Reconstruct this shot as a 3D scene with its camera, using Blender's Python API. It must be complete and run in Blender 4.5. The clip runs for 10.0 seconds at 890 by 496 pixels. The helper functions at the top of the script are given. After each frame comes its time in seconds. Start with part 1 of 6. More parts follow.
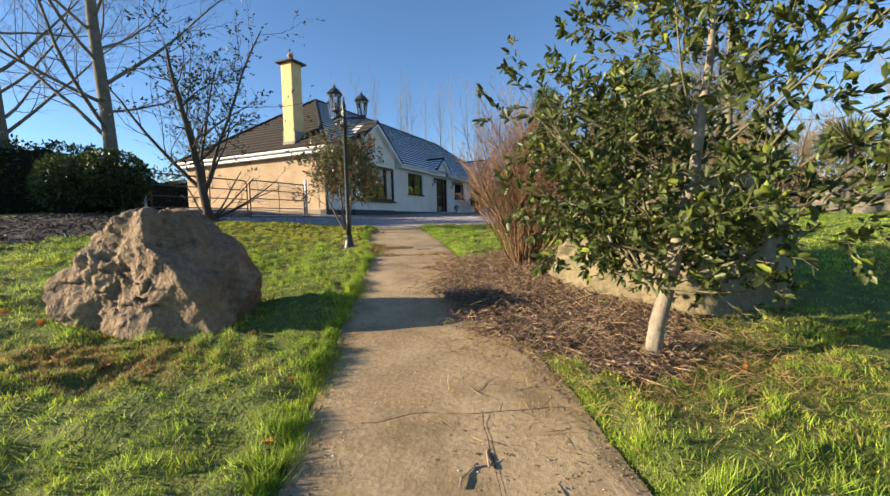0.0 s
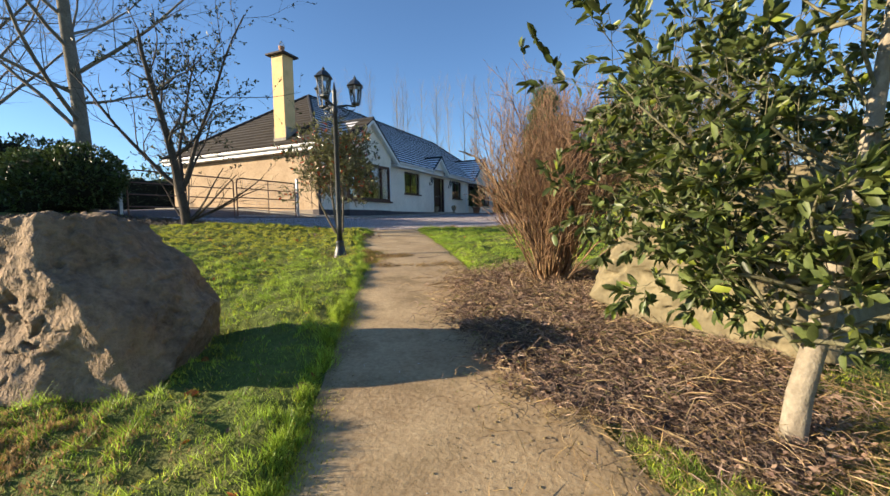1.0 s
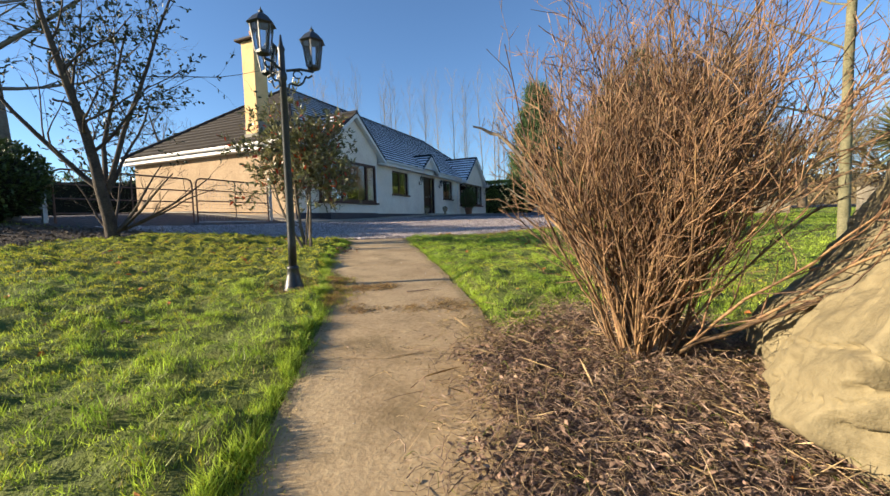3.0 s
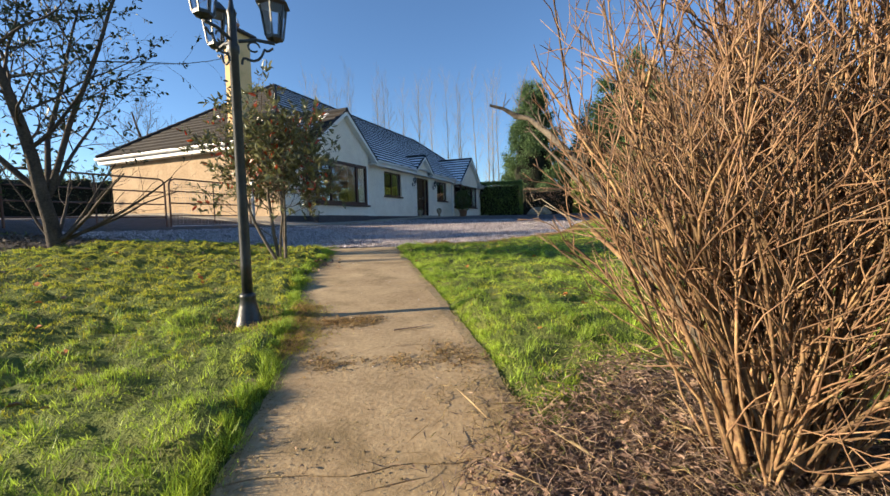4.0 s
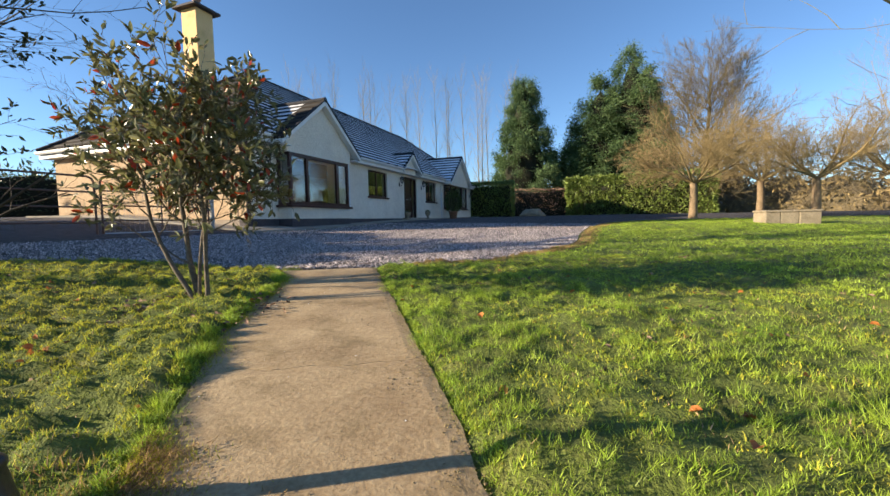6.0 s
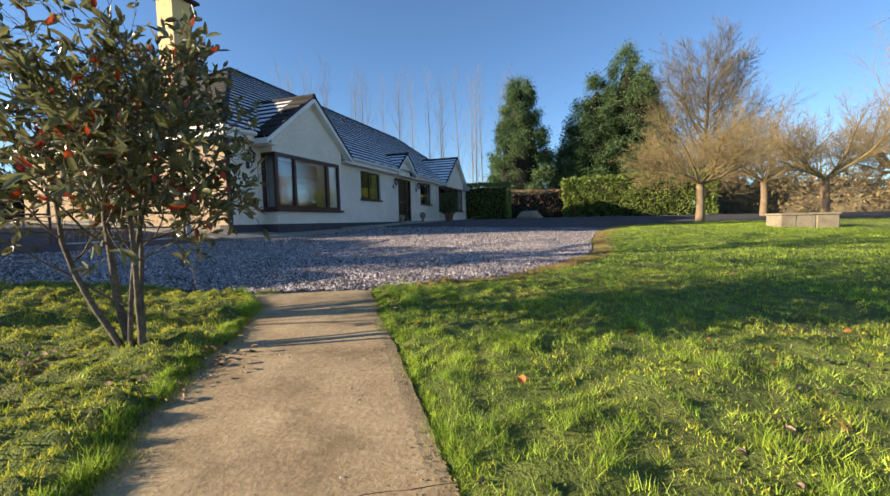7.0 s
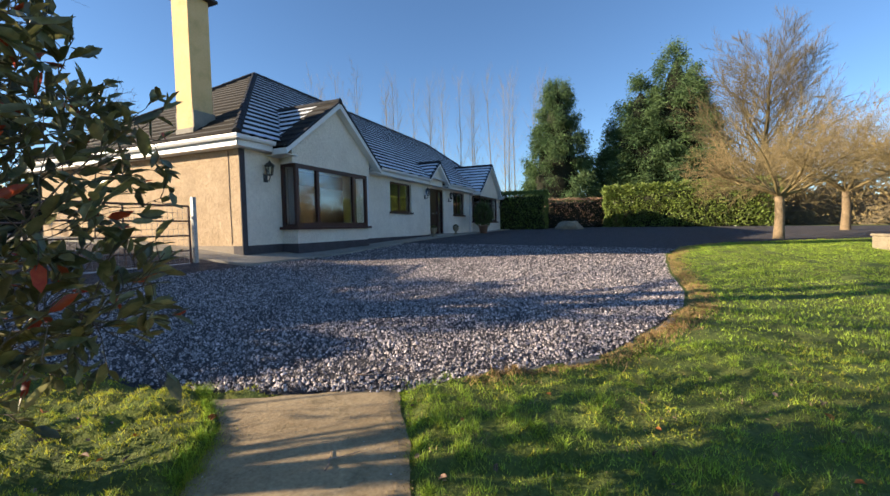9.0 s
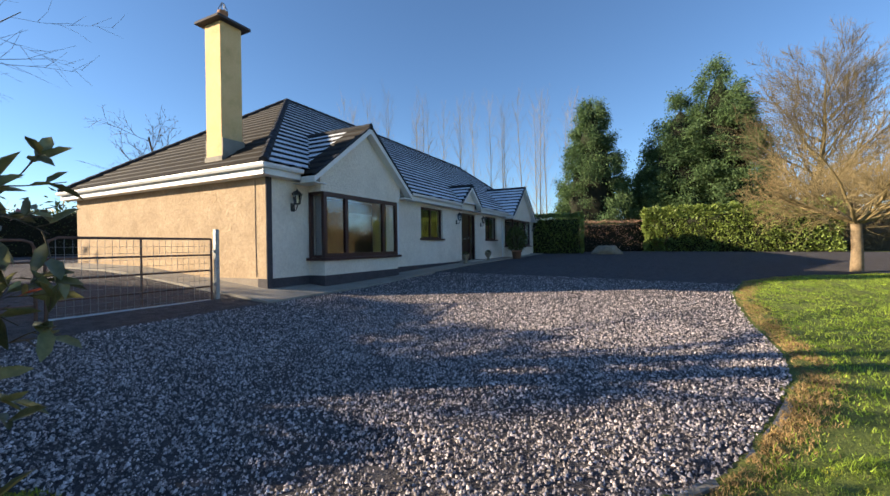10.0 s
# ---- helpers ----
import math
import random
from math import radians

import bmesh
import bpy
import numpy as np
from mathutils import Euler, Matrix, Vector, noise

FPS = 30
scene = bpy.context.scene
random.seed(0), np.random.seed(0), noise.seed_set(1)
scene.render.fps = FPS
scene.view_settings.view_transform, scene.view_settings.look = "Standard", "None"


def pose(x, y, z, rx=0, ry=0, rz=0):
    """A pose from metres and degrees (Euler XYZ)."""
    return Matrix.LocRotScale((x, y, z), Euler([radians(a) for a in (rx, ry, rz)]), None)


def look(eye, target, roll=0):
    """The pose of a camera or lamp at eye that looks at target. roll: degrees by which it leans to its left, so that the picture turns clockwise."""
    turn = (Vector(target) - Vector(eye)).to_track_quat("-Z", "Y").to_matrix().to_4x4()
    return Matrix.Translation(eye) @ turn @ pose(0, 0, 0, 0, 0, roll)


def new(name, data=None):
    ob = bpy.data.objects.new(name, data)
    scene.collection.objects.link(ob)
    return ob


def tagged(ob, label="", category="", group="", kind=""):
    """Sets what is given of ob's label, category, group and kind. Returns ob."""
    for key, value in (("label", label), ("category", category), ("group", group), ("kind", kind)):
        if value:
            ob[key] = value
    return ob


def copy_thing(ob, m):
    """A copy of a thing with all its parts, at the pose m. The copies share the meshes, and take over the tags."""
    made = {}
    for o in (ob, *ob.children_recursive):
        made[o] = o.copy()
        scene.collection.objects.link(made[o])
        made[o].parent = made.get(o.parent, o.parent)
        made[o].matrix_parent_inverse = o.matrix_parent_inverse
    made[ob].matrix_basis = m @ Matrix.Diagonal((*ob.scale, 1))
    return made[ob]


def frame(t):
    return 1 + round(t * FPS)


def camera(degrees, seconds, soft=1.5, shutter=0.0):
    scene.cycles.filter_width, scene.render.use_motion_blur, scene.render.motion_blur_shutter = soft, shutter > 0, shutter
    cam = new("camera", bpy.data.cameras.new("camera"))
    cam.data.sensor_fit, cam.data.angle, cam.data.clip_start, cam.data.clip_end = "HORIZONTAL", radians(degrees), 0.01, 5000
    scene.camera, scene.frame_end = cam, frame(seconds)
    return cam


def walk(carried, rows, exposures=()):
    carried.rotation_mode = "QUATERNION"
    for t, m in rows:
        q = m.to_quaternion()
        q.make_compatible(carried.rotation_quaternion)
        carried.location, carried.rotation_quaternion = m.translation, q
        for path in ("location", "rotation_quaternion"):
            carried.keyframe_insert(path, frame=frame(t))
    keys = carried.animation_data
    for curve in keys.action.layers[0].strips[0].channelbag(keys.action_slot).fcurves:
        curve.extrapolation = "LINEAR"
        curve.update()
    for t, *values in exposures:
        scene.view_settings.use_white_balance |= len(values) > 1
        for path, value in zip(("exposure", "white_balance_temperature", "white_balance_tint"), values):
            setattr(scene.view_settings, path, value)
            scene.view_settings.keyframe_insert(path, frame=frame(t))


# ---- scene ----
cam = camera(94.9, 10.0)
PATH = [
    (0, (0.115, 0.005, 1.618), (-0.721, 1.818, 1.489), -1.3),
    (0.5, (-0.087, 0.293, 1.646), (-0.91, 2.11, 1.516), -1.1),
    (1, (-0.317, 0.646, 1.674), (-1.132, 2.468, 1.543), -1.1),
    (1.5, (-0.563, 1.005, 1.713), (-1.366, 2.832, 1.582), -1.2),
    (2, (-0.724, 1.384, 1.732), (-1.515, 3.216, 1.599), -1.1),
    (2.5, (-0.881, 1.723, 1.764), (-1.662, 3.56, 1.63), -1.4),
    (4, (-1.373, 2.775, 1.905), (-2.112, 4.629, 1.775), -1.5),
    (4.5, (-1.564, 3.161, 1.947), (-2.287, 5.021, 1.819), -1.2),
    (5, (-1.763, 3.536, 1.981), (-2.476, 5.4, 1.851), -1.5),
    (5.5, (-1.894, 3.887, 2.031), (-2.592, 5.756, 1.898), -1.3),
    (7, (-2.528, 5.047, 2.206), (-3.176, 6.935, 2.076), -1.4),
    (7.5, (-2.715, 5.423, 2.301), (-3.352, 7.314, 2.172), -1.3),
    (8, (-2.866, 5.793, 2.427), (-3.501, 7.685, 2.298), -1.3),
    (8.5, (-3.095, 6.135, 2.542), (-3.767, 8.015, 2.417), -1.2),
    (9, (-3.309, 6.464, 2.624), (-4.088, 8.303, 2.52), -1.1),
    (9.5, (-3.525, 6.833, 2.776), (-4.371, 8.644, 2.704), -1.0),
    (10, (-3.785, 7.148, 2.944), (-4.689, 8.932, 2.936), -0.8),
]
walk(cam, [(t, look(eye, target, roll)) for t, eye, target, roll in PATH])

# ---- light ----
SUN_EL, SUN_AZ = radians(16.2), radians(239.5)
world = bpy.data.worlds.new("sky")
scene.world = world
world.use_nodes = True
sky = world.node_tree.nodes.new("ShaderNodeTexSky")
sky.sky_type = "NISHITA"
sky.sun_disc = False
sky.sun_elevation, sky.sun_rotation = SUN_EL, SUN_AZ
sky.altitude, sky.air_density, sky.dust_density, sky.ozone_density = 900, 1.0, 0.12, 4.3
world.node_tree.nodes["Background"].inputs[1].default_value = 0.089
world.node_tree.links.new(sky.outputs[0], world.node_tree.nodes["Background"].inputs[0])
sun = new("sun", bpy.data.lights.new("sun", "SUN"))
sun.data.energy, sun.data.angle, sun.data.color = 5.0, radians(0.5), (1.0, 0.83, 0.60)
toward = Vector((math.sin(SUN_AZ) * math.cos(SUN_EL), math.cos(SUN_AZ) * math.cos(SUN_EL), math.sin(SUN_EL)))
sun.matrix_world = look(toward * 60, (0, 0, 0))
scene.view_settings.exposure = 1.3


# ---- materials ----
def node(nt, kind, **sockets):
    n = nt.nodes.new(kind)
    for k, v in sockets.items():
        n.inputs[k.replace("_", " ")].default_value = v
    return n


def material(name, dark, light, scale=6.0, fine=60.0, rough=0.8, bump=0.2, island=0.0, metal=0.0, spec=0.4,
             sheen=0.0, through_light=0.0, stain=None, stain_scale=1.0, stain_amount=0.5, lump=0.02, per_object=False):
    """Two-scale noise between two colours, with bump; island: brightness varied per piece."""
    m = bpy.data.materials.new(name)
    m.use_nodes = True
    nt = m.node_tree
    bsdf = nt.nodes["Principled BSDF"]
    pos = nt.nodes.new("ShaderNodeNewGeometry")
    big = node(nt, "ShaderNodeTexNoise", Scale=scale, Detail=6.0, Roughness=0.6)
    small = node(nt, "ShaderNodeTexNoise", Scale=fine, Detail=4.0, Roughness=0.65)
    for n in (big, small):
        nt.links.new(pos.outputs["Position"], n.inputs["Vector"])
    add = node(nt, "ShaderNodeMath")
    add.operation = "ADD"
    nt.links.new(big.outputs[0], add.inputs[0])
    nt.links.new(small.outputs[0], add.inputs[1])
    ramp = nt.nodes.new("ShaderNodeMapRange")
    ramp.inputs[1].default_value, ramp.inputs[2].default_value = 0.72, 1.28
    nt.links.new(add.outputs[0], ramp.inputs[0])
    mix = nt.nodes.new("ShaderNodeMix")
    mix.data_type = "RGBA"
    mix.inputs[6].default_value, mix.inputs[7].default_value = (*dark, 1), (*light, 1)
    nt.links.new(ramp.outputs[0], mix.inputs[0])
    colour = mix.outputs[2]
    if stain:
        spots = node(nt, "ShaderNodeTexNoise", Scale=stain_scale, Detail=8.0, Roughness=0.7)
        nt.links.new(pos.outputs["Position"], spots.inputs["Vector"])
        sr = nt.nodes.new("ShaderNodeMapRange")
        sr.inputs[1].default_value, sr.inputs[2].default_value = 0.5, 0.68
        sr.inputs[4].default_value = stain_amount
        nt.links.new(spots.outputs[0], sr.inputs[0])
        sm = nt.nodes.new("ShaderNodeMix")
        sm.data_type = "RGBA"
        sm.inputs[7].default_value = (*stain, 1)
        nt.links.new(colour, sm.inputs[6])
        nt.links.new(sr.outputs[0], sm.inputs[0])
        colour = sm.outputs[2]
    if island:
        hsv = nt.nodes.new("ShaderNodeHueSaturation")
        vr = nt.nodes.new("ShaderNodeMapRange")
        vr.inputs[3].default_value, vr.inputs[4].default_value = 1 - island, 1 + island
        hr = nt.nodes.new("ShaderNodeMapRange")
        hr.inputs[3].default_value, hr.inputs[4].default_value = 0.5 - island * 0.05, 0.5 + island * 0.05
        chance = nt.nodes.new("ShaderNodeObjectInfo").outputs["Random"] if per_object else pos.outputs["Random Per Island"]
        nt.links.new(chance, vr.inputs[0])
        nt.links.new(vr.outputs[0], hsv.inputs["Value"])
        nt.links.new(small.outputs[0], hr.inputs[0])
        nt.links.new(hr.outputs[0], hsv.inputs["Hue"])
        nt.links.new(colour, hsv.inputs["Color"])
        colour = hsv.outputs[0]
    nt.links.new(colour, bsdf.inputs["Base Color"])
    bsdf.inputs["Roughness"].default_value = rough
    bsdf.inputs["Metallic"].default_value = metal
    bsdf.inputs["Specular IOR Level"].default_value = spec
    if bump:
        b = node(nt, "ShaderNodeBump", Strength=bump, Distance=lump)
        nt.links.new(add.outputs[0], b.inputs["Height"])
        nt.links.new(b.outputs[0], bsdf.inputs["Normal"])
    if through_light:
        tl = nt.nodes.new("ShaderNodeBsdfTranslucent")
        nt.links.new(colour, tl.inputs[0])
        ms = node(nt, "ShaderNodeMixShader", Fac=through_light)
        nt.links.new(bsdf.outputs[0], ms.inputs[1])
        nt.links.new(tl.outputs[0], ms.inputs[2])
        nt.links.new(ms.outputs[0], nt.nodes["Material Output"].inputs[0])
    return m


def glass_material(name, tint=(0.9, 0.93, 0.95)):
    m = bpy.data.materials.new(name)
    m.use_nodes = True
    b = m.node_tree.nodes["Principled BSDF"]
    b.inputs["Base Color"].default_value = (*tint, 1)
    b.inputs["Roughness"].default_value = 0.015
    b.inputs["Transmission Weight"].default_value = 1.0
    b.inputs["IOR"].default_value = 1.5
    return m


M_GROUND = material("lawn_soil", (0.06, 0.085, 0.016), (0.19, 0.23, 0.042), 1.6, 38, 0.95, 0.8, stain=(0.22, 0.18, 0.055), stain_scale=2.4, lump=0.05)
M_GRASS = material("grass_blade", (0.105, 0.215, 0.020), (0.51, 0.62, 0.076), 2.6, 14, 0.5, 0, island=0.55, through_light=0.45)
M_MOSS = material("moss", (0.27, 0.29, 0.03), (0.62, 0.58, 0.07), 3, 50, 0.9, 0, island=0.3, through_light=0.3)
M_CONCRETE = material("path_concrete", (0.27, 0.185, 0.098), (0.50, 0.375, 0.215), 2.2, 45, 0.92, 0.3, stain=(0.175, 0.125, 0.06), stain_scale=3.0, stain_amount=0.8, lump=0.012)
M_APRON = material("apron_concrete", (0.22, 0.20, 0.17), (0.36, 0.33, 0.28), 1.2, 50, 0.9, 0.25, stain=(0.14, 0.13, 0.10), stain_scale=1.5)
M_GRAVELBED = material("gravel_bed", (0.022, 0.020, 0.023), (0.135, 0.12, 0.125), 7, 60, 0.85, 1.0, stain=(0.055, 0.049, 0.056), stain_scale=0.6, lump=0.05)
M_STONE = material("gravel_stone", (0.05, 0.043, 0.045), (0.74, 0.64, 0.61), 14, 90, 0.6, 0, island=0.8)
M_RENDER = material("grey_white_render", (0.74, 0.66, 0.55), (0.92, 0.84, 0.72), 1.5, 16, 0.92, 1.0, stain=(0.62, 0.56, 0.48), stain_scale=12, stain_amount=0.45, lump=0.05)
M_RENDER2 = material("cream_render", (0.36, 0.255, 0.155), (0.54, 0.40, 0.26), 1.5, 16, 0.92, 1.0, stain=(0.31, 0.215, 0.125), stain_scale=12, stain_amount=0.5, lump=0.03)
M_PLINTH = material("dark_plinth_paint", (0.045, 0.04, 0.045), (0.085, 0.075, 0.08), 3, 40, 0.85, 0.3)
M_YELLOW = material("yellow_chimney_paint", (0.68, 0.45, 0.205), (0.80, 0.55, 0.275), 1.6, 30, 0.85, 0.15, stain=(0.48, 0.325, 0.13), stain_scale=2.2)
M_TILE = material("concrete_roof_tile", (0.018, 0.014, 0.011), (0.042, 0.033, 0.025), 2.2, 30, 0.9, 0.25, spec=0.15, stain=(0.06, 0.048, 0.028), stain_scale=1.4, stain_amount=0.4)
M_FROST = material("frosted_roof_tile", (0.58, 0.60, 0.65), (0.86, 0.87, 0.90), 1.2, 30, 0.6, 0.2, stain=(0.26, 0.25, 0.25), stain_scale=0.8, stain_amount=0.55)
M_RIDGE = material("ridge_tile", (0.012, 0.012, 0.014), (0.04, 0.04, 0.044), 3, 30, 0.7, 0.3, spec=0.2)
M_WHITE = material("white_pvc", (0.70, 0.70, 0.70), (0.82, 0.82, 0.80), 2, 20, 0.35, 0.03)
M_BROWN = material("dark_brown_frame", (0.034, 0.012, 0.010), (0.072, 0.028, 0.022), 4, 40, 0.4, 0.1)
M_DOOR = material("door_wood", (0.022, 0.010, 0.009), (0.045, 0.018, 0.015), 3, 40, 0.35, 0.1)
M_BLACK = material("black_painted_metal", (0.012, 0.014, 0.015), (0.035, 0.038, 0.038), 6, 60, 0.38, 0.15, spec=0.5)
M_GALV = material("galvanised_steel", (0.22, 0.23, 0.24), (0.42, 0.43, 0.44), 8, 60, 0.45, 0.1, metal=0.7)
M_RUST = material("red_oxide_gate", (0.10, 0.05, 0.035), (0.20, 0.11, 0.08), 6, 60, 0.6, 0.15, metal=0.3)
M_ROCK1 = material("brown_boulder", (0.125, 0.087, 0.054), (0.41, 0.29, 0.18), 3.4, 24, 0.92, 1.0, stain=(0.30, 0.19, 0.09), stain_scale=2.2, stain_amount=0.6, lump=0.05)
M_ROCK2 = material("cream_boulder", (0.165, 0.135, 0.075), (0.265, 0.22, 0.125), 1.8, 20, 0.92, 0.45, stain=(0.145, 0.115, 0.062), stain_scale=4.5, stain_amount=0.6, lump=0.025)
M_BARK = material("grey_brown_bark", (0.07, 0.055, 0.04), (0.19, 0.155, 0.115), 5, 40, 0.9, 0.6)
M_BARKD = material("dark_bark", (0.035, 0.026, 0.02), (0.11, 0.085, 0.062), 5, 40, 0.9, 0.6)
M_BARK2 = material("olive_twig_bark", (0.10, 0.095, 0.05), (0.23, 0.21, 0.12), 5, 40, 0.85, 0.4)
M_BARKP = material("pale_bark", (0.17, 0.14, 0.10), (0.36, 0.31, 0.23), 4, 30, 0.9, 0.5)
M_BARKG = material("golden_bark", (0.15, 0.112, 0.048), (0.33, 0.245, 0.115), 4, 30, 0.85, 0.4, island=0.25)
M_BARKT = material("grey_green_bark", (0.10, 0.09, 0.07), (0.23, 0.20, 0.155), 4, 30, 0.9, 0.4)
M_BARKF = material("feathery_twigs", (0.085, 0.068, 0.034), (0.19, 0.15, 0.075), 1, 10, 0.9, 0, island=0.3)
M_STEM = material("red_brown_stem", (0.10, 0.052, 0.028), (0.34, 0.205, 0.112), 3, 25, 0.6, 0.2, island=0.55)
M_TRUNK = material("brown_trunk_bark", (0.13, 0.09, 0.05), (0.29, 0.21, 0.125), 5, 30, 0.9, 0.6)
M_STEMO = material("red_brown_stem_single", (0.060, 0.031, 0.016), (0.35, 0.215, 0.105), 6, 40, 0.7, 0.5, island=0.6, per_object=True)
M_LEAF = material("dark_glossy_leaf", (0.036, 0.060, 0.018), (0.145, 0.172, 0.050), 5, 30, 0.42, 0, island=0.6, spec=0.4, through_light=0.3)
M_LEAFO = material("dark_glossy_leaf_single", (0.036, 0.060, 0.018), (0.145, 0.172, 0.050), 5, 30, 0.42, 0, island=0.6, spec=0.4, through_light=0.3, per_object=True)
M_LEAFD = material("dull_dark_leaf", (0.018, 0.03, 0.012), (0.055, 0.07, 0.03), 5, 30, 0.5, 0, island=0.5, through_light=0.1)
M_LEAFY = material("yellow_green_leaf", (0.14, 0.18, 0.02), (0.30, 0.34, 0.05), 5, 30, 0.4, 0, island=0.4, through_light=0.3)
M_LEAFP = material("bronze_green_leaf", (0.06, 0.083, 0.03), (0.27, 0.245, 0.11), 4, 30, 0.3, 0, island=0.5, spec=0.6, through_light=0.3)
M_LEAFPO = material("bronze_green_leaf_single", (0.06, 0.083, 0.03), (0.27, 0.245, 0.11), 4, 30, 0.3, 0, island=0.5, spec=0.6, through_light=0.3, per_object=True)
M_LEAFR = material("red_young_leaf", (0.30, 0.03, 0.015), (0.52, 0.09, 0.03), 5, 30, 0.35, 0, island=0.3, through_light=0.25)
M_HEDGE = material("hedge_leaf", (0.028, 0.052, 0.012), (0.090, 0.125, 0.034), 1.5, 12, 0.4, 0, island=0.5, through_light=0.15)
M_CONIFER = material("conifer_spray", (0.038, 0.082, 0.030), (0.125, 0.19, 0.066), 0.6, 4, 0.7, 0, island=0.5, through_light=0.25)
M_LAUREL = material("laurel_leaf", (0.10, 0.15, 0.03), (0.29, 0.36, 0.085), 1.5, 12, 0.4, 0, island=0.5, through_light=0.25)
# near-black colour that stands in for the shade deep inside foliage
M_BUSHCORE = material("core_shade_paint", (0.008, 0.01, 0.005), (0.02, 0.02, 0.01), 4, 30, 1.0, 0.4)
M_CRUMB = material("dirt_crumb", (0.19, 0.14, 0.06), (0.40, 0.31, 0.145), 5, 40, 0.95, 0, island=0.45)
M_LITTER = material("dead_leaf_litter", (0.13, 0.078, 0.055), (0.37, 0.245, 0.165), 5, 40, 0.9, 0, island=0.55)
M_TWIGLET = material("dead_twiglet", (0.14, 0.09, 0.065), (0.42, 0.30, 0.22), 5, 40, 0.9, 0, island=0.6)
M_RIM = material("dry_rim_grass", (0.28, 0.18, 0.075), (0.52, 0.36, 0.16), 5, 40, 0.85, 0, island=0.4, through_light=0.3)
M_STRAW = material("dry_stalk", (0.24, 0.165, 0.08), (0.52, 0.38, 0.20), 5, 40, 0.8, 0, island=0.55)
M_SCRUB = material("scrub_shade", (0.105, 0.085, 0.05), (0.23, 0.18, 0.105), 1.5, 9, 0.95, 0.8, lump=0.3)
M_SOIL = material("dark_soil", (0.09, 0.06, 0.045), (0.21, 0.15, 0.108), 5, 40, 0.95, 0.8, lump=0.05)
M_CUT = material("stacked_stone", (0.20, 0.165, 0.11), (0.38, 0.315, 0.22), 5, 40, 0.9, 0.5)
M_TERRA = material("terracotta", (0.30, 0.15, 0.09), (0.40, 0.22, 0.14), 5, 40, 0.8, 0.2)
M_ORANGE = material("orange_fallen_leaf", (0.32, 0.09, 0.02), (0.52, 0.20, 0.05), 5, 40, 0.7, 0, island=0.4, through_light=0.2)
M_CURTAIN = material("net_curtain", (0.55, 0.55, 0.53), (0.72, 0.72, 0.70), 20, 90, 0.9, 0.1, through_light=0.4)
# indoor dimness put into the colour of floor, ceiling and partition
M_ROOM = material("room_painted_dark", (0.035, 0.036, 0.038), (0.06, 0.061, 0.063), 2, 20, 0.9, 0)
M_GLASS = glass_material("window_glass")


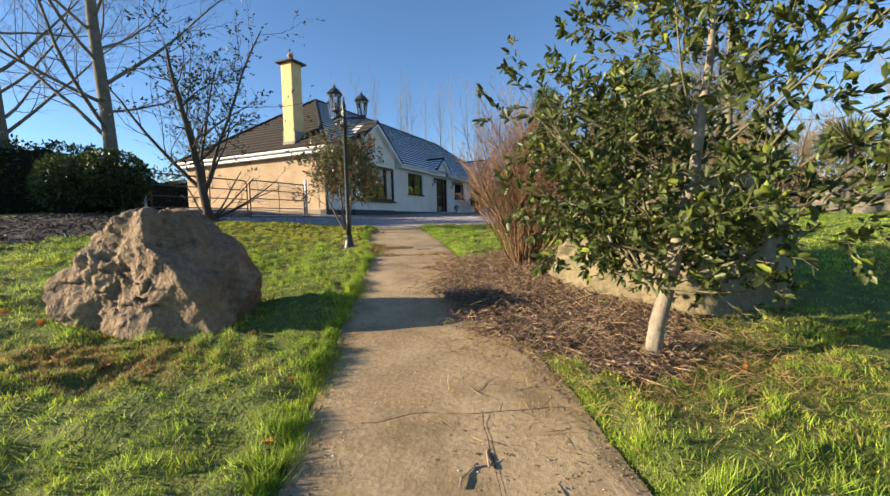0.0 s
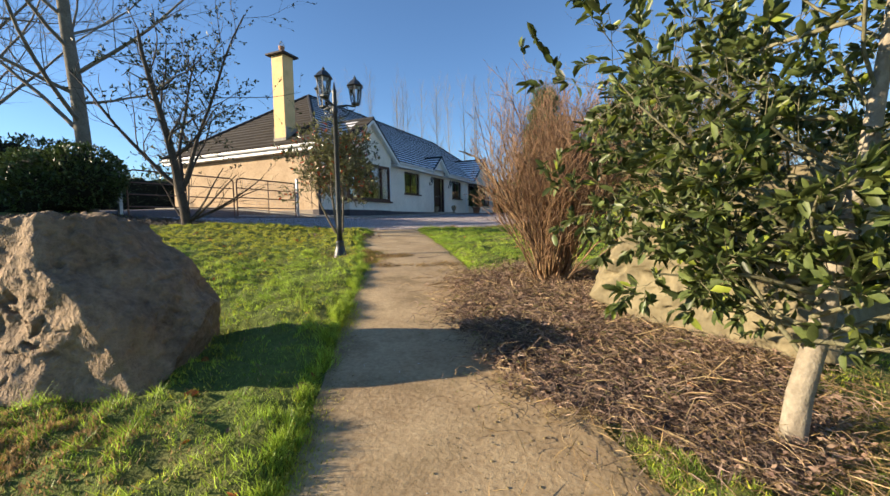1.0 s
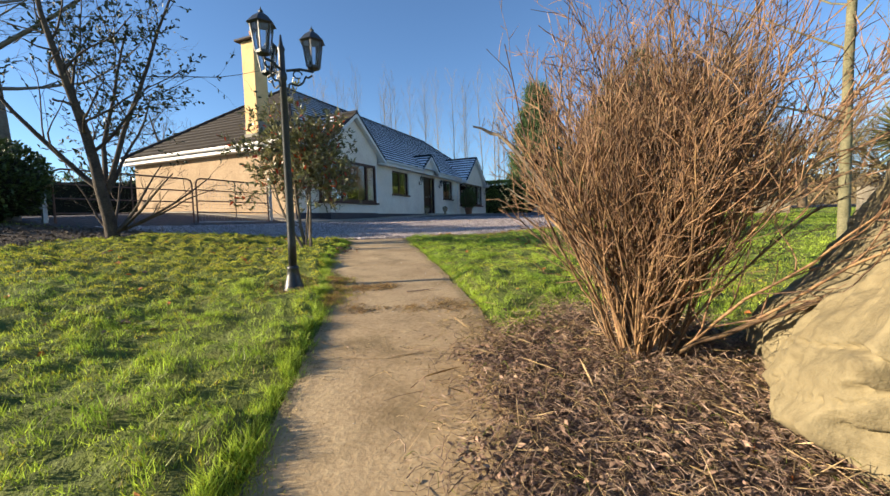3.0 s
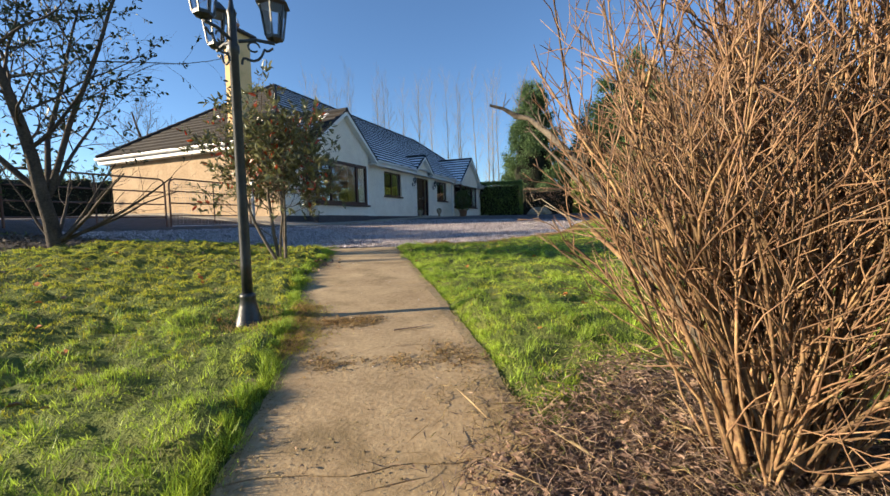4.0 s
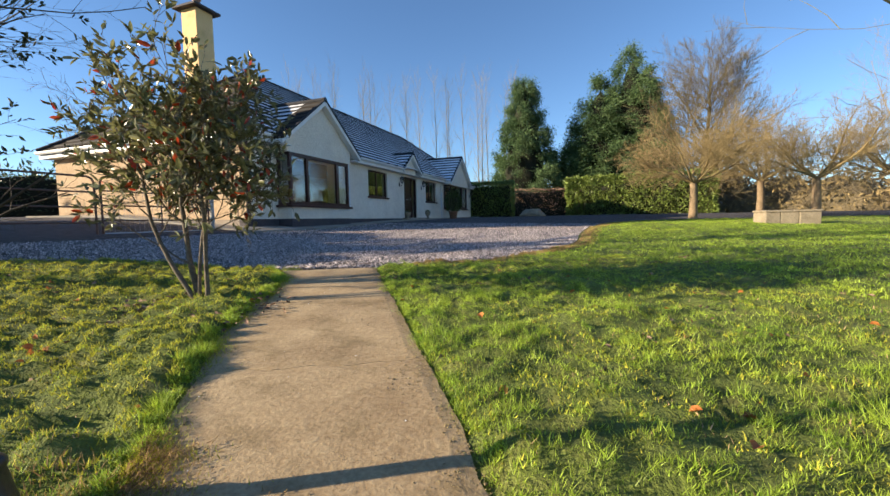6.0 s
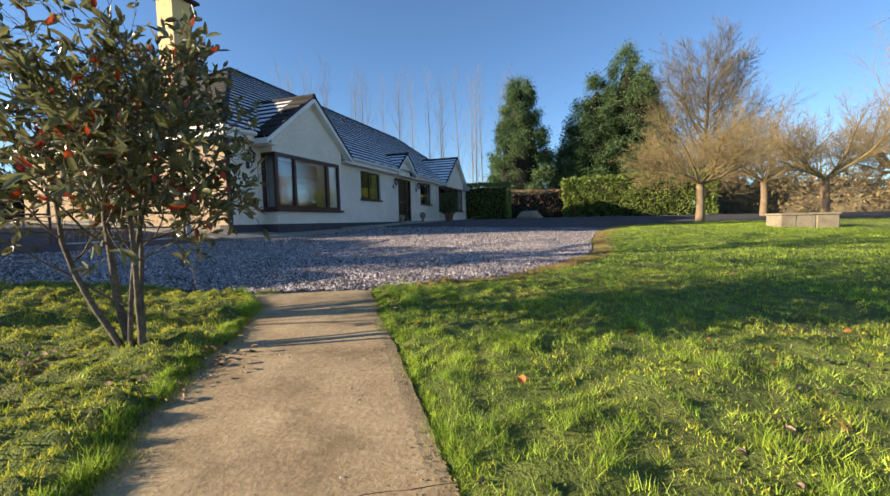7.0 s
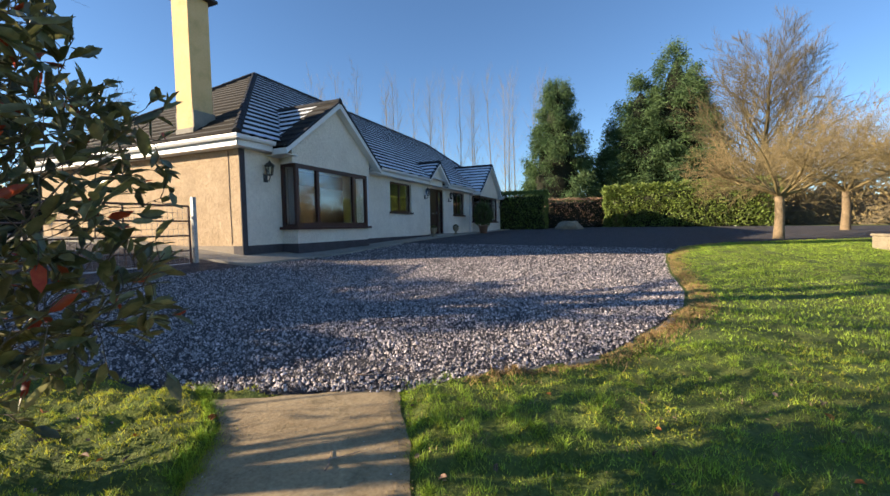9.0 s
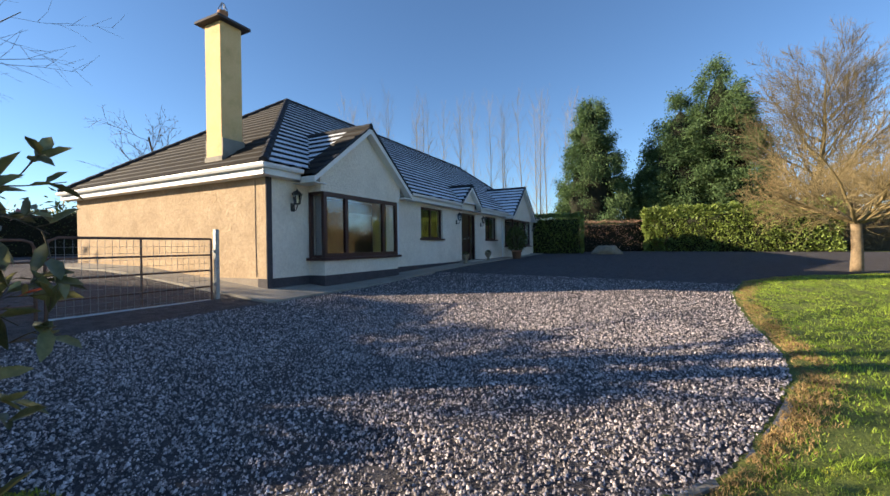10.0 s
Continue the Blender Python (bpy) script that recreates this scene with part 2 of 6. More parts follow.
# ---- mesh tools ----
class Geo:
    """Collects vertices and faces for one mesh."""

    def __init__(self):
        self.v, self.f, self.second = [], [], None

    def add(self, verts, faces):
        n = len(self.v)
        self.v.extend(verts)
        self.f.extend([tuple(n + i for i in f) for f in faces])
        return self

    def box(self, x0, x1, y0, y1, z0, z1):
        v = [(x, y, z) for x in (x0, x1) for y in (y0, y1) for z in (z0, z1)]
        return self.add(v, [(0, 1, 3, 2), (4, 6, 7, 5), (0, 4, 5, 1), (2, 3, 7, 6), (0, 2, 6, 4), (1, 5, 7, 3)])

    def bevel_box(self, x0, x1, y0, y1, z0, z1, b=0.01):
        """A box with chamfered upright and top edges."""
        rings = []
        for z, k in ((z0, 0), (z1 - b, 0), (z1, b)):
            a, c, d, e = x0 + k, x1 - k, y0 + k, y1 - k
            rings.append([(a + b, d, z), (c - b, d, z), (c, d + b, z), (c, e - b, z), (c - b, e, z), (a + b, e, z), (a, e - b, z), (a, d + b, z)])
        v = [p for r in rings for p in r]
        f = [(i + k * 8, (i + 1) % 8 + k * 8, (i + 1) % 8 + k * 8 + 8, i + k * 8 + 8) for k in (0, 1) for i in range(8)]
        return self.add(v, f + [tuple(range(7, -1, -1)), tuple(range(16, 24))])

    def prism(self, poly, axis, a, b):
        """A polygon in the two other axes, drawn from a to b along axis."""
        def place(p, h):
            return {"x": (h, p[0], p[1]), "y": (p[0], h, p[1]), "z": (p[0], p[1], h)}[axis]
        n = len(poly)
        v = [place(p, a) for p in poly] + [place(p, b) for p in poly]
        return self.add(v, [(i, (i + 1) % n, n + (i + 1) % n, n + i) for i in range(n)] + [tuple(range(n - 1, -1, -1)), tuple(range(n, 2 * n))])

    def lathe(self, profile, cx=0.0, cy=0.0, n=12, turn=0.0):
        """Profile rows of (radius, z), turned about an upright axis."""
        v = [(cx + r * math.cos(turn + 2 * math.pi * i / n), cy + r * math.sin(turn + 2 * math.pi * i / n), z) for r, z in profile for i in range(n)]
        m = len(profile)
        f = [(k * n + i, k * n + (i + 1) % n, (k + 1) * n + (i + 1) % n, (k + 1) * n + i) for k in range(m - 1) for i in range(n)]
        return self.add(v, f + [tuple(range(n - 1, -1, -1)), tuple(range((m - 1) * n, m * n))])

    def tube(self, pts, radii, n=5, cap=True):
        pts = [Vector(p) for p in pts]
        side = None
        v = []
        for i, p in enumerate(pts):
            d = (pts[min(i + 1, len(pts) - 1)] - pts[max(i - 1, 0)]).normalized()
            if side is None:
                side = d.orthogonal().normalized()
            side = (side - d * side.dot(d))
            side = side.normalized() if side.length > 1e-5 else d.orthogonal().normalized()
            other = d.cross(side)
            r = radii[i] if hasattr(radii, "__len__") else radii
            for k in range(n):
                a = 2 * math.pi * k / n
                v.append(tuple(p + side * (r * math.cos(a)) + other * (r * math.sin(a))))
        m = len(pts)
        f = [(k * n + i, k * n + (i + 1) % n, (k + 1) * n + (i + 1) % n, (k + 1) * n + i) for k in range(m - 1) for i in range(n)]
        if cap:
            f += [tuple(range(n - 1, -1, -1)), tuple(range((m - 1) * n, m * n))]
        return self.add(v, f)

    def mesh(self, name, mat, smooth=False):
        me = bpy.data.meshes.new(name)
        me.from_pydata([tuple(p) for p in self.v], [], self.f)
        me.materials.append(mat)
        if self.second:
            me.materials.append(self.second[0])
            me.polygons.foreach_set("material_index", [int(i in self.second[1]) for i in range(len(self.f))])
        if smooth:
            me.polygons.foreach_set("use_smooth", [True] * len(me.polygons))
        me.update()
        return me


def thing(name, at=(0, 0, 0), label="", category="", group="", kind=""):
    ob = new(name)
    ob.location = at
    ob.empty_display_size = 0.1
    return tagged(ob, label, category, group, kind)


def part(name, geo, mat, parent, label="", smooth=False):
    """Links a Geo, given in the parent's own axes, as one mesh under parent."""
    ob = new(name, geo.mesh(name, mat, smooth) if isinstance(geo, Geo) else geo)
    ob.parent = parent
    return tagged(ob, label)


def single(name, geo, mat, label="", category="", group="", kind="", smooth=False, at=(0, 0, 0)):
    ob = new(name, geo.mesh(name, mat, smooth) if isinstance(geo, Geo) else geo)
    ob.location = at
    return tagged(ob, label, category, group, kind)


def bulk_mesh(name, verts, faces, mat):
    """Many loose faces at once, from arrays; all faces have the same number of corners."""
    me = bpy.data.meshes.new(name)
    k = faces.shape[1]
    me.vertices.add(len(verts))
    me.vertices.foreach_set("co", np.asarray(verts, dtype=np.float32).ravel())
    me.loops.add(faces.size)
    me.loops.foreach_set("vertex_index", faces.astype(np.int32).ravel())
    me.polygons.add(len(faces))
    me.polygons.foreach_set("loop_start", np.arange(0, faces.size, k, dtype=np.int32))
    me.materials.append(mat)
    me.update(calc_edges=True)
    return me


# ---- terrain ----
AX_S, AX_U = Vector((-0.48, 0.877)), Vector((0.877, 0.48))
RISE_S = [-60, -6, -2, 0, 2, 4, 6, 9.5, 13, 17, 21, 26, 35, 60, 200]
RISE_Z = [-0.6, 0.05, 0.36, 0.58, 0.83, 1.08, 1.24, 1.46, 1.56, 1.75, 1.95, 2.10, 2.25, 2.5, 2.6]


def su(x, y):
    return -0.48 * x + 0.877 * y, 0.877 * x + 0.48 * y


def xy(s, u):
    return (-0.48 * s + 0.877 * u, 0.877 * s + 0.48 * u)


def ground_z(x, y):
    s, u = su(np.asarray(x, dtype=float), np.asarray(y, dtype=float))
    z = sum(np.interp(s + o, RISE_S, RISE_Z) for o in (-0.8, -0.4, 0, 0.4, 0.8)) / 5
    return z + 0.08 * np.clip(-u - 1.5, 0, 6.5)


def gz(x, y):
    return float(ground_z(x, y))


LAMP_AT = (-3.655, 4.84)
EDGE_S = [-5, 1.3, 3.0, 5.0, 6.0, 7.5, 8.3, 9.0, 9.7, 10.1]
EDGE_L = [-0.36, -0.36, -0.41, -0.45, -0.57, -0.82, -0.84, -0.80, -0.88, -1.12]
EDGE_R = [0.82, 0.82, 0.70, 0.60, 0.53, 0.39, 0.31, 0.22, 0.17, 0.14]


def on_path(s, u, grow=0.0):
    return (s < 10.1 + grow) & (s > -5) & (u > np.interp(s, EDGE_S, EDGE_L) - grow) & (u < np.interp(s, EDGE_S, EDGE_R) + grow)


GRAVEL = [(-40, 5), (-20, 6.0), (-13, 6.2), (-10, 6.6), (-8.7, 7.0), (-8.15, 7.4), (-7.6, 7.95), (-6.7, 8.22), (-5.85, 8.42), (-4.68, 8.86),
          (-4.22, 9.34), (-3.62, 9.85), (-3.36, 10.22), (-2.96, 11.2), (-2.54, 12.4), (-2.4, 13.3), (-2.4, 15.3), (-2.27, 17.5), (-2.15, 18.5),
          (-1.54, 21.0), (-0.5, 22.4), (0.6, 23.2), (2.6, 24.6), (5.5, 26.5), (14, 30), (30, 34), (60, 38), (60, 45), (30, 40.5), (12, 41), (5, 44), (-4, 49), (-16, 52), (-24, 46), (-40, 40)]


def in_polygon(x, y, poly):
    inside = np.zeros(np.shape(x), dtype=bool)
    for (x0, y0), (x1, y1) in zip(poly, poly[1:] + poly[:1]):
        cross = (y0 > y) != (y1 > y)
        with np.errstate(divide="ignore", invalid="ignore"):
            inside ^= cross & (x < (x1 - x0) * (y - y0) / (y1 - y0 + 1e-12) + x0)
    return inside


def stretch(lo, hi, fine_lo, fine_hi, step):
    mid = list(np.arange(fine_lo, fine_hi + 1e-6, step))
    out, d = [], step
    v = fine_hi
    while v < hi:
        d *= 1.25
        v += d
        out.append(min(v, hi))
    low, d = [], step
    v = fine_lo
    while v > lo:
        d *= 1.25
        v -= d
        low.append(max(v, lo))
    return np.array(low[::-1] + mid + out)


def in_bed(s, u):
    """The mulched bed beside the path."""
    edge_in = np.interp(s, [1.75, 1.95, 2.3, 2.8, 4.0, 4.5, 4.95], [1.2, 0.85, 0.60, 0.30, 0.30, 0.55, 1.1])
    edge_out = np.interp(s, [1.75, 1.95, 2.4, 3.0, 4.0, 4.5, 4.95], [1.25, 1.5, 1.85, 2.4, 2.2, 1.8, 1.2])
    wav = 0.08 * np.sin(s * 7) + 0.05 * np.sin(s * 17 + u * 5)
    return (s > 1.75) & (s < 4.95) & (u > edge_in + wav) & (u < edge_out + wav)


def in_border(x, y):
    """The bare border under the trees at the lawn's far left."""
    s, u = su(x, y)
    return (u < -4.5 + 0.25 * np.sin(s * 2.1) + 0.12 * np.sin(s * 5)) & (s > 2) & (s < 10.6)


def hummock(x, y):
    """Cushions of moss and grass about a hand across, from 0 in the hollows to 1 on top."""
    a = np.sin(x * 15 + 2.6 * np.sin(y * 5.3 + x)) * np.sin(y * 17 + 2.9 * np.sin(x * 6.1))
    b = np.sin(x * 27 + 2.5 * np.sin(y * 12)) * np.sin(y * 29 + 2.5 * np.sin(x * 14))
    return np.clip(0.5 + 0.42 * a + 0.26 * b, 0, 1)


def lawn_bump(x, y):
    x, y = np.asarray(x, dtype=float), np.asarray(y, dtype=float)
    s, u = su(x, y)
    free = 1 - np.clip(1 - np.minimum(np.abs(u - np.interp(s, EDGE_S, EDGE_L)), np.abs(u - np.interp(s, EDGE_S, EDGE_R))) / 0.14, 0, 1)
    free = np.where(on_path(s, u, 0.02), 0, free)
    wave = 0.012 * np.sin(x * 2.3 + 0.7 * np.sin(y * 1.9)) + 0.010 * np.sin(y * 4.1 + x * 1.3) + 0.010 * np.sin(x * 7.1 - y * 4.7)
    wave = wave + 0.092 * (hummock(x, y) - 0.45) * np.where(u < 0, 0.85 + 0.4 * np.clip((s - 5.6) / 0.8, 0, 1), 0.7)
    near = np.clip(1 - np.hypot(x + 3, y - 6) / 25, 0, 1)
    dl, dr = np.interp(s, EDGE_S, EDGE_L) - u, u - np.interp(s, EDGE_S, EDGE_R)
    lip = (0.030 + 0.014 * np.sin(s * 3.7) * np.sin(s * 8.9 + 1)) * np.clip(dl / 0.07, 0, 1) * np.exp(-np.maximum(dl, 0) ** 2 / 0.5) + 0.018 * np.clip(dr / 0.06, 0, 1) * np.exp(-np.maximum(dr, 0) ** 2 / 0.5)
    lip = lip * np.clip((10.4 - s) / 0.6, 0, 1)
    foot = np.clip((np.hypot(x - LAMP_AT[0] - 0.03, y - LAMP_AT[1] + 0.03) - 0.10) / 0.25, 0, 1)
    return foot * (lip * ~(in_bed(s, u) | in_polygon(x, y, GRAVEL)) + np.where(in_polygon(x, y, GRAVEL) | in_bed(s, u) | in_border(x, y), 0.0, free * (wave + 0.032) * near))


xs, ys = stretch(-600, 600, -8, 4, 0.075), stretch(-300, 900, -1.5, 10, 0.075)
gx, gy = np.meshgrid(xs, ys, indexing="ij")
gzz = ground_z(gx, gy) + lawn_bump(gx, gy)
nx, ny = gx.shape
idx = np.arange(nx * ny).reshape(nx, ny)
quads = np.stack([idx[:-1, :-1], idx[1:, :-1], idx[1:, 1:], idx[:-1, 1:]], -1).reshape(-1, 4)
ground = new("ground", bulk_mesh("ground", np.stack([gx, gy, gzz], -1).reshape(-1, 3), quads, M_GROUND))
ground.data.polygons.foreach_set("use_smooth", [True] * len(ground.data.polygons))
tagged(ground, "uneven mossy green lawn sloping up to the house", "lawn", kind="structure")

# gravel drive, on a constrained mesh that keeps its curved edge
from mathutils.geometry import delaunay_2d_cdt
rng = np.random.default_rng(5)
edge = []
for (x0, y0), (x1, y1) in zip(GRAVEL, GRAVEL[1:] + GRAVEL[:1]):
    n = max(1, int(math.hypot(x1 - x0, y1 - y0) / (0.12 if y0 < 20 and abs(x0 + 4) < 6 else 1.5)))
    for i in range(n):
        k = i / n
        j = rng.normal(0, 0.025, 2)
        edge.append((x0 + (x1 - x0) * k + j[0], y0 + (y1 - y0) * k + j[1]))
px, py = np.meshgrid(stretch(-39, 58, -11, 0, 0.3), stretch(5, 50, 8, 20, 0.3))
px, py = px.ravel() + rng.normal(0, 0.03, px.size), py.ravel() + rng.normal(0, 0.03, py.size)
keep = in_polygon(px, py, edge)
inner = list(zip(px[keep], py[keep]))
cdt = delaunay_2d_cdt([Vector(p) for p in edge + inner], [(i, (i + 1) % len(edge)) for i in range(len(edge))], [], 1, 0.001)
geo = Geo()
for k, p in enumerate(cdt[0]):
    lift = 0.03 if k >= len(edge) else 0.006
    geo.v.append((p.x, p.y, gz(p.x, p.y) + lift + 0.012 * noise.noise((p.x * 1.7, p.y * 1.7, 0))))
geo.f = [tuple(f) for f in cdt[2]]
single("driveway", geo, M_GRAVELBED, "dark grey loose gravel driveway in front of the house", "driveway", kind="structure", smooth=True)

# concrete garden path in cast sections
path = thing("garden_path", label="worn buff concrete garden path strewn with dirt and leaves", category="path", kind="structure")
JOINTS = [-5, -2.6, -0.4, 1.62, 4.35, 6.95, 10.1]
for a, b in zip(JOINTS, JOINTS[1:]):
    geo = Geo()
    ns, nu = max(3, int((b - a) / 0.07)), 16
    for i in range(ns + 1):
        s = a + 0.003 + (b - a - 0.006) * i / ns
        l, r = np.interp(s, EDGE_S, EDGE_L), np.interp(s, EDGE_S, EDGE_R)
        l += 0.022 * noise.noise((s * 3.0, 1.0, 0)) + 0.012 * noise.noise((s * 11, 2.0, 0))
        r += 0.03 * noise.noise((s * 2.6, 7.0, 0)) + 0.015 * noise.noise((s * 9, 5.0, 0))
        for j in range(nu + 1):
            u = l + (r - l) * j / nu
            crack = 0.05 * noise.noise((u * 4.7, (a if i == 0 else b) * 7.3, 0)) if i in (0, ns) else 0
            x, y = xy(s + crack, u)
            end = 0.006 if i in (0, ns) or j in (0, nu) else 0
            geo.v.append((x, y, gz(x, y) + 0.028 + 0.004 * noise.noise((x * 2, y * 2, 0)) - end))
    w = nu + 1
    geo.f = [(i * w + j, i * w + j + 1, (i + 1) * w + j + 1, (i + 1) * w + j) for i in range(ns) for j in range(nu)]
    geo.f = [f[::-1] for f in geo.f]
    rim = [i * w for i in range(ns + 1)] + [ns * w + j for j in range(1, nu + 1)] + [i * w + nu for i in range(ns - 1, -1, -1)] + [j for j in range(nu - 1, 0, -1)]
    base = len(geo.v)
    geo.v += [(geo.v[i][0], geo.v[i][1], geo.v[i][2] - 0.1) for i in rim]
    geo.f += [(rim[k], rim[(k + 1) % len(rim)], base + (k + 1) % len(rim), base + k) for k in range(len(rim))]
    part("slab", geo, M_CONCRETE, path)

# ---- house ----
F, Y0, Y1, B = -11.66, 13.66, 37.7, -20.6
ZB, ZP, ZW, ZE = 1.55, 2.25, 4.60, 4.85
house = thing("house", (F, Y0, 1.9), "single-storey rendered bungalow with hipped dark tiled roof and yellow chimney", "house")
HX = Matrix.Translation((-F, -Y0, -1.9))


def hpart(name, geo, mat, parent=None, label="", smooth=False):
    """A part of the house from world coordinates."""
    if parent is None:
        geo.v = [(x - F, y - Y0, z - 1.9) for x, y, z in geo.v]
        return part(name, geo, mat, house, label, smooth)
    geo.v = [(x - F, y - Y0, z - 1.9) for x, y, z in geo.v]
    return part(name, geo, mat, parent, label, smooth)


def wall_with_holes(axis_x, thick, y0, y1, z0, z1, holes):
    """An upright wall whose outer face is at axis_x, with rectangular openings (y0, y1, z0, z1)."""
    ys_ = sorted({y0, y1, *[h[0] for h in holes], *[h[1] for h in holes]})
    zs_ = sorted({z0, z1, *[h[2] for h in holes], *[h[3] for h in holes]})
    solid = lambda i, j: 0 <= i < len(ys_) - 1 and 0 <= j < len(zs_) - 1 and not any(h[0] < (ys_[i] + ys_[i + 1]) / 2 < h[1] and h[2] < (zs_[j] + zs_[j + 1]) / 2 < h[3] for h in holes)
    geo, at = Geo(), {}

    def corner(k, i, j):
        if (k, i, j) not in at:
            at[k, i, j] = len(geo.v)
            geo.v.append((axis_x - thick * k, ys_[i], zs_[j]))
        return at[k, i, j]

    for i in range(len(ys_) - 1):
        for j in range(len(zs_) - 1):
            if not solid(i, j):
                continue
            ring = [(i, j), (i + 1, j), (i + 1, j + 1), (i, j + 1)]
            geo.f.append(tuple(corner(0, *q) for q in ring))
            geo.f.append(tuple(corner(1, *q) for q in reversed(ring)))
            for (p, q), (di, dj) in zip(zip(ring, ring[1:] + ring[:1]), ((0, -1), (1, 0), (0, 1), (-1, 0))):
                if not solid(i + di, j + dj):
                    geo.f.append((corner(0, *q), corner(0, *p), corner(1, *p), corner(1, *q)))
    return geo


BAY1, BAY2, DEEP = (14.95, 18.27), (30.68, 34.35), 0.52
DOOR = (24.42, 26.1, 2.28, 4.50)
WINS = [(20.68, 22.5, 3.27, 4.48), (27.45, 29.2, 3.28, 4.52)]
holes = [(BAY1[0] + 0.25, BAY1[1] - 0.25, 2.7, 4.35), (BAY2[0] + 0.25, BAY2[1] - 0.25, 2.92, 4.45), DOOR] + WINS
hpart("front_wall", wall_with_holes(F, 0.3, Y0 + 0.3, Y1, ZP, ZW, holes), M_RENDER, label="grey-white roughcast front wall")
hpart("end_wall", Geo().box(B, F - 0.001, Y0, Y0 + 0.3, ZP, ZW), M_RENDER2, label="cream roughcast end wall")
hpart("corner_skin", Geo().box(F - 0.002, F + 0.004, Y0 + 0.005, Y0 + 0.302, ZP, ZW), M_RENDER)
hpart("back_wall", Geo().box(B, B + 0.3, Y0 + 0.3, Y1, ZP, ZW), M_RENDER2)
hpart("far_wall", Geo().box(B + 0.3, F - 0.3, Y1 - 0.3, Y1, ZP, ZW), M_RENDER2)
hpart("plinth", Geo().box(F - 0.3, F + 0.02, Y0 - 0.02, DOOR[0] - 0.05, ZB, ZP).box(F - 0.3, F + 0.02, DOOR[1] + 0.05, Y1 + 0.02, ZB, ZP), M_PLINTH, label="dark painted plinth")
hpart("end_plinth", Geo().box(B - 0.02, F - 0.3, Y0 - 0.02, Y0 + 0.3, ZB, ZP), material("taupe_plinth_paint", (0.20, 0.16, 0.125), (0.28, 0.235, 0.185), 3, 40, 0.85, 0.3))
hpart("quoin", Geo().box(F - 0.012, F + 0.014, Y0 - 0.012, Y0 + 0.14, ZP, ZW), M_PLINTH, label="dark painted corner strip")
hpart("cable", Geo().tube([(F - 0.36, Y0 - 0.008, 4.58), (F - 0.37, Y0 - 0.008, 3.4), (F - 0.355, Y0 - 0.008, 2.3)], 0.007, 5), M_PLINTH, label="thin dark cable clipped to the wall")
# room surfaces coloured dark in place of real indoor shade
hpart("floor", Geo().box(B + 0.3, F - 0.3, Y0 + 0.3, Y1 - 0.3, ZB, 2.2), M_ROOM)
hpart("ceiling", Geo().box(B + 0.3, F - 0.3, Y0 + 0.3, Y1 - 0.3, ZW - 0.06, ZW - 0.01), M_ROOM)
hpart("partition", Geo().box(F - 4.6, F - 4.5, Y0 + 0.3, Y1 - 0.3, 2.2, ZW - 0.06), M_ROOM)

RIDGE_X, RIDGE_Z, OVER = (F + B) / 2 - 0.13, 8.62, 0.32
EX0, EX1, EY0, EY1 = F + OVER, B - OVER, Y0 - OVER, Y1 + OVER
RUN, BACK = EX0 - RIDGE_X, RIDGE_X - EX1
HIP0, HIP1 = 18.48, 33.9
SLOPE = (RIDGE_Z - ZE) / RUN


def courses(corner, along, up_run, rise, length0, inset0, inset1, gauge=0.33, lap=0.07):
    """Lapped rows of tiles on a slope: corner at the eave's start, along and up_run in plan, insets of both ends at the top."""
    geo = Geo()
    along, up_run, corner = Vector(along), Vector(up_run), Vector(corner)
    total = math.hypot(up_run.length, rise)
    rows = max(1, round(total / gauge))
    for i in range(rows):
        for k, lift in ((i / rows, lap), ((i + 1) / rows, 0.010)):
            lo, hi = inset0 * k, length0 - inset1 * k
            for d in (lo, max(hi, lo + 0.01)):
                p = corner + along * d + up_run * k
                geo.v.append((p.x, p.y, corner.z + rise * k + lift))
    geo.f = [(0, 1, 3, 2)] + [(2 * i, 2 * i + 1, 2 * i + 3, 2 * i + 2) for i in range(1, 2 * rows - 1)]
    geo.second = (M_RIDGE, set(range(1, 2 * rows - 1, 2)))
    return geo


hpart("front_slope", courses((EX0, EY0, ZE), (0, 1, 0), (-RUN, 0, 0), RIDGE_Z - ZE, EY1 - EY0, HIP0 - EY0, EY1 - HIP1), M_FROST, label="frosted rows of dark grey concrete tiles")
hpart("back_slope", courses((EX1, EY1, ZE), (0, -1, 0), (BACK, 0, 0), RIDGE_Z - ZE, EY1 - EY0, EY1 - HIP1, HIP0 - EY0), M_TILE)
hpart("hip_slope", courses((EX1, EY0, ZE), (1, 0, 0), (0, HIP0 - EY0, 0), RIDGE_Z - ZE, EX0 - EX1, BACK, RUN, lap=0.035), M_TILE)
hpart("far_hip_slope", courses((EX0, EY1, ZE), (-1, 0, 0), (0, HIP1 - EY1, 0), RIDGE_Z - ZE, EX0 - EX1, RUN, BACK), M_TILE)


def ridge_line(name, a, b, r=0.10, parent=None):
    """A row of half-round cap tiles from a to b."""
    a, b = Vector(a), Vector(b)
    n = max(1, round((b - a).length / 0.42))
    d = (b - a) / n
    me = None
    for i in range(n):
        if me is None:
            geo = Geo().tube([Vector((0, 0, 0.005)), d * 1.04], [r * 1.06, r * 0.98], 8)
            me = geo.mesh(name, M_RIDGE)
        ob = new(name, me)
        ob.parent = parent or house
        ob.location = a + d * i - Vector((F, Y0, 1.9))


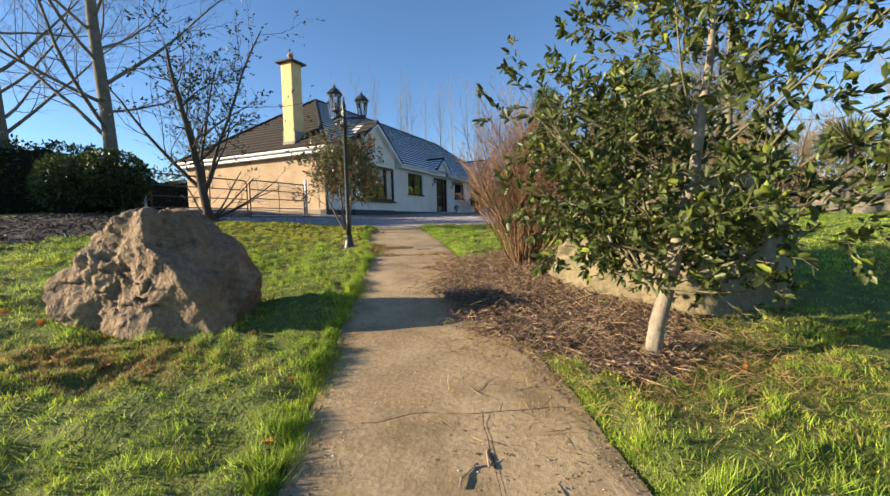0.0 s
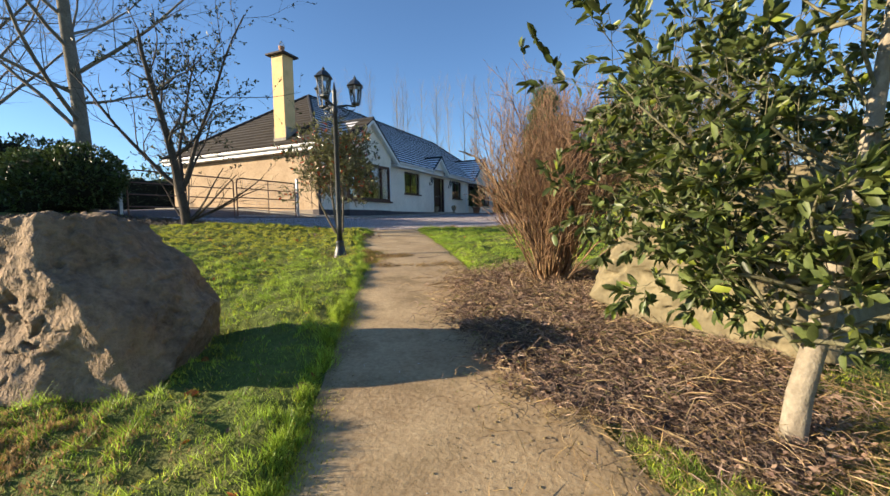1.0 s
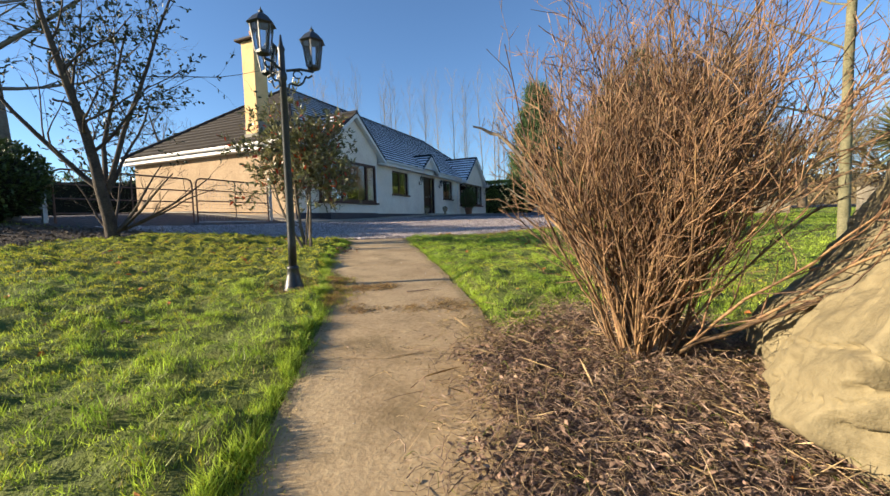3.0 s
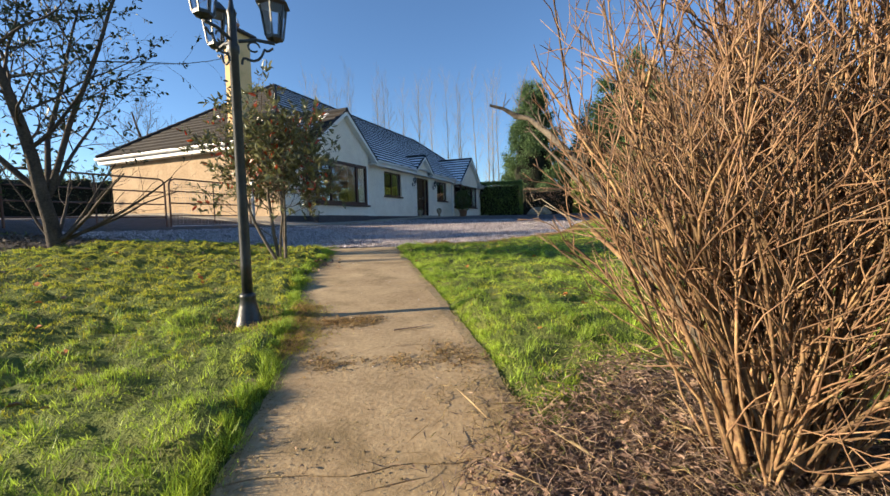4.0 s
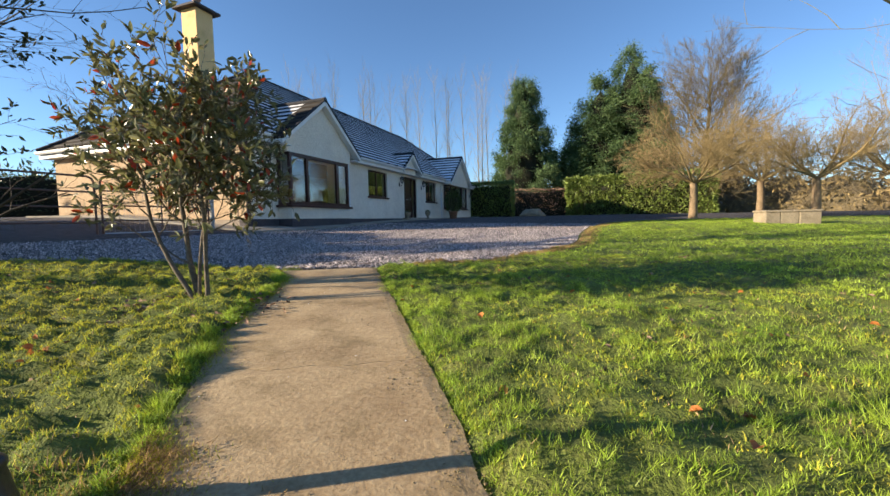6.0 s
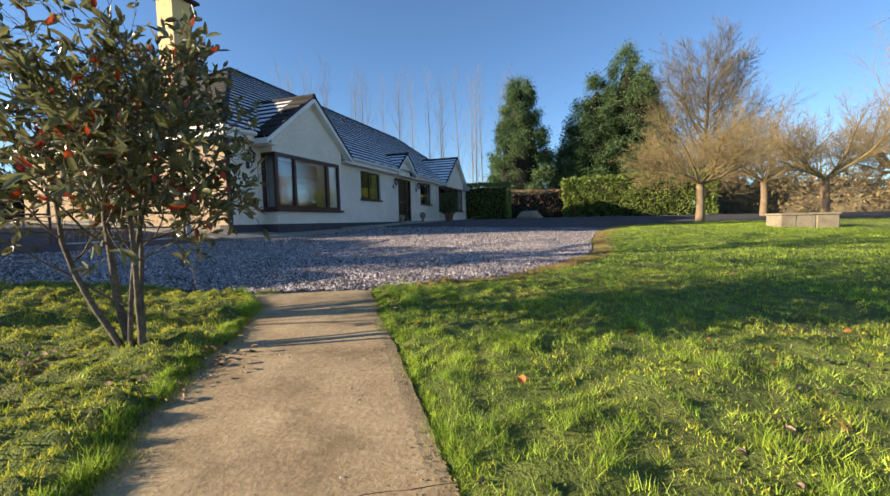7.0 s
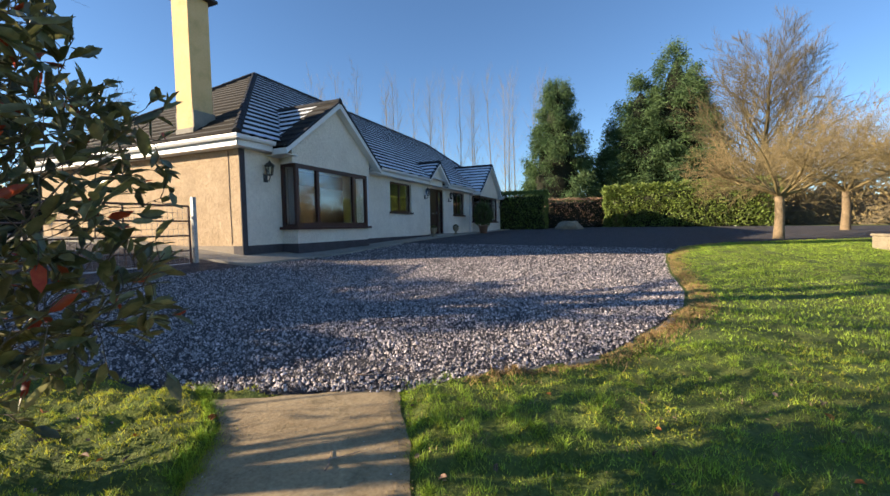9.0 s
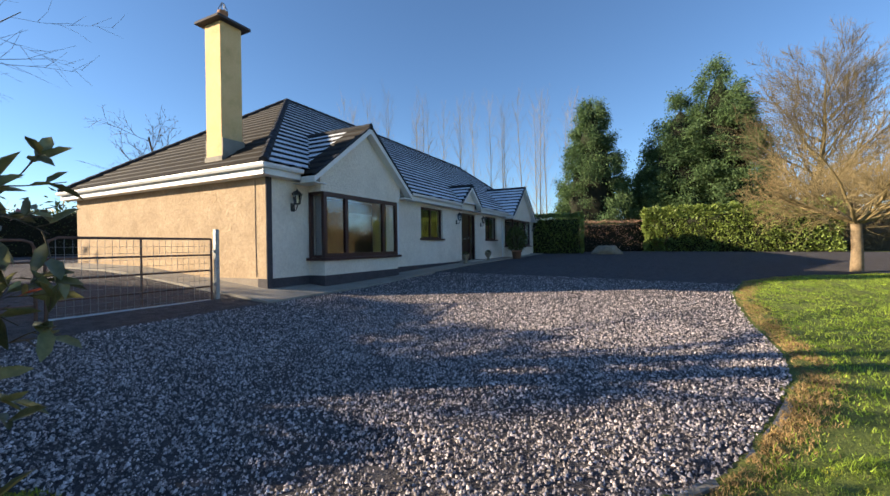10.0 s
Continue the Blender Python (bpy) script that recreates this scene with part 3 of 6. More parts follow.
ridge_line("ridge_cap", (RIDGE_X, HIP0, RIDGE_Z), (RIDGE_X, HIP1, RIDGE_Z))
ridge_line("hip_cap", (EX0, EY0, ZE + 0.02), (RIDGE_X, HIP0, RIDGE_Z))
ridge_line("hip_cap", (EX1, EY0, ZE + 0.02), (RIDGE_X, HIP0, RIDGE_Z))
ridge_line("hip_cap", (EX0, EY1, ZE + 0.02), (RIDGE_X, HIP1, RIDGE_Z))
ridge_line("hip_cap", (EX1, EY1, ZE + 0.02), (RIDGE_X, HIP1, RIDGE_Z))

# fascia, soffit and gutters
SEG = [(EY0, 14.42), (18.86, 23.75), (26.15, 30.15), (35.05, EY1)]
for a, b in SEG:
    hpart("fascia", Geo().box(EX0 - 0.05, EX0 - 0.02, a, b, ZW, ZE - 0.02), M_WHITE)
    hpart("gutter", Geo().prism([(EX0 - 0.02, ZE - 0.01), (EX0 + 0.10, ZE - 0.01), (EX0 + 0.10, ZE - 0.06), (EX0 + 0.07, ZE - 0.11), (EX0 + 0.01, ZE - 0.11), (EX0 - 0.02, ZE - 0.06)], "y", a, b), M_WHITE)
hpart("soffit", Geo().box(F, EX0 - 0.05, EY0 + 0.03, EY1 - 0.03, ZW, ZW + 0.02), M_WHITE)
hpart("end_fascia", Geo().box(EX1 + 0.02, EX0 - 0.02, EY0 + 0.02, EY0 + 0.05, ZW, ZE - 0.02), M_WHITE)
hpart("end_gutter", Geo().prism([(EY0 + 0.02, ZE - 0.01), (EY0 - 0.10, ZE - 0.01), (EY0 - 0.10, ZE - 0.06), (EY0 - 0.07, ZE - 0.11), (EY0 - 0.01, ZE - 0.11), (EY0 + 0.02, ZE - 0.06)], "x", EX1, EX0 + 0.1), M_WHITE)
hpart("end_soffit", Geo().box(EX1 + 0.05, F - 0.001, EY0 + 0.05, Y0, ZW, ZW + 0.02), M_WHITE)


def gable(name, yc, half, deep_x, low=ZW, lift=0.0, thaw=0.0):
    """A gabled bay or porch head: wall triangle, two tiled slopes that run back into the main roof, bargeboards."""
    z_low = ZE - 0.18 + lift
    apex = z_low + half * SLOPE
    front = deep_x + 0.24
    back = lambda z: EX0 - (z - ZE) / SLOPE - 0.5
    inner = half - 0.42
    hpart(name + "_wall", Geo().prism([(yc - inner, low), (yc + inner, low), (yc + inner, z_low + 0.42 * SLOPE - 0.1), (yc, apex - 0.1), (yc - inner, z_low + 0.42 * SLOPE - 0.1)], "x", deep_x - 0.25, deep_x), M_RENDER)
    for sgn in (-1, 1):
        corner = (front, yc + sgn * half, z_low)
        run = front - back(apex) + 0.2
        cut = thaw if sgn < 0 else 0.0
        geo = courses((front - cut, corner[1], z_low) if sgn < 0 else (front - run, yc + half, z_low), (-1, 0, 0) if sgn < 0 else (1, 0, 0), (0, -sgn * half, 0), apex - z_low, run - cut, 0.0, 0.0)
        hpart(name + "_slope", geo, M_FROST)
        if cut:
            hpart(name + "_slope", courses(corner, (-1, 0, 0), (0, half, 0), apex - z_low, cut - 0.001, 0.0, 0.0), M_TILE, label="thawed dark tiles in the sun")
        hpart(name + "_eave", Geo().box(EX0 - 0.05, front - 0.05, *sorted((yc + sgn * (half - 0.005), yc + sgn * (half - 0.03))), z_low - 0.14, z_low + 0.01), M_WHITE)
        hpart(name + "_soffit", Geo().box(F, front - 0.06, *sorted((yc + sgn * (half - 0.03), yc + sgn * (half - 0.46))), z_low - 0.14, z_low - 0.12), M_WHITE)
        hpart("bargeboard", Geo().prism([(yc + sgn * half, z_low - 0.14), (yc + sgn * half, z_low + 0.005), (yc, apex + 0.005), (yc, apex - 0.17)], "x", front - 0.05, front - 0.015), M_WHITE)
        hpart("verge", Geo().prism([(yc + sgn * half, z_low + 0.006), (yc + sgn * half, z_low + 0.055), (yc, apex + 0.055), (yc, apex + 0.006)], "x", front - 0.09, front + 0.02), M_RIDGE)
        hpart("verge_soffit", Geo().prism([(yc + sgn * half, z_low - 0.14), (yc + sgn * half, z_low - 0.12), (yc, apex - 0.15), (yc, apex - 0.17)], "x", deep_x, front - 0.05), M_WHITE)
    ridge_line(name + "_ridge", (front, yc, apex + 0.02), (back(apex), yc, apex + 0.02), 0.09)
    return apex


gable("bay_gable", 16.64, 2.22, F + DEEP, low=4.38, thaw=0.8)
gable("far_bay_gable", 32.6, 2.45, F + DEEP, low=4.5)
gable("porch_gable", 24.95, 1.2, F + 0.12, low=ZW - 0.02, lift=0.16)


def window(name, y0, y1, z0, z1, x, bars, label, sill_out=0.09, deep=0.07, fr=0.065):
    """Dark frame with mullions at the given shares of its width, panes set back, and a sill."""
    geo = Geo().box(x - deep, x, y0, y0 + fr, z0, z1).box(x - deep, x, y1 - fr, y1, z0, z1)
    geo.box(x - deep, x, y0 + fr, y1 - fr, z1 - fr, z1).box(x - deep, x, y0 + fr, y1 - fr, z0, z0 + fr)
    edges = [y0 + fr] + [y0 + (y1 - y0) * k for k in bars] + [y1 - fr]
    for k in edges[1:-1]:
        geo.box(x - deep, x - 0.004, k - fr / 2, k + fr / 2, z0 + fr, z1 - fr)
    win = hpart(name, geo, M_BROWN, None, label)
    for i, (a, b) in enumerate(zip(edges, edges[1:])):
        p = hpart("pane", Geo().box(x - deep * 0.62, x - deep * 0.5, a - 0.01, b + 0.01, z0 + fr - 0.01, z1 - fr + 0.01), M_GLASS, win)
        p.visible_shadow = False
        p = hpart("inner_pane", Geo().box(x - deep * 0.92, x - deep * 0.80, a - 0.01, b + 0.01, z0 + fr - 0.01, z1 - fr + 0.01), M_GLASS, win)
        p.visible_shadow = False
    hpart("sill", Geo().bevel_box(x - deep, x + sill_out, y0 - 0.08, y1 + 0.08, z0 - 0.075, z0, 0.012), M_BROWN, win)
    return win


for w in WINS:
    window("window", *w, F - 0.08, [0.5] if w is WINS[0] else [0.45], "dark brown framed casement window", sill_out=0.15)


def bay(yr, z0, z1, bars, label):
    """A square bay: low rendered wall, framed glass on the front and both sides, plinth and sill."""
    a, b = yr
    x = F + DEEP
    hpart("bay_wall", Geo().box(F, x, a, b, ZP, z0 - 0.075), M_RENDER)
    hpart("bay_plinth", Geo().box(F + 0.02, x + 0.02, a - 0.02, b + 0.02, ZB, ZP), M_PLINTH)
    hpart("bay_head", Geo().box(F, x - 0.01, a, b, z1, z1 + 0.35), M_RENDER)
    win = window("bay_window", a, b, z0, z1, x, bars, label, sill_out=0.11, deep=0.09, fr=0.11)
    for y in (a, b):
        s = 0.11 if y == a else -0.11
        lo, hi = min(y, y + s), max(y, y + s)
        hpart("return_frame", Geo().box(F, F + 0.07, lo, hi, z0, z1).box(F + 0.07, x - 0.09, lo, hi, z1 - 0.065, z1).box(F + 0.07, x - 0.09, lo, hi, z0, z0 + 0.065), M_BROWN, win)
        p = hpart("pane", Geo().box(F + 0.06, x - 0.09, (lo + hi) / 2 - 0.006, (lo + hi) / 2 + 0.006, z0 + 0.055, z1 - 0.055), M_GLASS, win)
        p.visible_shadow = False
        hpart("return_sill", Geo().box(F, x - 0.09, min(y, y - s), max(y, y - s), z0 - 0.075, z0 - 0.001), M_BROWN, win)
    return win


hpart("corner_post", Geo().bevel_box(F + DEEP - 0.03, F + DEEP + 0.012, BAY1[1] + 0.002, BAY1[1] + 0.09, 2.70, 4.37, 0.006), M_WHITE)
for y0_, y1_ in ((BAY1[0] + 0.16, BAY1[0] + 0.42), (BAY1[1] - 0.42, BAY1[1] - 0.16)):
    geo = Geo()
    n_ = 26
    for i in range(n_ + 1):
        yy = y0_ + (y1_ - y0_) * i / n_
        xx = F + 0.10 + 0.022 * math.sin(i * 1.9)
        geo.v += [(xx, yy, 2.72), (xx, yy, 4.32)]
    geo.f = [(2 * i, 2 * i + 2, 2 * i + 3, 2 * i + 1) for i in range(n_)]
    hpart("curtain", geo, M_CURTAIN, None, "pale gathered curtain")
bay(BAY1, 2.70, 4.38, [0.262, 0.775], "dark brown square bay picture window")
bay(BAY2, 2.92, 4.5, [0.3, 0.7], "dark brown square bay window")

# front door with side light
a, b, z0, z1 = DOOR
door = hpart("door", Geo().box(F - 0.14, F - 0.10, a + 0.08, a + 1.02, z0 + 0.02, z1 - 0.08), M_DOOR, label="panelled dark red-brown front door")
for i in range(3):
    hpart("door_panel", Geo().bevel_box(F - 0.105, F - 0.092, a + 0.18, a + 0.92, z0 + 0.16 + i * 0.66, z0 + 0.70 + i * 0.66, 0.004), M_DOOR, door)
hpart("door_frame", Geo().box(F - 0.16, F - 0.05, a, a + 0.08, z0, z1).box(F - 0.16, F - 0.05, b - 0.08, b, z0, z1).box(F - 0.16, F - 0.05, a + 1.02, a + 1.12, z0, z1 - 0.08).box(F - 0.16, F - 0.05, a + 0.08, b - 0.08, z1 - 0.08, z1), M_BROWN, door)
hpart("side_light", Geo().box(F - 0.13, F - 0.12, a + 1.12, b - 0.08, z0 + 0.02, z1 - 0.08), M_GLASS, door)
hpart("letter_plate", Geo().box(F - 0.092, F - 0.08, a + 0.42, a + 0.68, z0 + 0.98, z0 + 1.04), M_GALV, door, "brass letter plate")
hpart("handle", Geo().box(F - 0.10, F - 0.05, a + 0.93, a + 0.96, z0 + 0.98, z0 + 1.12), M_GALV, door)
hpart("doorstep", Geo().bevel_box(F - 0.3, F + 0.45, a - 0.25, b + 0.25, 1.9, z0, 0.02), M_APRON, door)

# chimney
CX0, CX1, CY0, CY1 = -13.99, -13.37, 13.78, 14.37
chimney = hpart("chimney", Geo().bevel_box(CX0, CX1, CY0, CY1, 4.9, 8.70, 0.012), M_YELLOW, label="tall yellow painted chimney stack")
hpart("cap_slab", Geo().bevel_box(CX0 - 0.17, CX1 + 0.17, CY0 - 0.17, CY1 + 0.17, 8.70, 8.77, 0.015), M_PLINTH, chimney)
hpart("pot", Geo().lathe([(0.15, 8.78), (0.13, 8.86), (0.11, 9.05), (0.13, 9.07), (0.13, 9.12), (0.10, 9.12)], (CX0 + CX1) / 2, (CY0 + CY1) / 2, 14), M_TERRA, chimney, smooth=True)
cowl = Geo()
for k in range(6):
    c, s = math.cos(k * math.pi / 3), math.sin(k * math.pi / 3)
    mx, my = (CX0 + CX1) / 2, (CY0 + CY1) / 2
    cowl.tube([(mx + 0.11 * c, my + 0.11 * s, 9.1), (mx + 0.10 * c, my + 0.10 * s, 9.2), (mx + 0.02 * c, my + 0.02 * s, 9.36)], 0.008, 4)
hpart("cowl", cowl, M_BLACK, chimney)
hpart("flashing", Geo().box(CX0 - 0.03, CX1 + 0.03, CY0 - 0.03, CY0 + 0.02, 5.1, 5.3).box(CX1 - 0.01, CX1 + 0.03, CY0, CY1 + 0.03, 5.1, 5.75).box(CX0 - 0.03, CX0 + 0.01, CY0, CY1 + 0.03, 5.1, 5.75), M_APRON, chimney)

# down pipes
for y in (30.05,):
    hpart("downpipe", Geo().tube([(EX0 - 0.02, y, 4.74), (F + 0.05, y, 4.5), (F + 0.05, y, gz(F, y) + 0.05)], 0.034, 8), M_WHITE)

# concrete apron
apron = Geo()
for x0, x1, y0, y1 in ((F + 0.02, F + 1.15, 12.7, 19.6), (F + 0.02, F + 0.9, 19.6, 36.6), (B, F + 0.02, 12.7, 13.64)):
    n = max(1, int(max(x1 - x0, y1 - y0) / 0.5))
    for i in range(n):
        if y1 - y0 > x1 - x0:
            c = (x0, x1, y0 + (y1 - y0) * i / n, y0 + (y1 - y0) * (i + 1) / n)
        else:
            c = (x0 + (x1 - x0) * i / n, x0 + (x1 - x0) * (i + 1) / n, y0, y1)
        v = [(px_, py_, gz(px_, py_) + h) for h in (-0.1, 0.075) for px_, py_ in ((c[0], c[2]), (c[1], c[2]), (c[1], c[3]), (c[0], c[3]))]
        apron.add(v, [(4, 5, 6, 7), (0, 1, 5, 4), (1, 2, 6, 5), (2, 3, 7, 6), (3, 0, 4, 7)])
single("pavement", apron, M_APRON, "pale concrete walkway along the house walls", "walkway", kind="structure")


# ---- lanterns and lamp post ----
def lantern_geo(z, r, h):
    """Cage, glass and roof of a six-sided lantern standing at z, on its own axis."""
    cage, pane, roof, bars = Geo(), Geo(), Geo(), []
    cage.lathe([(r * 0.25, z), (r * 0.55, z + h * 0.04), (r * 0.58, z + h * 0.09)], n=6)
    for k in range(6):
        a = k * math.pi / 3
        bars.append(Geo().tube([(r * 0.56 * math.cos(a), r * 0.56 * math.sin(a), z + h * 0.07), (r * 0.86 * math.cos(a), r * 0.86 * math.sin(a), z + h * 0.62)], r * 0.06, 4))
    pane.lathe([(r * 0.53, z + h * 0.09), (r * 0.82, z + h * 0.61)], n=6)
    roof.lathe([(r * 0.9, z + h * 0.60), (r * 1.12, z + h * 0.63), (r * 0.62, z + h * 0.78), (r * 0.3, z + h * 0.85), (r * 0.16, z + h * 0.88), (r * 0.2, z + h * 0.91), (r * 0.06, z + h * 0.95), (r * 0.02, z + h)], n=6)
    return cage, pane, roof, bars


LX, LY = LAMP_AT
LZ = gz(LX, LY) - 0.01
lamp = thing("lamp_post", (LX, LY, LZ), "black cast-metal garden lamp post with three lanterns", "lamp post")
part("base", Geo().lathe([(0.092, -0.03), (0.092, 0.012), (0.085, 0.024), (0.070, 0.07), (0.056, 0.13), (0.046, 0.18), (0.050, 0.187), (0.050, 0.203), (0.038, 0.215)], n=18), M_BLACK, lamp, smooth=True)
part("pole", Geo().lathe([(0.034, 0.21), (0.033, 0.4), (0.028, 1.72), (0.036, 1.73), (0.036, 1.77), (0.026, 1.79), (0.025, 1.95), (0.032, 1.97), (0.018, 2.0), (0.006, 2.08)], n=16), M_BLACK, lamp, smooth=True)
for ax, ay in ((0.197, -0.98), (0.75, 0.66), (-0.95, 0.32)):
    d = Vector((ax, ay, 0)).normalized()
    arm = Geo().tube([d * 0.03 + Vector((0, 0, 1.80)), d * 0.14 + Vector((0, 0, 1.82)), d * 0.25 + Vector((0, 0, 1.81))], 0.011, 6)
    scroll = [d * (0.045 + 0.20 * t - 0.018 * math.sin(t * 9)) + Vector((0, 0, 1.66 + 0.13 * t + 0.02 * math.sin(t * 12))) for t in [i / 14 for i in range(15)]]
    arm.tube(scroll, 0.008, 5)
    arm.tube([d * (0.12 + 0.035 * math.cos(q)) + Vector((0, 0, 1.775 + 0.03 * math.sin(q))) for q in [i * 0.6 for i in range(10)]], 0.006, 5)
    part("arm", arm, M_BLACK, lamp)
    cage, pane, roof, bars = lantern_geo(1.82, 0.10, 0.36)
    for g_ in [cage, pane, roof] + bars:
        g_.v = [(p[0] + d.x * 0.25, p[1] + d.y * 0.25, p[2]) for p in g_.v]
    head = part("lantern", cage, M_BLACK, lamp)
    part("glass", pane, M_GLASS, head, "clear glass")
    part("roof", roof, M_BLACK, head)
    for bar in bars:
        part("bar", bar, M_BLACK, head)
lamp.rotation_euler = (radians(-0.6), radians(-0.6), 0)
lamp.scale = (1.03, 1.03, 1.06)


def wall_lantern(y, z, x=F):
    ob = thing("wall_lantern", (x, y, z), "black coach lantern fixed to the rendered wall", "wall light", group="wall lanterns")
    ob.scale = (1.2, 1.25, 1.12)
    part("bracket", Geo().bevel_box(0, 0.02, -0.05, 0.05, -0.24, -0.06, 0.005).tube([(0.02, 0, -0.18), (0.10, 0, -0.22), (0.14, 0, -0.14), (0.14, 0, -0.10)], 0.011, 6), M_BLACK, ob)
    cage, pane, roof, bars = lantern_geo(-0.10, 0.10, 0.36)
    for g_ in [cage, pane, roof] + bars:
        g_.v = [(p[0] + 0.14, p[1], p[2]) for p in g_.v]
    head = part("lantern", cage, M_BLACK, ob)
    part("glass", pane, M_GLASS, head)
    part("roof", roof, M_BLACK, head)
    for bar in bars:
        part("bar", bar, M_BLACK, head)


for y, z in ((14.42, 4.12), (23.85, 4.2), (26.78, 4.2)):
    wall_lantern(y, z)
wall_lantern(36.9, 4.2)


# ---- gates ----
def field_gate(length, label, mesh_panel, round_hinge=False):
    """A tubular field gate along +x from its hinge, five rails, rounded top corner."""
    g_ = thing("field_gate", label=label, category="gate", group="yard gates")
    H, r = 1.21, 0.021
    for z in (0.29, 0.60, 0.90):
        part("rail", Geo().tube([(0.02, 0, z), (length - 0.02, 0, z)], 0.017, 6), M_RUST, g_)
    part("bottom_rail", Geo().tube([(0.02, 0, 0.02), (length - 0.02, 0, 0.02)], 0.02, 6), M_GALV, g_, "bare galvanised bottom rail")
    k = 0.12 if round_hinge else 0.02
    top = [(0.0, 0, 0.0), (0.0, 0, H - k), (k * 0.3, 0, H - k * 0.3), (k, 0, H), (length - 0.15, 0, H), (length - 0.04, 0, H - 0.05), (length, 0, H - 0.15), (length, 0, 0.0)]
    part("frame", Geo().tube(top, r, 7), M_RUST, g_)
    part("upright", Geo().tube([(length * 0.5, 0, 0.06), (length * 0.5, 0, H)], 0.017, 6), M_RUST, g_)
    if mesh_panel:
        wires = Geo()
        for i in range(int(length / 0.1)):
            wires.tube([(0.05 + i * 0.1, 0.02, 0.03), (0.05 + i * 0.1, 0.02, H - 0.02)], 0.003, 3, False)
        for i in range(10):
            wires.tube([(0.03, 0.022, 0.08 + i * 0.11), (length - 0.03, 0.022, 0.08 + i * 0.11)], 0.003, 3, False)
        part("wire_mesh", wires, M_GALV, g_)
    return g_


gate = field_gate(2.46, "rusty tubular field gate with wire mesh beside the house", True)
gate.matrix_basis = pose(-11.5, 12.22, 1.94, 0, 0, -90.0)
gate2 = field_gate(2.9, "rusty tubular field gate beside the drive", False, True)
gate2.matrix_basis = pose(-11.52, 9.66, 1.90, 0, 0, -93)
for x, y in ((-11.5, 12.33), (-11.72, 6.62)):
    post = thing("gate_post", (x, y, gz(x, y)), "galvanised square steel gate post", "gate post", group="gate posts")
    part("shaft", Geo().bevel_box(-0.04, 0.04, -0.04, 0.04, -0.1, 1.4, 0.006), M_GALV, post)
    part("cap", Geo().bevel_box(-0.043, 0.043, -0.043, 0.043, 1.4, 1.412, 0.004), M_GALV, post)
    for h in (0.3, 0.95):
        part("hinge", Geo().box(-0.02, 0.02, -0.07, -0.04, h, h + 0.06), M_GALV, post)


# ---- plant tools ----
def unit(v):
    return v / np.maximum(np.linalg.norm(v, axis=-1, keepdims=True), 1e-9)


THIN = [0.5, 0.0012]


def grow(r, p, d, length, radius, levels, k, limbs, ends):
    """Adds a limb and, from it, the limbs of the next level. levels: rows of count, length share, angle, lift, wobble, segments, first place, taper."""
    count, share, angle, lift, wobble, seg, first, taper = levels[k]
    pts, rad, dirs = [p], [radius], [d]
    for i in range(seg):
        d = unit(d + r.normal(0, wobble, 3) + np.array((0, 0, lift)))
        p = p + d * (length / seg)
        pts.append(p)
        rad.append(radius * (1 - (1 - taper) * (i + 1) / seg))
        dirs.append(d)
    limbs.append((pts, rad, k))
    if k + 1 >= len(levels):
        ends.append((pts, dirs))
        return
    n, share, angle = levels[k + 1][0], levels[k + 1][1], levels[k + 1][2]
    first = levels[k + 1][6]
    turn = r.uniform(0, 6.28)
    n = max(1, int(round(n * r.uniform(0.75, 1.25))))
    for j in range(n):
        t = first + (1 - first) * (j + r.uniform(0.1, 0.9)) / n
        at = min(t * seg, seg - 1e-4)
        i = int(at)
        q = pts[i] + (pts[i + 1] - pts[i]) * (at - i)
        base = dirs[i + 1]
        side = unit(np.cross(base, (0.3, 0.5, 0.81)))
        other = np.cross(base, side)
        turn += 2.4 + r.normal(0, 0.4)
        a = radians(angle * r.uniform(0.7, 1.3))
        dd = unit(base * math.cos(a) + (side * math.cos(turn) + other * math.sin(turn)) * math.sin(a))
        local = rad[i] + (rad[i + 1] - rad[i]) * (at - i)
        grow(r, q, dd, length * share * r.uniform(0.7, 1.2) * (1.15 - 0.5 * t), max(local * THIN[0], THIN[1]), levels, k + 1, limbs, ends)


def trim(limbs, side, limit):
    """Cuts limbs off where they reach further than the limit towards one side."""
    kept = []
    for pts, rad, k in limbs:
        n = next((i for i, p in enumerate(pts) if p[0] * side[0] + p[1] * side[1] > limit), len(pts))
        if n >= 2:
            kept.append((pts[:n], rad[:n], k))
    return kept


def limb_mesh(name, limbs, mat, sides=(8, 5, 4, 3, 3)):
    geo = Geo()
    for pts, rad, k in limbs:
        geo.tube(pts, rad, sides[min(k, 4)], cap=False)
    return geo.mesh(name, mat, True)


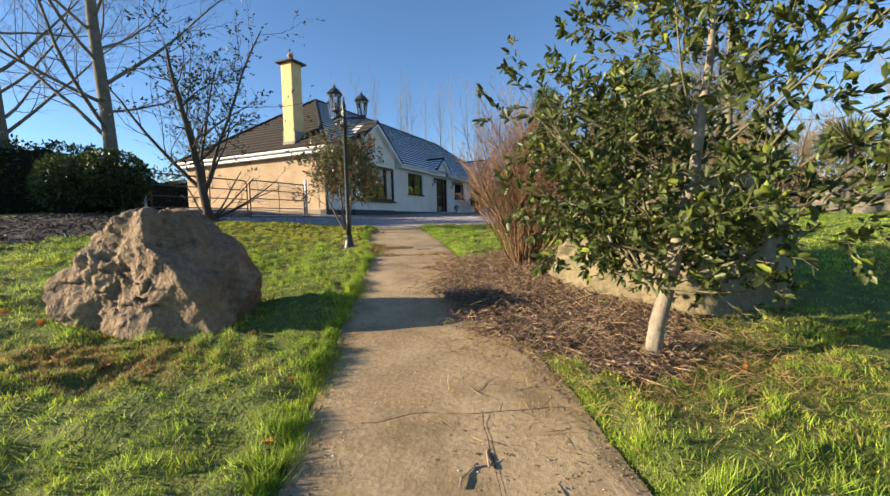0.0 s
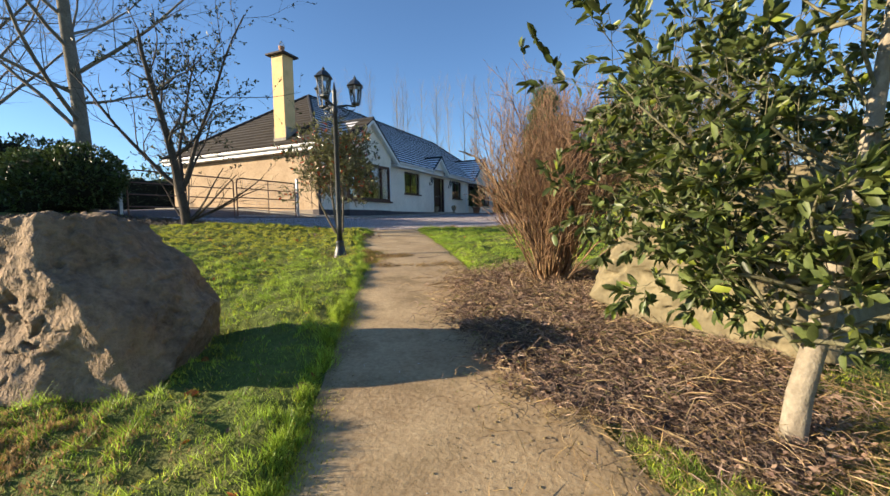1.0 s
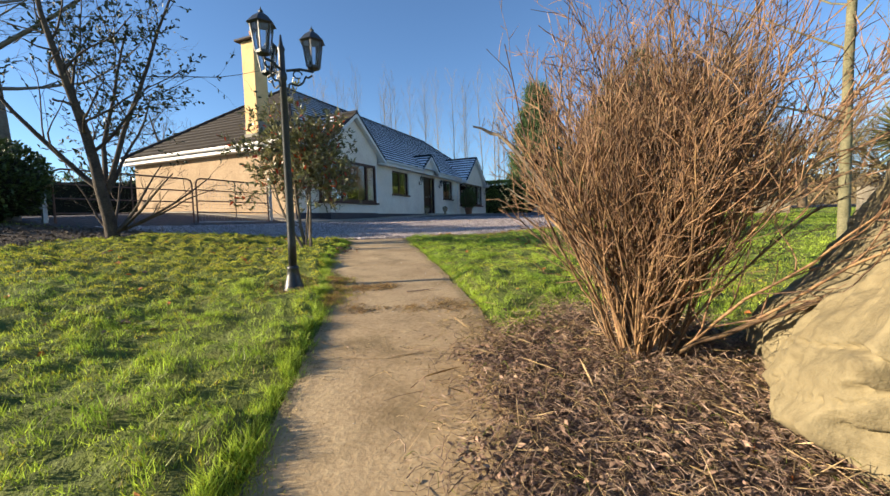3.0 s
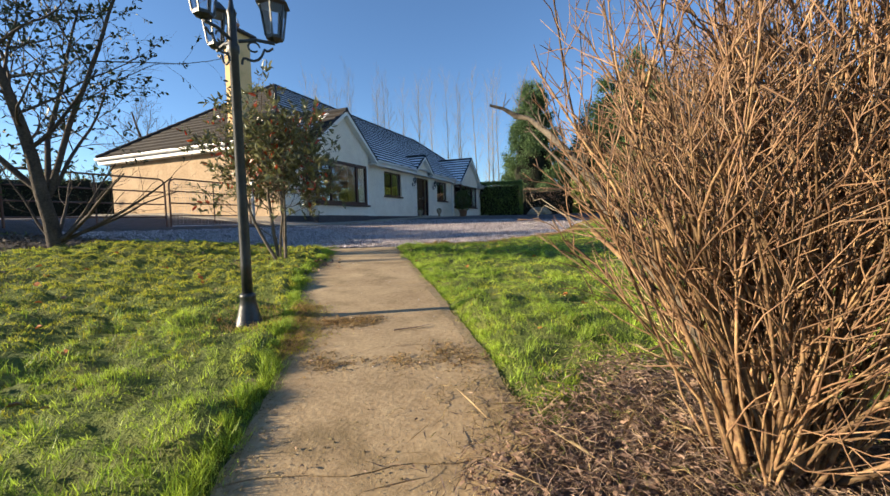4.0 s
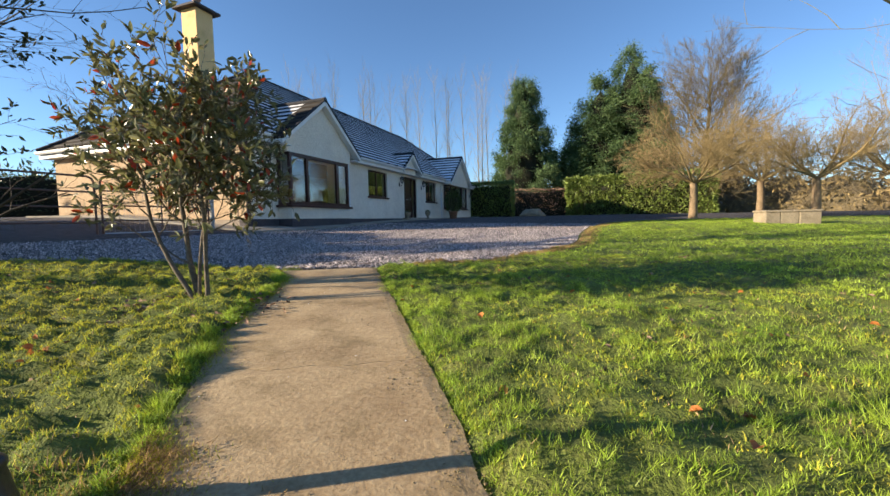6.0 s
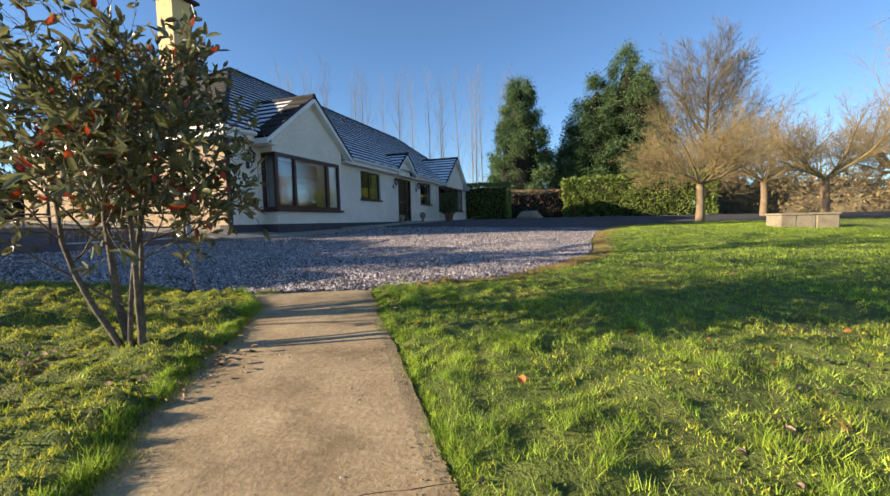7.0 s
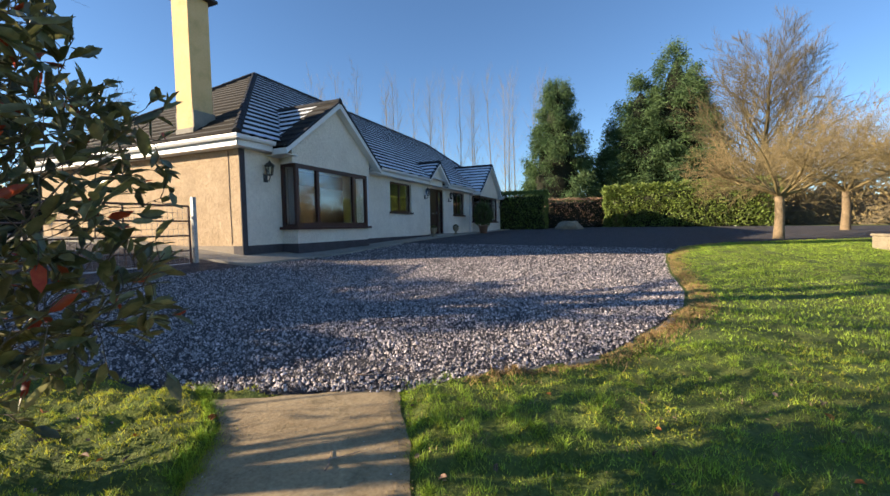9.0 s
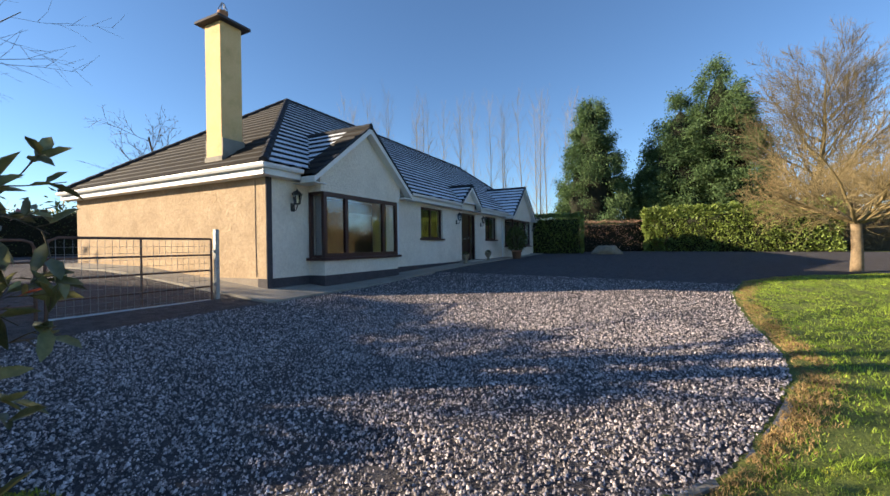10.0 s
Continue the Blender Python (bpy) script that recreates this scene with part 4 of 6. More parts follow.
def leaf_mesh(name, r, at, along, size, width, mat, fold=0.25, flat=0.0, simple=False):
    """Folded oval leaves at the given points, in one mesh; simple: pointed four-cornered ones."""
    n = len(at)
    along = unit(along)
    rnd = r.normal(0, 1, (n, 3))
    if flat:
        rnd = rnd * (1 - flat) + np.array((0, 0, 1.0)) * flat * 2
        side = unit(np.cross(rnd, along))
    else:
        side = unit(np.cross(along, rnd))
    up = np.cross(along, side)
    size = np.asarray(size).reshape(-1, 1)
    w = size * width
    droop = r.uniform(-0.15, 0.1, (n, 1)) * size
    if simple:
        v = np.stack([at, at + along * size * 0.5 + side * w * 0.5 + up * w * fold * 0.5, at + along * size + up * droop, at + along * size * 0.5 - side * w * 0.5 + up * w * fold * 0.5], 1).reshape(-1, 3)
        return bulk_mesh(name, v, np.arange(n * 4).reshape(-1, 4), mat)
    v = np.stack([at,
                  at + along * size * 0.3 + side * w * 0.5 + up * w * fold,
                  at + along * size * 0.72 + side * w * 0.42 + up * (w * fold + droop * 0.5),
                  at + along * size + up * droop,
                  at + along * size * 0.72 - side * w * 0.42 + up * (w * fold + droop * 0.5),
                  at + along * size * 0.3 - side * w * 0.5 + up * w * fold], 1).reshape(-1, 3)
    b = np.arange(n)[:, None] * 6
    f = np.concatenate([b + np.array([[0, 1, 2, 3]]), b + np.array([[0, 3, 4, 5]])], 1).reshape(-1, 4)
    return bulk_mesh(name, v, f, mat)


def single_leaves(parent, name, r, at, along, size, width, mat, count, near):
    """The leaves nearest a place as parts of their own on shared meshes; returns the mask of those left over."""
    pick_ = np.argsort(np.linalg.norm(at - np.array(near), axis=1))[:count * 3:3]
    shapes = []
    for k in range(4):
        me = leaf_mesh("leaf", r, np.zeros((1, 3)), np.array([[0.0, 1.0, 0.0]]), [1.0], width, mat, fold=0.1 + 0.1 * k, flat=1.0)
        shapes.append(me)
    for j, i in enumerate(pick_):
        ob = new("leaf", shapes[j % 4])
        ob.parent = parent
        d = Vector(unit(along[i]))
        q = d.to_track_quat("Y", "Z").to_matrix().to_4x4()
        ob.matrix_basis = Matrix.Translation(at[i]) @ q @ pose(0, 0, 0, 0, r.uniform(-50, 50), 0) @ Matrix.Scale(float(size[i]), 4)
    rest = np.ones(len(at), dtype=bool)
    rest[pick_] = False
    return rest


def leaf_places(r, ends, per, spread, first=0.3):
    """Points and directions for leaves along the last shoots."""
    at, along = [], []
    for pts, dirs in ends:
        n = max(1, int(round(per * r.uniform(0.6, 1.4))))
        seg = len(pts) - 1
        for i in range(n):
            t = min((first + (1 - first) * r.uniform(0, 1) ** 0.6) * seg, seg - 1e-4)
            j = int(t)
            at.append(pts[j] + (pts[j + 1] - pts[j]) * (t - j))
            along.append(unit(dirs[j + 1] + r.normal(0, spread, 3)))
    return np.array(at), np.array(along)


def plant(name, x, y, label, category, group=""):
    return thing(name, (x, y, gz(x, y)), label, category, group)


# ---- holly-like evergreen beside the path ----
def evergreen_tree():
    r = np.random.default_rng(21)
    THIN[:] = [0.30, 0.0016]
    tree = plant("evergreen_tree", 0.2, 2.38, "young evergreen tree with glossy dark leaves and pale trunk", "tree")
    limbs, ends = [], []
    levels = [(1, 1, 0, 0.05, 0.06, 9, 0, 0.10), (27, 0.37, 66, 0.07, 0.13, 6, 0.15, 0.35), (9, 0.5, 50, 0.05, 0.16, 4, 0.15, 0.5), (4, 0.55, 45, 0.05, 0.16, 3, 0.25, 0.6)]
    grow(r, np.array((0, 0, -0.05)), unit(np.array((0.1, 0.0, 1.0))), 2.45, 0.045, levels, 0, limbs, ends)
    low = [(1, 1, 0, 0.06, 0.12, 6, 0, 0.35), (8, 0.5, 50, 0.05, 0.16, 4, 0.25, 0.5), (4, 0.5, 45, 0.05, 0.16, 3, 0.25, 0.6)]
    for i in range(15):
        a, h = i * 2.4, 0.42 + 0.04 * i
        grow(r, np.array((0.1 * h, 0, h)), unit(np.array((math.cos(a), math.sin(a), r.uniform(-0.1, 0.35)))), r.uniform(0.38, 0.62), 0.010, low, 0, limbs, ends)
    for a, h, L in ((2.3, 0.45, 0.9), (2.45, 0.7, 0.85), (2.75, 0.95, 0.75), (2.2, 1.15, 0.9), (2.3, 1.45, 0.8)):
        grow(r, np.array((0.1 * h, 0, h)), unit(np.array((math.cos(a), math.sin(a), 0.22))), L, 0.010, low, 0, limbs, ends)
    part("trunk", limb_mesh("trunk", limbs[:1], M_BARKP), M_BARKP, tree, "pale grey-green bark")
    tagged(part("branch_frame", limb_mesh("branch_frame", [(p, q, k + 1) for p, q, k in limbs[1:]], M_BARK2), M_BARK2, tree), kind="stuff")
    at, along = leaf_places(r, ends, 10.0, 0.6, 0.05)
    keep = at[:, 2] > 0.36
    at, along = at[keep], along[keep]
    size = r.uniform(0.032, 0.066, len(at))
    rest = single_leaves(tree, "leaf", r, at, along, size, 0.42, M_LEAFO, 260, (-0.7, -0.7, 1.0))
    at, along, size = at[rest], along[rest], size[rest]
    yellow = r.uniform(0, 1, len(at)) < 0.08
    tagged(part("crown", leaf_mesh("crown", r, at[~yellow], along[~yellow], size[~yellow], 0.42, M_LEAF, flat=0.45), M_LEAF, tree), kind="stuff")
    tagged(part("young_foliage", leaf_mesh("young_foliage", r, at[yellow], along[yellow], size[yellow], 0.42, M_LEAFY, flat=0.3), M_LEAFY, tree, "yellow-green young leaves"), kind="stuff")
    return tree


evergreen_tree()


# ---- red-stemmed shrub ----
def stem_shrub():
    r = np.random.default_rng(8)
    ob = plant("stem_shrub", -0.93, 4.24, "leafless winter shrub with a dense fan of red-brown stems", "shrub")
    THIN[:] = [0.66, 0.0021]
    levels = [(1, 1, 0, 0.02, 0.12, 7, 0, 0.62), (4, 1.05, 12, 0.05, 0.12, 8, 0.12, 0.35), (9, 0.33, 30, 0.06, 0.15, 5, 0.08, 0.45), (3, 0.45, 34, 0.05, 0.15, 2, 0.15, 0.5)]
    limbs, ends = [], []
    for i in range(76):
        a, q = i * 2.4 + r.normal(0, 0.2), (i + 0.5) / 76
        side = math.cos(a - 2.85)
        tilt = (0.04 + 0.42 * q ** 0.8) * (1 - 0.62 * max(0.0, side) + 0.25 * max(0.0, -side))
        d = unit(np.array((math.cos(a) * tilt, math.sin(a) * tilt, 1.0)))
        grow(r, np.array((math.cos(a) * 0.10 * q ** 0.5, math.sin(a) * 0.10 * q ** 0.5, -0.03)), d, r.uniform(0.85, 1.15), 0.0048 + 0.0085 * r.uniform(0, 1) ** 1.6, levels, 0, limbs, ends)
    limbs = trim(trim(limbs, (-0.957, 0.287), 0.60), (-0.46, -0.89), 0.55)
    # a thick old branch reaching out over the path
    old = [(1, 1, 0, 0.02, 0.10, 7, 0, 0.5), (5, 0.4, 40, 0.08, 0.14, 4, 0.4, 0.4), (4, 0.5, 35, 0.05, 0.15, 3, 0.2, 0.4)]
    pts = [np.array(p) for p in ((0, 0, 0.05), (-0.20, 0.0, 0.50), (-0.37, -0.01, 0.78), (-0.51, 0.0, 0.97), (-0.585, 0.03, 1.065), (-0.655, 0.075, 1.14), (-0.72, 0.12, 1.20), (-0.765, 0.115, 1.212), (-0.81, 0.09, 1.24), (-0.855, 0.065, 1.252))]
    mine = [(pts, [0.019, 0.017, 0.015, 0.0145, 0.0115, 0.0125, 0.0085, 0.0105, 0.0065, 0.005], 0)]
    low = [np.array(p) for p in ((-0.05, 0.0, 0.2), (-0.27, 0.0, 0.58), (-0.45, 0.03, 0.84), (-0.58, 0.09, 1.00), (-0.67, 0.13, 1.10), (-0.72, 0.15, 1.16))]
    mine.append((low, [0.010, 0.009, 0.0075, 0.0055, 0.004, 0.0025], 0))
    for i in (3, 4, 5, 5, 6, 7, 8, 4, 3, 2):
        d = unit(r.normal(0, 0.6, 3) + np.array((-0.4, 0, 0.7)))
        grow(r, pts[i], d, r.uniform(0.05, 0.13), 0.0025, old[1:], 0, mine, ends)
    part("old_branch", limb_mesh("old_branch", mine, M_BARK), M_BARK, ob, "thick cut-back red-brown branch")
    for a, up, L in ((2.7, 0.45, 0.6), (3.3, 0.35, 0.55), (2.5, 0.5, 0.5), (5.5, 0.6, 0.5)):
        mine = []
        grow(r, np.array((0, 0, 0.3)), unit(np.array((math.cos(a), math.sin(a), up))), L, 0.0032, old[1:], 0, mine, ends)
        part("dead_shoot", limb_mesh("dead_shoot", mine, M_STRAW), M_STRAW, ob, "pale dead shoot")
    # a broken stub and shoots low on the lawn side
    for pts, wide in ((((-0.585, 0.12, 0.732), (-0.55, 0.123, 0.705), (-0.485, 0.137, 0.646), (-0.427, 0.139, 0.593)), 0.006), (((-0.366, 0.247, 0.683), (-0.28, 0.22, 0.583), (-0.172, 0.175, 0.401)), 0.005), (((-0.319, -0.009, 0.381), (-0.254, 0.007, 0.416), (-0.168, 0.032, 0.449)), 0.006), (((-0.319, 0.216, 0.566), (-0.23, 0.178, 0.48), (-0.155, 0.161, 0.381)), 0.004)):
        pts = [np.array(p) for p in pts]
        mine = [(pts, [wide * (0.75 + 0.25 * i / (len(pts) - 1)) for i in range(len(pts))], 0)]
        grow(r, pts[1], unit(pts[0] - pts[-1] + r.normal(0, 0.25, 3)), 0.08, wide * 0.2, old[1:], 0, mine, ends)
        part("broken_shoot", limb_mesh("broken_shoot", mine, M_STEMO), M_STEMO, ob, "broken pale-ended low shoot")
    # a pale leafless spray that hangs out over the lawn
    spray = [((-0.30, 0.10, 0.55), (-0.50, 0.16, 0.78), (-0.68, 0.23, 0.875), (-0.71, 0.28, 0.84), (-0.73, 0.31, 0.795), (-0.755, 0.33, 0.79), (-0.78, 0.36, 0.82)),
             ((-0.71, 0.28, 0.84), (-0.737, 0.28, 0.87), (-0.765, 0.29, 0.905)), ((-0.55, 0.17, 0.80), (-0.69, 0.21, 0.90), (-0.72, 0.23, 0.895), (-0.74, 0.24, 0.93))]
    mine = [([np.array(p) for p in pts], [0.0017 - 0.0011 * i / (len(pts) - 1) for i in range(len(pts))], 0) for pts in spray]
    part("dead_shoot", limb_mesh("dead_shoot", mine, M_BARKP), M_BARKP, ob, "pale dead shoot")
    for l in limbs:
        if l[2] < 2:
            part("stem", limb_mesh("stem", [l], M_STEMO, (6, 5, 4)), M_STEMO, ob)
    tagged(part("twig_mass", limb_mesh("twig_mass", [l for l in limbs if l[2] > 1], M_STEM, (5, 5, 4, 3)), M_STEM, ob), kind="stuff")
    return ob


stem_shrub()


# ---- photinia beside the path's end ----
def bronze_shrub():
    r = np.random.default_rng(14)
    ob = plant("bronze_shrub", -5.17, 6.78, "evergreen shrub with bronze-green leaves and red tips on bare stems", "shrub")
    limbs, ends = [], []
    THIN[0] = 0.45
    levels = [(1, 1, 0, 0.05, 0.06, 8, 0, 0.35), (12, 0.50, 62, 0.06, 0.13, 5, 0.40, 0.4), (7, 0.48, 46, 0.05, 0.15, 4, 0.2, 0.5), (4, 0.5, 42, 0.05, 0.15, 3, 0.2, 0.6)]
    for a, tilt, L, thick in ((3.5, 0.44, 1.75, 0.022), (3.1, 0.20, 1.85, 0.026), (0.3, 0.06, 1.6, 0.020), (4.3, 0.12, 1.65, 0.017), (1.7, 0.16, 1.75, 0.018)):
        d = unit(np.array((math.cos(a) * tilt, math.sin(a) * tilt, 1)))
        grow(r, np.array((math.cos(a) * 0.025, math.sin(a) * 0.025, -0.04)), d, L, thick, levels, 0, limbs, ends)
    bare = [(1, 1, 0, 0.02, 0.10, 6, 0, 0.3), (3, 0.35, 40, 0.05, 0.12, 3, 0.5, 0.4)]
    grow(r, np.array((-0.05, -0.02, 0.35)), unit(np.array((-0.9, -0.35, 0.45))), 0.9, 0.008, bare, 0, limbs, [])
    limbs = trim(trim(limbs, (0.388, 0.922), 0.82), (0.93, 0.37), 0.74)
    for l in limbs:
        if l[2] == 0:
            part("stem", limb_mesh("stem", [l], M_BARK), M_BARK, ob)
    tagged(part("branch_frame", limb_mesh("branch_frame", [l for l in limbs if l[2] > 0], M_BARK), M_BARK, ob), kind="stuff")
    at, along = leaf_places(r, ends, 4.1, 0.6, 0.1)
    keep = (at[:, 2] > 0.60) & (0.388 * at[:, 0] + 0.922 * at[:, 1] < 0.80) & (0.93 * at[:, 0] + 0.37 * at[:, 1] < 0.72)
    at, along = at[keep], along[keep]
    size = r.uniform(0.048, 0.098, len(at))
    rest = single_leaves(ob, "leaf", r, at, along, size, 0.38, M_LEAFPO, 260, (0.9, 0.2, 1.0))
    at, along, size = at[rest], along[rest], size[rest]
    red = (r.uniform(0, 1, len(at)) < 0.055) & (at[:, 2] > 0.8)
    tagged(part("crown", leaf_mesh("crown", r, at[~red], along[~red], size[~red], 0.33, M_LEAFP, flat=0.35), M_LEAFP, ob), kind="stuff")
    tagged(part("red_foliage", leaf_mesh("red_foliage", r, at[red], along[red], size[red], 0.36, M_LEAFR), M_LEAFR, ob, "bright red young leaves"), kind="stuff")
    return ob


bronze_shrub()


def wild_tree():
    r = np.random.default_rng(33)
    ob = plant("wild_tree", -8.2, 5.92, "dark sparse-leaved garden tree with low spreading branches", "tree")
    limbs, ends = [], []
    THIN[:] = [0.40, 0.0022]
    levels = [(1, 1, 0, 0.03, 0.07, 9, 0, 0.25), (19, 0.46, 60, 0.08, 0.13, 7, 0.34, 0.3), (10, 0.48, 45, 0.05, 0.16, 5, 0.12, 0.4), (6, 0.45, 40, 0.03, 0.18, 3, 0.15, 0.5)]
    grow(r, np.array((0, 0, -0.05)), unit(np.array((-0.06, -0.05, 1))), 3.7, 0.095, levels, 0, limbs, ends)
    side = [(1, 1, 0, 0.03, 0.08, 7, 0, 0.3), (9, 0.45, 45, 0.05, 0.15, 5, 0.25, 0.4), (7, 0.5, 40, 0.05, 0.15, 3, 0.15, 0.5)]
    sparse = [side[0], (4, 0.45, 45, 0.05, 0.2, 5, 0.3, 0.4), (3, 0.5, 40, 0.05, 0.2, 3, 0.2, 0.5)]
    for a, up, L, rad in ((3.9, 1.1, 2.7, 0.045), (0.5, 2.6, 3.7, 0.042), (2.6, 1.9, 3.2, 0.042), (1.6, 1.5, 2.2, 0.03), (0.2, 0.55, 1.5, 0.03), (0.9, 0.8, 1.3, 0.026), (2.5, 0.6, 1.4, 0.026), (3.6, 0.9, 1.2, 0.022), (0.35, 0.32, 1.7, 0.028), (0.7, 0.42, 1.6, 0.024)):
        h = 0.7 if L > 2 else 0.1
        grow(r, np.array((-0.05 * h, -0.04 * h, h)), unit(np.array((math.cos(a), math.sin(a), up))), L, rad, side if L > 2 else sparse, 0, limbs, ends)
    limbs = [l for l in limbs if l[2] < 2 or 0.51 * l[0][0][0] - 0.86 * l[0][0][1] < 0.40]
    for pts, rad, k in limbs:
        for i, q in enumerate(pts):
            c = 0.51 * q[0] - 0.86 * q[1]
            if c > 0.2:
                pts[i] = q + np.array((0.51, -0.86, 0)) * (0.2 + 0.45 * math.tanh((c - 0.2) / 0.45) - c)
    part("trunk", limb_mesh("trunk", [l for l in limbs if l[2] == 0], M_BARKD), M_BARKD, ob)
    tagged(part("branch_frame", limb_mesh("branch_frame", [l for l in limbs if l[2] > 0], M_BARKD, (8, 4, 3, 3, 3)), M_BARKD, ob), kind="stuff")
    at, along = leaf_places(r, ends, 4.6, 0.7, 0.1)
    keep = (at[:, 2] > 1.15) & (0.51 * at[:, 0] - 0.86 * at[:, 1] < 0.42)
    tagged(part("crown", leaf_mesh("crown", r, at[keep], along[keep], r.uniform(0.05, 0.085, keep.sum()), 0.42, M_LEAFD), M_LEAFD, ob), kind="stuff")
    return ob


wild_tree()


def bare_tree(name, x, y, height, radius, label, levels, mat, seed, lean=(0, 0), fork=None, category="tree", group=""):
    """A leafless tree. fork: (height, count, spread, length share) for a short trunk that splits into a bowl of limbs."""
    r = np.random.default_rng(seed)
    ob = plant(name, x, y, label, category, group)
    limbs, ends = [], []
    if fork:
        h, n, spread, share = fork
        pts = [np.array((0, 0, -0.1)), np.array((0.02, 0.0, h * 0.5)), np.array((0.0, 0.03, h))]
        limbs.append((pts, [radius * 1.25, radius, radius * 0.95], 0))
        for i in range(n):
            a = 6.283 * i / n + r.normal(0, 0.25)
            d = unit(np.array((math.cos(a) * spread, math.sin(a) * spread, 1.0 + r.normal(0, 0.2))))
            grow(r, np.array((0, 0, h * 0.94)), d, (height - h) * share * r.uniform(0.8, 1.15), radius * 0.36, levels, 0, limbs, ends)
    else:
        grow(r, np.array((0, 0, -0.1)), unit(np.array((lean[0], lean[1], 1.0))), height, radius, levels, 0, limbs, ends)
    stem = [l for l in limbs if l[2] == 0]
    part("trunk", limb_mesh("trunk", stem[:1] if fork else stem, M_TRUNK if fork else mat), mat, ob)
    for l in stem[1:] if fork else []:
        part("limb", limb_mesh("limb", [l], mat), mat, ob)
    part("crown", limb_mesh("crown", [l for l in limbs if l[2] > 0], mat, (8, 4, 3, 3, 3)), mat, ob)
    return ob


TALL = [(1, 1, 0, 0.02, 0.02, 14, 0, 0.2), (28, 0.36, 58, 0.07, 0.06, 9, 0.14, 0.15), (12, 0.40, 40, 0.04, 0.09, 4, 0.15, 0.3), (8, 0.42, 36, 0.03, 0.12, 2, 0.15, 0.4)]
THIN[:] = [0.34, 0.004]
bare_tree("tall_bare_tree", -12.9, 6.55, 13.5, 0.19, "tall leafless tree behind the boundary bush", TALL, M_BARKT, 41, (0.0, 0))
bare_tree("tall_bare_tree", -16.0, 5.5, 13.0, 0.18, "tall leafless tree behind the dark hedge", TALL, M_BARKT, 42)
THIN[:] = [0.28, 0.003]
bare_tree("slender_bare_tree", 1.66, 8.85, 9.5, 0.07, "slender pale-barked leafless tree on the lawn", [(1, 1, 0, 0.01, 0.03, 12, 0, 0.2), (22, 0.3, 55, 0.05, 0.1, 6, 0.12, 0.25), (7, 0.45, 42, 0.03, 0.13, 4, 0.15, 0.3), (4, 0.45, 40, 0.02, 0.14, 3, 0.2, 0.4)], M_BARK2, 43)
BOWL = [(1, 1, 0, 0.035, 0.09, 7, 0, 0.3), (11, 0.55, 45, 0.06, 0.10, 6, 0.15, 0.3), (9, 0.5, 40, 0.04, 0.12, 3, 0.1, 0.35), (7, 0.5, 36, 0.03, 0.13, 2, 0.1, 0.4)]
THIN[:] = [0.42, 0.006]
for x, y, h, rad, seed in ((2.0, 24.6, 5.3, 0.15, 51), (6.9, 32.4, 6.4, 0.18, 52), (7.6, 27.9, 5.9, 0.18, 53), (12.5, 31.5, 6.2, 0.18, 54)):
    bare_tree("spreading_bare_tree", x, y, h, rad, "low spreading leafless tree with golden sunlit twigs", BOWL, M_BARKG, seed, fork=(h * 0.31, 10, 1.8, 0.84), group="spreading trees beside the lawn")
FAN = [(1, 1, 0, 0.03, 0.04, 9, 0, 0.2), (13, 0.42, 34, 0.05, 0.08, 6, 0.15, 0.25), (8, 0.42, 34, 0.03, 0.1, 3, 0.15, 0.35), (4, 0.4, 34, 0.03, 0.1, 2, 0.2, 0.4)]
THIN[:] = [0.36, 0.005]
bare_tree("tall_bare_tree", 16.6, 37.0, 10.0, 0.17, "tall slender leafless tree behind the lawn", FAN, M_BARKP, 48, fork=(1.6, 6, 0.36, 0.95))
bare_tree("tall_bare_tree", 20.5, 34.0, 9.5, 0.16, "tall slender leafless tree behind the lawn", FAN, M_BARKP, 49, fork=(1.4, 6, 0.36, 0.95))
THIN[:] = [0.4, 0.011]
bare_tree("feathery_tree", 6.9, 46.2, 11.9, 0.33, "large feathery leafless tree behind the hedge", [(1, 1, 0, 0.02, 0.03, 12, 0, 0.15), (46, 0.52, 54, 0.07, 0.07, 7, 0.1, 0.2), (18, 0.44, 36, 0.04, 0.12, 3, 0.1, 0.3), (13, 0.45, 32, 0.03, 0.14, 2, 0.1, 0.4)], M_BARKF, 61)
bare_tree("back_tree", -32.3, 23.9, 7.8, 0.17, "leafless tree behind the house", [(1, 1, 0, 0.02, 0.05, 8, 0, 0.3), (12, 0.5, 45, 0.06, 0.1, 6, 0.25, 0.3), (8, 0.5, 40, 0.04, 0.12, 4, 0.15, 0.3), (5, 0.45, 38, 0.03, 0.14, 3, 0.15, 0.4)], M_BARK, 62)
THIN[:] = [0.34, 0.011]
POPLAR = [(1, 1, 0, 0.02, 0.015, 12, 0, 0.15), (30, 0.16, 28, 0.09, 0.06, 5, 0.12, 0.25), (7, 0.4, 25, 0.06, 0.1, 3, 0.15, 0.4)]
r = np.random.default_rng(71)
first = [bare_tree("poplar", 0, 0, 23.0, 0.095, "tall thin leafless poplar in the row behind the house", POPLAR, M_BARKP, 70 + i, group="poplar row") for i in range(3)]
for i in range(25):
    k = i / 24
    x, y = -46 + 34 * k + r.normal(0, 0.8), 55 + 13 * k + r.normal(0, 1.5)
    m = pose(x, y, gz(x, y), 0, 0, r.uniform(0, 360)) @ Matrix.Diagonal((1, 1, r.uniform(0.8, 1.05), 1))
    if i < 3:
        first[i].matrix_basis = m
    else:
        copy_thing(first[i % 3], pose(x, y, gz(x, y), 0, 0, r.uniform(0, 360)))


